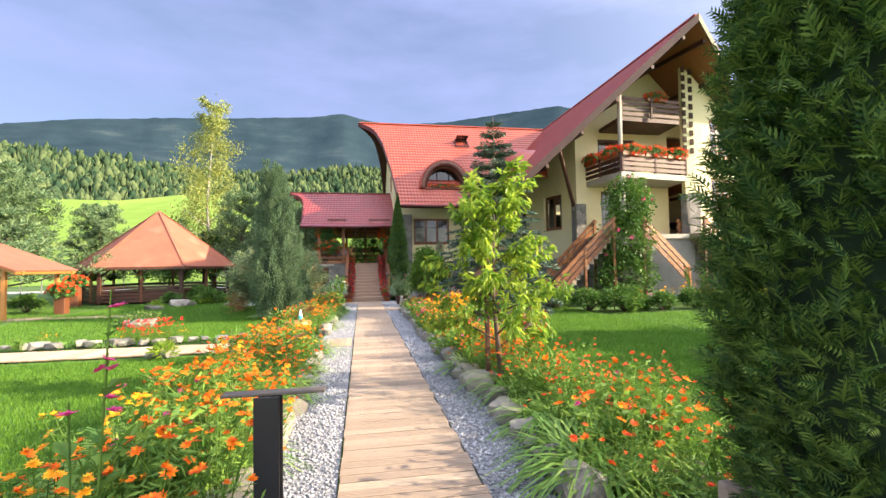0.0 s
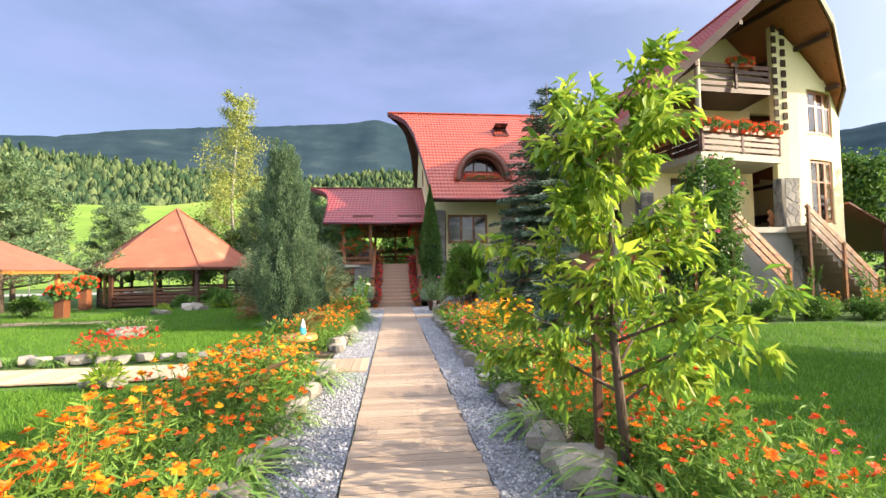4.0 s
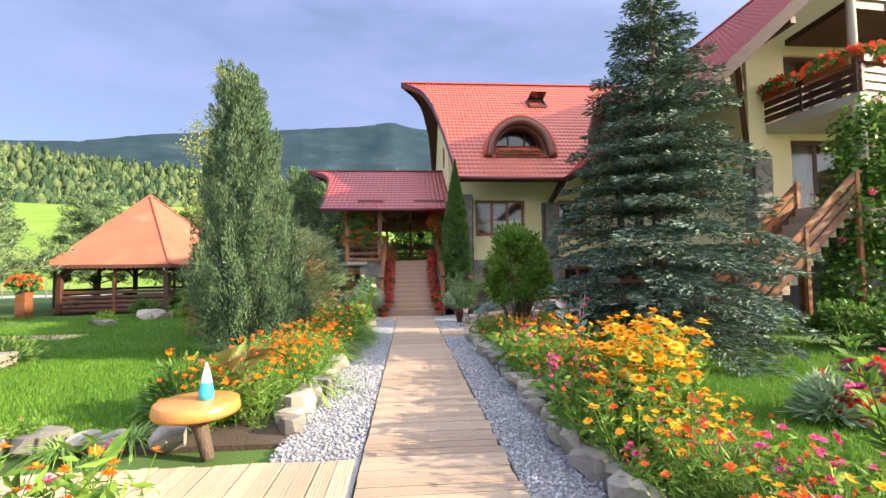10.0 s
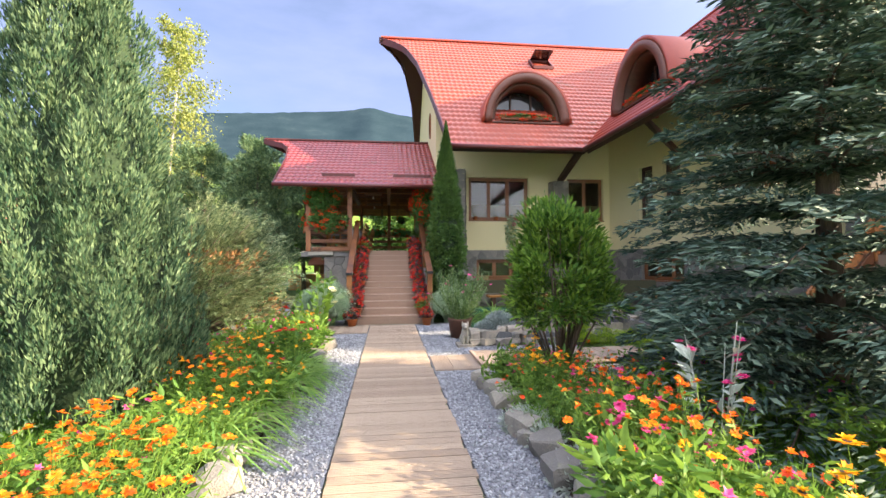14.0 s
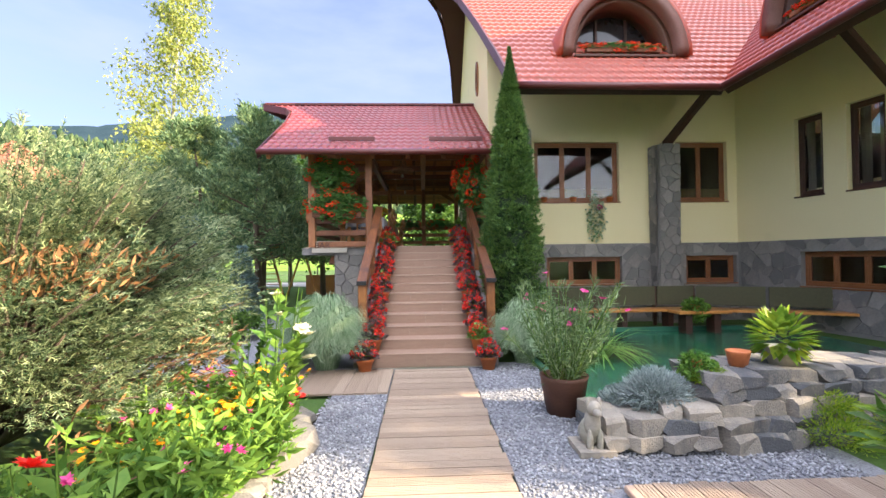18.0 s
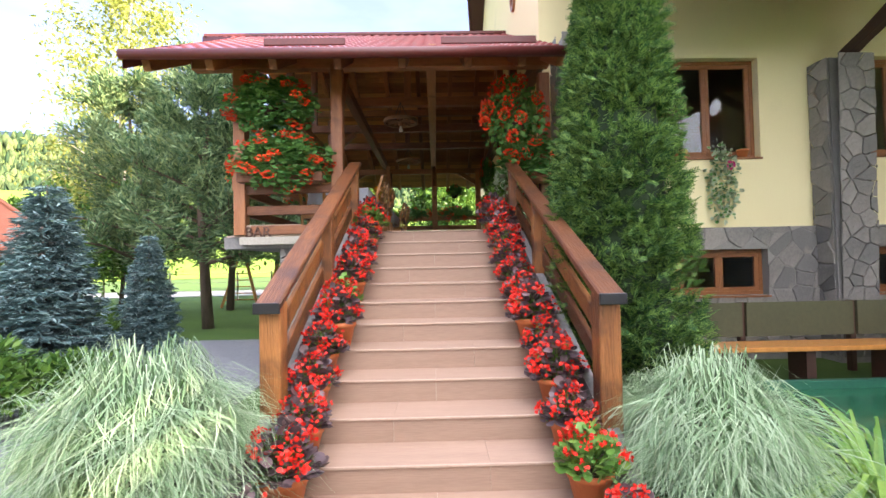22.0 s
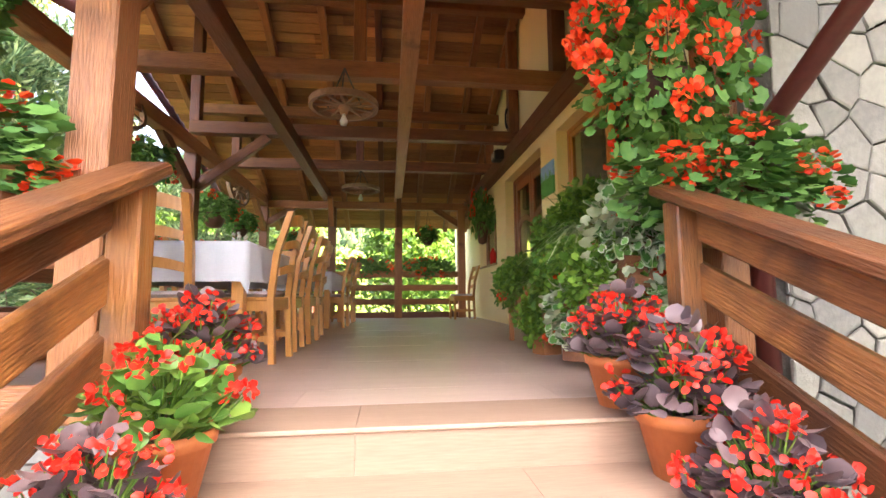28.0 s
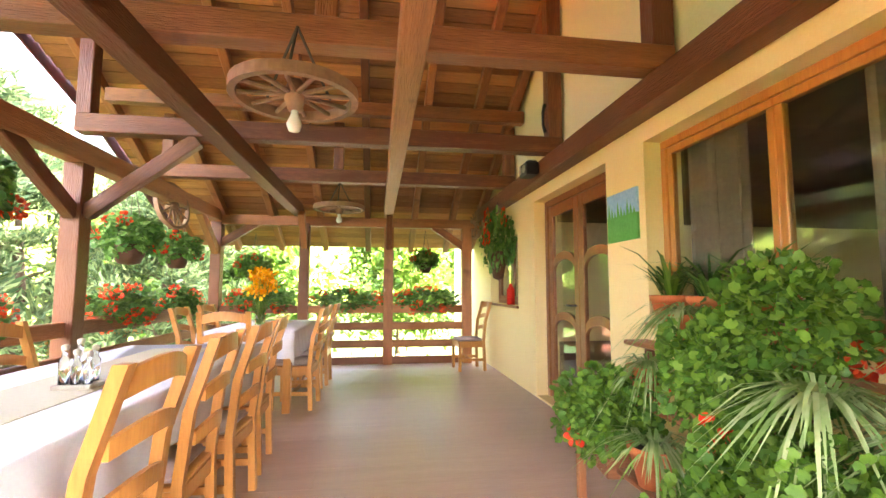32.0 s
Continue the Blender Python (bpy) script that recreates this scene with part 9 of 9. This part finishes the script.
KINDS = {
    "marigold": ("bushy marigold clump with orange flowers", [make_marigold(501 + k) for k in range(3)]),
    "tagetes": ("feathery marigold clump with rust-red flowers", [make_marigold(511 + k, 0.60, 0.38, M_RUST, 12, 460, 0.026, 8) for k in range(2)]),
    "yellow_marigold": ("marigold clump with golden yellow flowers", [make_marigold(521 + k, 0.55, 0.33, M_YELLOW, 17, 430, 0.030) for k in range(2)]),
    "rudbeckia": ("tall yellow coneflowers with dark eyes", [make_marigold(531 + k, 0.88, 0.34, M_YELLOW, 15, 420, 0.060, 12, M_HERB, 0.10, 0.26, True) for k in range(2)]),
    "zinnia": ("zinnias with magenta pink flowers", [make_marigold(541 + k, 0.6, 0.28, M_PINK, 9, 340, 0.045, 12, M_HERB, 0.09, 0.4) for k in range(2)]),
    "silver_ragwort": ("silver-leaved ragwort edging plant", [[("foliage", raw_mesh("foliage", *(lambda r, d: leaf_arrays(d * np.array([0.2, 0.2, 0.18]) * (0.4 + 0.6 * r.random((420, 1))), unit(d + r.normal(0, 0.3, (420, 3))), rand_dirs(420, r), 0.11, 0.035))(np.random.default_rng(551), np.abs(rand_dirs(420, np.random.default_rng(552))) * np.sign(np.random.default_rng(553).normal(size=(420, 3)) + np.array([0, 0, 9]))), M_SILVER))]]),
    "daylily": ("clump of green strap-shaped lily leaves", [[("foliage", grass_clump(561 + k, 110, 0.62, 0.022, M_IRIS, 0.10))] for k in range(2)]),
    "green_herb": ("leafy green perennial without flowers", [make_marigold(571 + k, 0.5, 0.34, M_PINK, 2, 620, 0.03, 7, M_HERB, 0.085, 0.3) for k in range(2)]),
    "red_flower": ("clump of red garden flowers", [make_marigold(581, 0.55, 0.32, M_RED, 30, 420, 0.044, 8)]),
    "blue_flower": ("small violet edging flowers", [make_marigold(591, 0.28, 0.25, M_VIOLET, 22, 300, 0.018, 6)]),
}
MADE = {}
rr = random.Random(17)


def plant(kind, x, y, s=1.0, z=0.0):
    lab, variants = KINDS[kind]
    k = rr.randrange(len(variants))
    m = Matrix.Translation((x, y, z - 0.02)) @ Matrix.Rotation(rr.uniform(0, 6.28), 4, "Z") @ Matrix.Scale(s * rr.uniform(0.85, 1.15), 4)
    if (kind, k) not in MADE:
        t = thing(kind, lab, "flower" if kind not in ("daylily", "green_herb", "silver_ragwort") else "plant", (0, 0, 0), kind.replace("_", " ") + " clumps in the beds")
        for nm, me in variants[k]:
            ob = new(nm, me)
            ob.parent = t
        t.matrix_basis = m
        MADE[kind, k] = t
        return t
    return copy_thing(MADE[kind, k], m)


def bed(x0, x1, y0, y1, n, mix, s=1.0):
    kinds, weights = zip(*mix)
    for k in range(n):
        y = y0 + (y1 - y0) * (k + rr.random()) / n
        plant(rr.choices(kinds, weights)[0], rr.uniform(x0, x1), y, s)


for a in ((-2.75, -1.20, -22.6, -13.25), (-2.7, -1.25, -11.6, -2.0), (1.22, 2.6, -22.6, -5.55)):
    setting("flower_bed_soil", boxes((a[0], a[1], a[2], a[3], -0.059, -0.012)), M_SOIL, "dark garden soil of the flower bed", "soil")
# left bed before the cross path: marigolds, lilies, a yellow patch
bed(-2.45, -1.3, -21.9, -13.4, 84, (("marigold", 8), ("tagetes", 1.5), ("yellow_marigold", 2), ("daylily", 1.6), ("green_herb", 1)), 1.15)
bed(-1.5, -1.25, -21.0, -13.6, 10, (("silver_ragwort", 2), ("daylily", 2), ("marigold", 2)), 0.8)
bed(-2.3, -1.4, -13.9, -13.3, 4, (("marigold", 3), ("red_flower", 1), ("blue_flower", 1)), 1.0)
# left bed after it: canna, marigolds, lilies, yellow herbs
bed(-2.4, -1.4, -11.2, -8.2, 32, (("marigold", 6), ("tagetes", 2), ("daylily", 1), ("green_herb", 1)), 1.0)
bed(-2.3, -1.35, -8.2, -5.4, 26, (("daylily", 4), ("marigold", 2), ("green_herb", 2), ("yellow_marigold", 1)), 1.05)
bed(-2.7, -1.35, -7.0, -4.2, 26, (("daylily", 5), ("yellow_marigold", 2), ("green_herb", 2)), 1.1)
bed(-2.5, -1.3, -5.6, -3.4, 24, (("yellow_marigold", 2), ("green_herb", 6), ("red_flower", 0.7), ("daylily", 1)), 1.05)
bed(-2.5, -1.5, -3.4, -2.2, 12, (("green_herb", 5), ("yellow_marigold", 0.8), ("red_flower", 0.8)), 1.1)
# right bed
bed(1.45, 2.5, -21.2, -17.2, 44, (("tagetes", 5), ("marigold", 2), ("daylily", 2.4), ("green_herb", 1.5)), 1.1)
bed(1.35, 2.4, -17.2, -14.2, 36, (("marigold", 6), ("yellow_marigold", 2), ("tagetes", 3), ("daylily", 1.5), ("green_herb", 2)), 1.0)
bed(1.35, 2.3, -14.2, -11.8, 28, (("zinnia", 3.5), ("tagetes", 3), ("yellow_marigold", 3.5), ("silver_ragwort", 1), ("green_herb", 2)), 0.95)
bed(1.4, 2.25, -12.4, -9.8, 30, (("rudbeckia", 5), ("tagetes", 3), ("yellow_marigold", 3), ("green_herb", 3), ("daylily", 1), ("zinnia", 1)), 1.0)
bed(1.25, 1.55, -12.5, -7.0, 14, (("silver_ragwort", 5), ("zinnia", 1.5), ("green_herb", 1)), 1.0)
bed(1.4, 2.2, -9.8, -5.8, 36, (("tagetes", 4), ("marigold", 4), ("yellow_marigold", 2), ("green_herb", 4), ("zinnia", 1.5), ("daylily", 1)), 1.1)
bed(2.6, 4.2, -8.6, -6.0, 10, (("green_herb", 3), ("zinnia", 1), ("marigold", 1)), 1.0)
# beds on the lawns
bed(8.2, 19.5, -8.9, -7.6, 34, (("green_herb", 6), ("rudbeckia", 2), ("zinnia", 1), ("silver_ragwort", 1.5)), 0.95)
bed(17.0, 20.5, -9.6, -9.0, 10, (("rudbeckia", 5), ("green_herb", 2)), 1.0)
for x, y, s in ((-5.6, -11.0, 1.3), (-5.2, -10.9, 1.2), (-5.9, -11.2, 1.1), (-5.4, -11.4, 1.0)):
    plant("red_flower", x, y, s)
geranium("flower_clump", "round clump of red flowers with bronze leaves on the lawn", (4.35, -11.6, 0.24), make_geranium(650, 0.72, 0.72, 0.55, 420, 26, M_RED, M_BEGONIA, 0.06), "")
cushion("edging_grass", "tuft of striped grass beside the red flower clump", (3.95, -11.55, 0.0), 651, 0.26, 0.42, 700, 0.16, M_STRIPED)
for k in range(14):
    plant(rr.choice(("blue_flower", "green_herb", "yellow_marigold", "daylily")), -2.6 - k * 0.42, -11.55 + rr.uniform(-0.15, 0.15), 0.55)
for k in range(10):
    plant(rr.choice(("green_herb", "daylily")), -7.2 - rr.random() * 2.5, 2.2 + rr.random() * 2, 0.9)
# single tall plants: canna, hollyhock, white dahlias, a pink lily
def tall_plant(name, label, loc, seed, h, n_stem, leaf, n_leaf, leafm, petal, heads, size, petals=12, rad=0.15, lw=0.45):
    r = np.random.default_rng(seed)
    a = r.random(n_stem) * 6.2832
    tip = np.stack((np.cos(a) * rad, np.sin(a) * rad, h * (0.75 + 0.3 * r.random(n_stem))), 1)
    foot = tip * np.array([0.2, 0.2, 0])
    i, t = r.integers(0, n_stem, n_leaf), r.random(n_leaf) * 0.9
    P = foot[i] + (tip[i] - foot[i]) * t[:, None]
    D = unit(np.stack((np.cos(a[i] + r.normal(0, 1.2, n_leaf)), np.sin(a[i] + r.normal(0, 1.2, n_leaf)), 0.5 + 0.5 * r.random(n_leaf)), 1))
    L = leaf * (0.6 + 0.6 * r.random(n_leaf))
    th = thing(name, label, "plant", loc)
    pieces = [("foliage", raw_mesh("foliage", *merge(stick_arrays(foot, tip, 0.007), leaf_arrays(P, D, unit(np.array([0, 0, 1.0]) + r.normal(0, 0.3, (n_leaf, 3))), L, L * lw, 0.2, 0.12)), leafm))]
    if heads:
        C = tip[r.integers(0, n_stem, heads)] + np.stack((r.normal(0, 0.05, heads), r.normal(0, 0.05, heads), -h * 0.25 * r.random(heads)), 1)
        pieces.append(("blossom_mass", raw_mesh("blossoms", *merge(*flower_heads(C, r, petals, size, 0.3, 0.6), *flower_heads(C, r, petals, size * 0.6, 0.9, 0.6)), petal)))
    for nm, me in pieces:
        ob = new(nm, me)
        ob.parent = th
    return th


M_CANNA = leafmat("canna_leaf", (0.34, 0.40, 0.10), (0.24, 0.14, 0.06), 0.4, 0.35)
tall_plant("canna_plant", "canna with broad bronze and yellow-green leaves", (-1.95, -10.9, 0), 601, 0.75, 4, 0.45, 16, M_CANNA, M_ORANGE, 0, 0.05)
tall_plant("canna_plant", "canna with broad bronze leaves among marigolds", (-1.7, -12.9 - 2.6, 0), 602, 0.7, 3, 0.42, 12, M_CANNA, M_ORANGE, 0, 0.05)
tall_plant("hollyhock", "tall hollyhock with pink flowers", (-1.42, -21.6, 0), 603, 1.62, 3, 0.10, 30, M_HERB, M_PINK, 9, 0.036, 8, 0.12, 0.9)
tall_plant("dahlia_plant", "leafy dahlia with white flowers", (-1.42, -3.2, 0), 604, 1.5, 9, 0.17, 200, M_HERB, M_WHITE, 5, 0.07, 14, 0.3, 0.55)
tall_plant("dahlia_plant", "dahlia with magenta flowers on the lawn's edge", (3.4, -12.7, 0), 605, 1.0, 8, 0.18, 110, M_HERB, M_PINK, 7, 0.07, 14, 0.35, 0.5)
tall_plant("dahlia_plant", "dahlia with large scarlet flowers in the bed", (-1.36, -5.45, 0), 609, 1.12, 5, 0.14, 50, M_HERB, M_RED, 5, 0.075, 16, 0.16, 0.5)
tall_plant("bee_balm", "pale-leaved plant with red flowers", (2.5, -8.6, 0), 606, 1.15, 7, 0.14, 60, M_SILVER, M_PINK, 8, 0.055, 12, 0.22, 0.4)
tall_plant("rose_bush", "rose bush with dark leaves beside the stairs", (-2.5, -0.9, 0), 607, 1.1, 9, 0.13, 160, M_BUSH, M_RED, 2, 0.05, 12, 0.35, 0.6)
for k, (x, y) in enumerate(((11.3, -6.4), (13.4, -7.0), (15.8, -7.2))):
    tall_plant("climbing_rose", "climbing plant with pale flowers by the front stairs", (x, y, 0), 610 + k, 1.7 + (1.6 if k == 0 else 0), 10, 0.13, 420, M_BUSH, M_PINK, 6, 0.06, 12, 0.55, 0.5)
for k in range(3):
    geranium("column_climber", "dense leafy climber on the balcony column", (10.75 + 0.12 * k, -5.95, 1.15 + 1.55 * k), make_geranium(620 + k, 2.7 - 0.35 * k, 1.5, 2.3, 2600, 3, M_PINK, M_BUSH, 0.10), "column climbers")
geranium("trailing_ivy", "ivy hanging from the kitchen window sill", (4.55, 4.70, 2.75), make_geranium(630, 0.45, 0.22, 1.25, 420, 1, M_PINK, M_VARIEGATED, 0.06))
for k, x in enumerate((3.2, 4.0, 5.0)):
    strap_plant("sill_plant", "small potted plant on the window sill", (x, 4.86, 3.165), 640 + k, 22, 0.2, 0.015, M_GERANIUM, "window sill plants", droop=0.7).matrix_basis = Matrix.Translation((x, 4.88, 3.165)) @ Matrix.Scale(0.7, 4)

# a stand of tall coneflowers in the right bed
bed(1.75, 2.5, -12.0, -10.6, 9, (("rudbeckia", 1),), 1.05)

# ---- bed edging stones ----
edging = thing("edging_stones", "rough pale stones edging the flower beds", "edging", (0, -12, 0), kind="structure")
rr = random.Random(23)
for x, ya, yb, s in ((-1.25, -22.4, -13.4, 0.24), (1.27, -22.4, -5.6, 0.26), (-1.30, -11.4, -2.2, 0.26)):
    y = ya
    while y < yb:
        d = s * rr.uniform(0.7, 1.5)
        ob = new("rock", rr.choice(ROCKS))
        ob.matrix_basis = Matrix.Translation((x + rr.uniform(-0.06, 0.06), y + d / 2, 0.05 * d / 0.25)) @ Matrix.Rotation(rr.uniform(0, 6.28), 4, "Z") @ Matrix.Diagonal((d * rr.uniform(0.9, 1.2), d, d * rr.uniform(0.8, 1.4), 1))
        under(ob, edging)
        y += d * rr.uniform(0.9, 1.5)
rockery = thing("lawn_rocks", "row of pale rocks along the lawn path", "rocks", (-5, -11.4, 0), kind="structure")
for k in range(22):
    d = rr.uniform(0.14, 0.32)
    ob = new("rock", rr.choice(ROCKS))
    ob.matrix_basis = Matrix.Translation((-2.3 - 0.36 * k + rr.uniform(-0.1, 0.1), -11.5 + rr.uniform(-0.14, 0.14), 0.05)) @ Matrix.Rotation(rr.uniform(0, 6.28), 4, "Z") @ Matrix.Diagonal((d * 1.3, d, d, 1))
    under(ob, rockery)
for x, y, d in ((-4.2, -13.5, 0.3), (-4.5, -13.6, 0.25), (-9.5, 1.6, 0.9), (-8.9, 1.2, 0.5), (-9.9, -0.6, 0.5), (-9.6, -0.7, 0.4), (7.6, -5.6, 0.5), (-7.3, -7.6, 0.6), (-7.7, -7.4, 0.5)):
    ob = new("rock", rr.choice(ROCKS))
    ob.matrix_basis = Matrix.Translation((x, y, 0.06)) @ Matrix.Rotation(rr.uniform(0, 6.28), 4, "Z") @ Matrix.Diagonal((d * 1.3, d, d * 0.8, 1))
    under(ob, rockery)
for x, y, s in ((-9.7, -0.65, 0.9), (-4.3, -13.55, 0.7), (-8.7, 2.6, 1.2), (-8.3, 1.9, 1.0)):
    cushion("yellow_shrub", "small yellow-green cushion shrub among stones", (x, y, 0.05), int(700 + x * 10), 0.35 * s, 0.4 * s, 420, 0.12, M_CHERRY, "yellow-green shrubs")
cushion("dwarf_conifer", "low dark spreading conifer on the lawn", (-7.4, -7.2, 0.0), 720, 0.8, 0.45, 900, 0.14, M_THUJA)
cushion("dwarf_conifer", "small feathery conifer beside the log table", (-2.6, -10.6, 0.0), 721, 0.4, 0.6, 700, 0.13, M_BUSH)

# ---- cross paths and boards, piece by piece ----
def boards(name, label, along_x, a0, a1, w0, w1, pitch, material, z=0.0, limit=400):
    """Cross boards laid one by one; along_x: the path runs along x and its boards along y."""
    t = thing(name, label, "boardwalk", ((a0 + a1) / 2 if along_x else 0, 0 if along_x else (a0 + a1) / 2, 0), kind="structure")
    r = random.Random(int(abs(a0) * 100))
    meshes = [mesh_of("board", ribbed_board(w1 - w0 - 0.01 * k, pitch - 0.008), material) for k in range(3)]
    n = int((a1 - a0) / pitch)
    for k in range(n):
        ob = new("board", r.choice(meshes))
        c = a0 + k * pitch + 0.004
        dz, tilt = r.uniform(-0.003, 0.003), r.uniform(-0.004, 0.004)
        if along_x:
            ob.matrix_basis = Matrix.Translation((c + pitch, w0 + r.uniform(0, 0.008), z + dz)) @ Matrix.Rotation(math.pi / 2 + tilt, 4, "Z")
        else:
            ob.matrix_basis = Matrix.Translation((w0 + r.uniform(0, 0.010), c, z + dz)) @ Matrix.Rotation(tilt, 4, "Z")
        under(ob, t)
    return t


M_DECK2 = mat("sunlit_tan_decking", (0.50, 0.37, 0.25), (0.34, 0.25, 0.17), 0.8, 1.3, 30, 0.3, stretch=(0.6, 6, 6), vary="obj", stain=((0.25, 0.19, 0.14), 2.0, 0.62))
for k in range(2):
    y0 = -25.6 + 12.8 * k
    r = random.Random(50 + k)
    meshes = [mesh_of("board", ribbed_board(BW1 - BW0 - 0.012 * j, 0.120), M_DECK) for j in range(3)]
    for i in range(97):
        y = y0 + i * 0.132
        if y > -0.14:
            break
        ob = new("board", r.choice(meshes))
        ob.matrix_basis = Matrix.Translation((BW0 + r.uniform(0, 0.012), y + 0.004, r.uniform(-0.003, 0.003))) @ Matrix.Rotation(r.uniform(-0.004, 0.004), 4, "Z")
        under(ob, boardwalk)
boards("cross_boardwalk", "tan boardwalk crossing the lawn on the gazebo side", True, -12.6, BW0 - 0.02, -13.15, -12.05, 0.135, M_DECK2, 0.0)
boards("side_boardwalk", "short wooden side path of spaced boards", True, -3.6, BW0 - 0.02, -1.31, -0.06, 0.145, M_DECK, 0.0)
boards("pond_boardwalk", "wooden board path towards the pond", True, BW1 + 0.02, 1.40, -5.05, -4.0, 0.145, M_DECK, 0.0)
boards("pond_ramp", "raised wooden board ramp beside the stone wall", True, 1.44, 4.6, -4.98, -3.85, 0.145, M_DECK, 0.035)
beam("edge_board", (1.40, -5.0, 0.03), (1.40, -3.9, 0.03), 0.07, 0.05, M_NOSE, bpy.data.objects["pond_ramp"], "pale worn edge board")
setting("garden_path", boxes((-30, -12.6, -13.15, -12.05, -0.058, -0.02), (-30, -8.6, -3.9, -3.0, -0.058, -0.03)), M_PATHSAND, "pale trodden path across the lawn", "path")

# ---- loose gravel ----
def pebbles(name, ranges, density, seed, label):
    r = np.random.default_rng(seed)
    Ps = []
    for x0, x1, y0, y1 in ranges:
        n = int((x1 - x0) * (y1 - y0) * density)
        Ps.append(np.stack((x0 + (x1 - x0) * r.random(n), y0 + (y1 - y0) * r.random(n), np.full(n, -0.018)), 1))
    P = np.concatenate(Ps)
    n = len(P)
    s = 0.010 + 0.014 * r.random(n)
    base = np.array([[1, 0, 0], [0, 1, 0], [-1, 0, 0], [0, -1, 0], [0, 0, 0.7], [0, 0, -0.5]])
    V = P[:, None] + base[None] * (s[:, None] * (0.7 + 0.6 * r.random((n, 6))))[..., None] + np.concatenate((r.normal(0, 0.002, (n, 6, 2)), np.zeros((n, 6, 1))), -1)
    b = np.arange(n)[:, None] * 6
    F = np.concatenate([b + np.array(q) for q in ((0, 1, 4), (1, 2, 4), (2, 3, 4), (3, 0, 4), (1, 0, 5), (2, 1, 5), (3, 2, 5), (0, 3, 5))], 0)
    return tagged(part(name, raw_mesh(name, V.reshape(-1, 3), F, M_GRAVEL), M_GRAVEL), label, "gravel", "", "stuff")


pebbles("gravel", [(-1.22, BW0 - 0.02, -22.5, -13.2), (-1.28, BW0 - 0.02, -12.0, -1.35), (BW1 + 0.02, 1.22, -22.5, -5.1), (BW1 + 0.02, 1.28, -3.98, -0.02), (1.28, 3.4, -3.8, -3.1), (BW1, 3.0, -5.5, -5.08), (1.28, 1.70, -2.9, 0.2), (-1.4, -1.15, -0.04, 0.1)], 1150, 801, "loose grey gravel stones")

# ---- lawn grass ----
def lawn(name, ranges, density, seed, h, label):
    r = np.random.default_rng(seed)
    Ps = []
    for x0, x1, y0, y1 in ranges:
        n = int((x1 - x0) * (y1 - y0) * density)
        Ps.append(np.stack((x0 + (x1 - x0) * r.random(n), y0 + (y1 - y0) * r.random(n), np.full(n, -0.06)), 1))
    P = np.concatenate(Ps)
    n = len(P)
    P[:, 0] += np.where(np.abs(P[:, 0]) > 12.5, np.sign(P[:, 0]) * np.abs(r.normal(0, 2.2, n)), 0)      # thins out at the far sides
    D = unit(np.array([0, 0, 1.0]) + r.normal(0, 0.45, (n, 3)))
    S = unit(np.cross(D, rand_dirs(n, r)))
    L = h * (0.6 + 0.8 * r.random(n))[:, None]
    W = 0.008 + 0.006 * r.random(n)[:, None]
    V = np.stack((P - S * W / 2, P + S * W / 2, P + D * L), 1).reshape(-1, 3)
    F = np.arange(n)[:, None] * 3 + np.array([0, 1, 2])
    return tagged(part(name, raw_mesh(name, V, F, M_BLADE), M_BLADE), label, "grass", "", "stuff")


lawn("lawn_grass", [(2.6, 8.0, -21.0, -9.0), (-7.5, -2.8, -20.5, -13.4), (-7.5, -2.9, -11.3, -6.0)], 2300, 811, 0.075, "short mown lawn grass")
lawn("far_lawn_grass", [(8.0, 16.0, -17.0, -9.0), (-14.0, -7.5, -20.0, -13.4), (-14.0, -7.5, -11.6, 3.0), (-7.5, -4.6, -6.0, 3.0), (2.7, 8.0, -9.0, -6.0)], 650, 812, 0.10, "short mown lawn grass farther off")

# leaves, blossoms and stems too many to count stay joined
for ob in list(scene.objects):
    if ob.parent and ob.name.split(".")[0] in ("foliage", "blossom_mass", "stem_mass", "leaf_middle_mass", "flower_eye_mass", "blade_mass", "crown", "dry_foliage"):
        tagged(ob, kind="stuff")
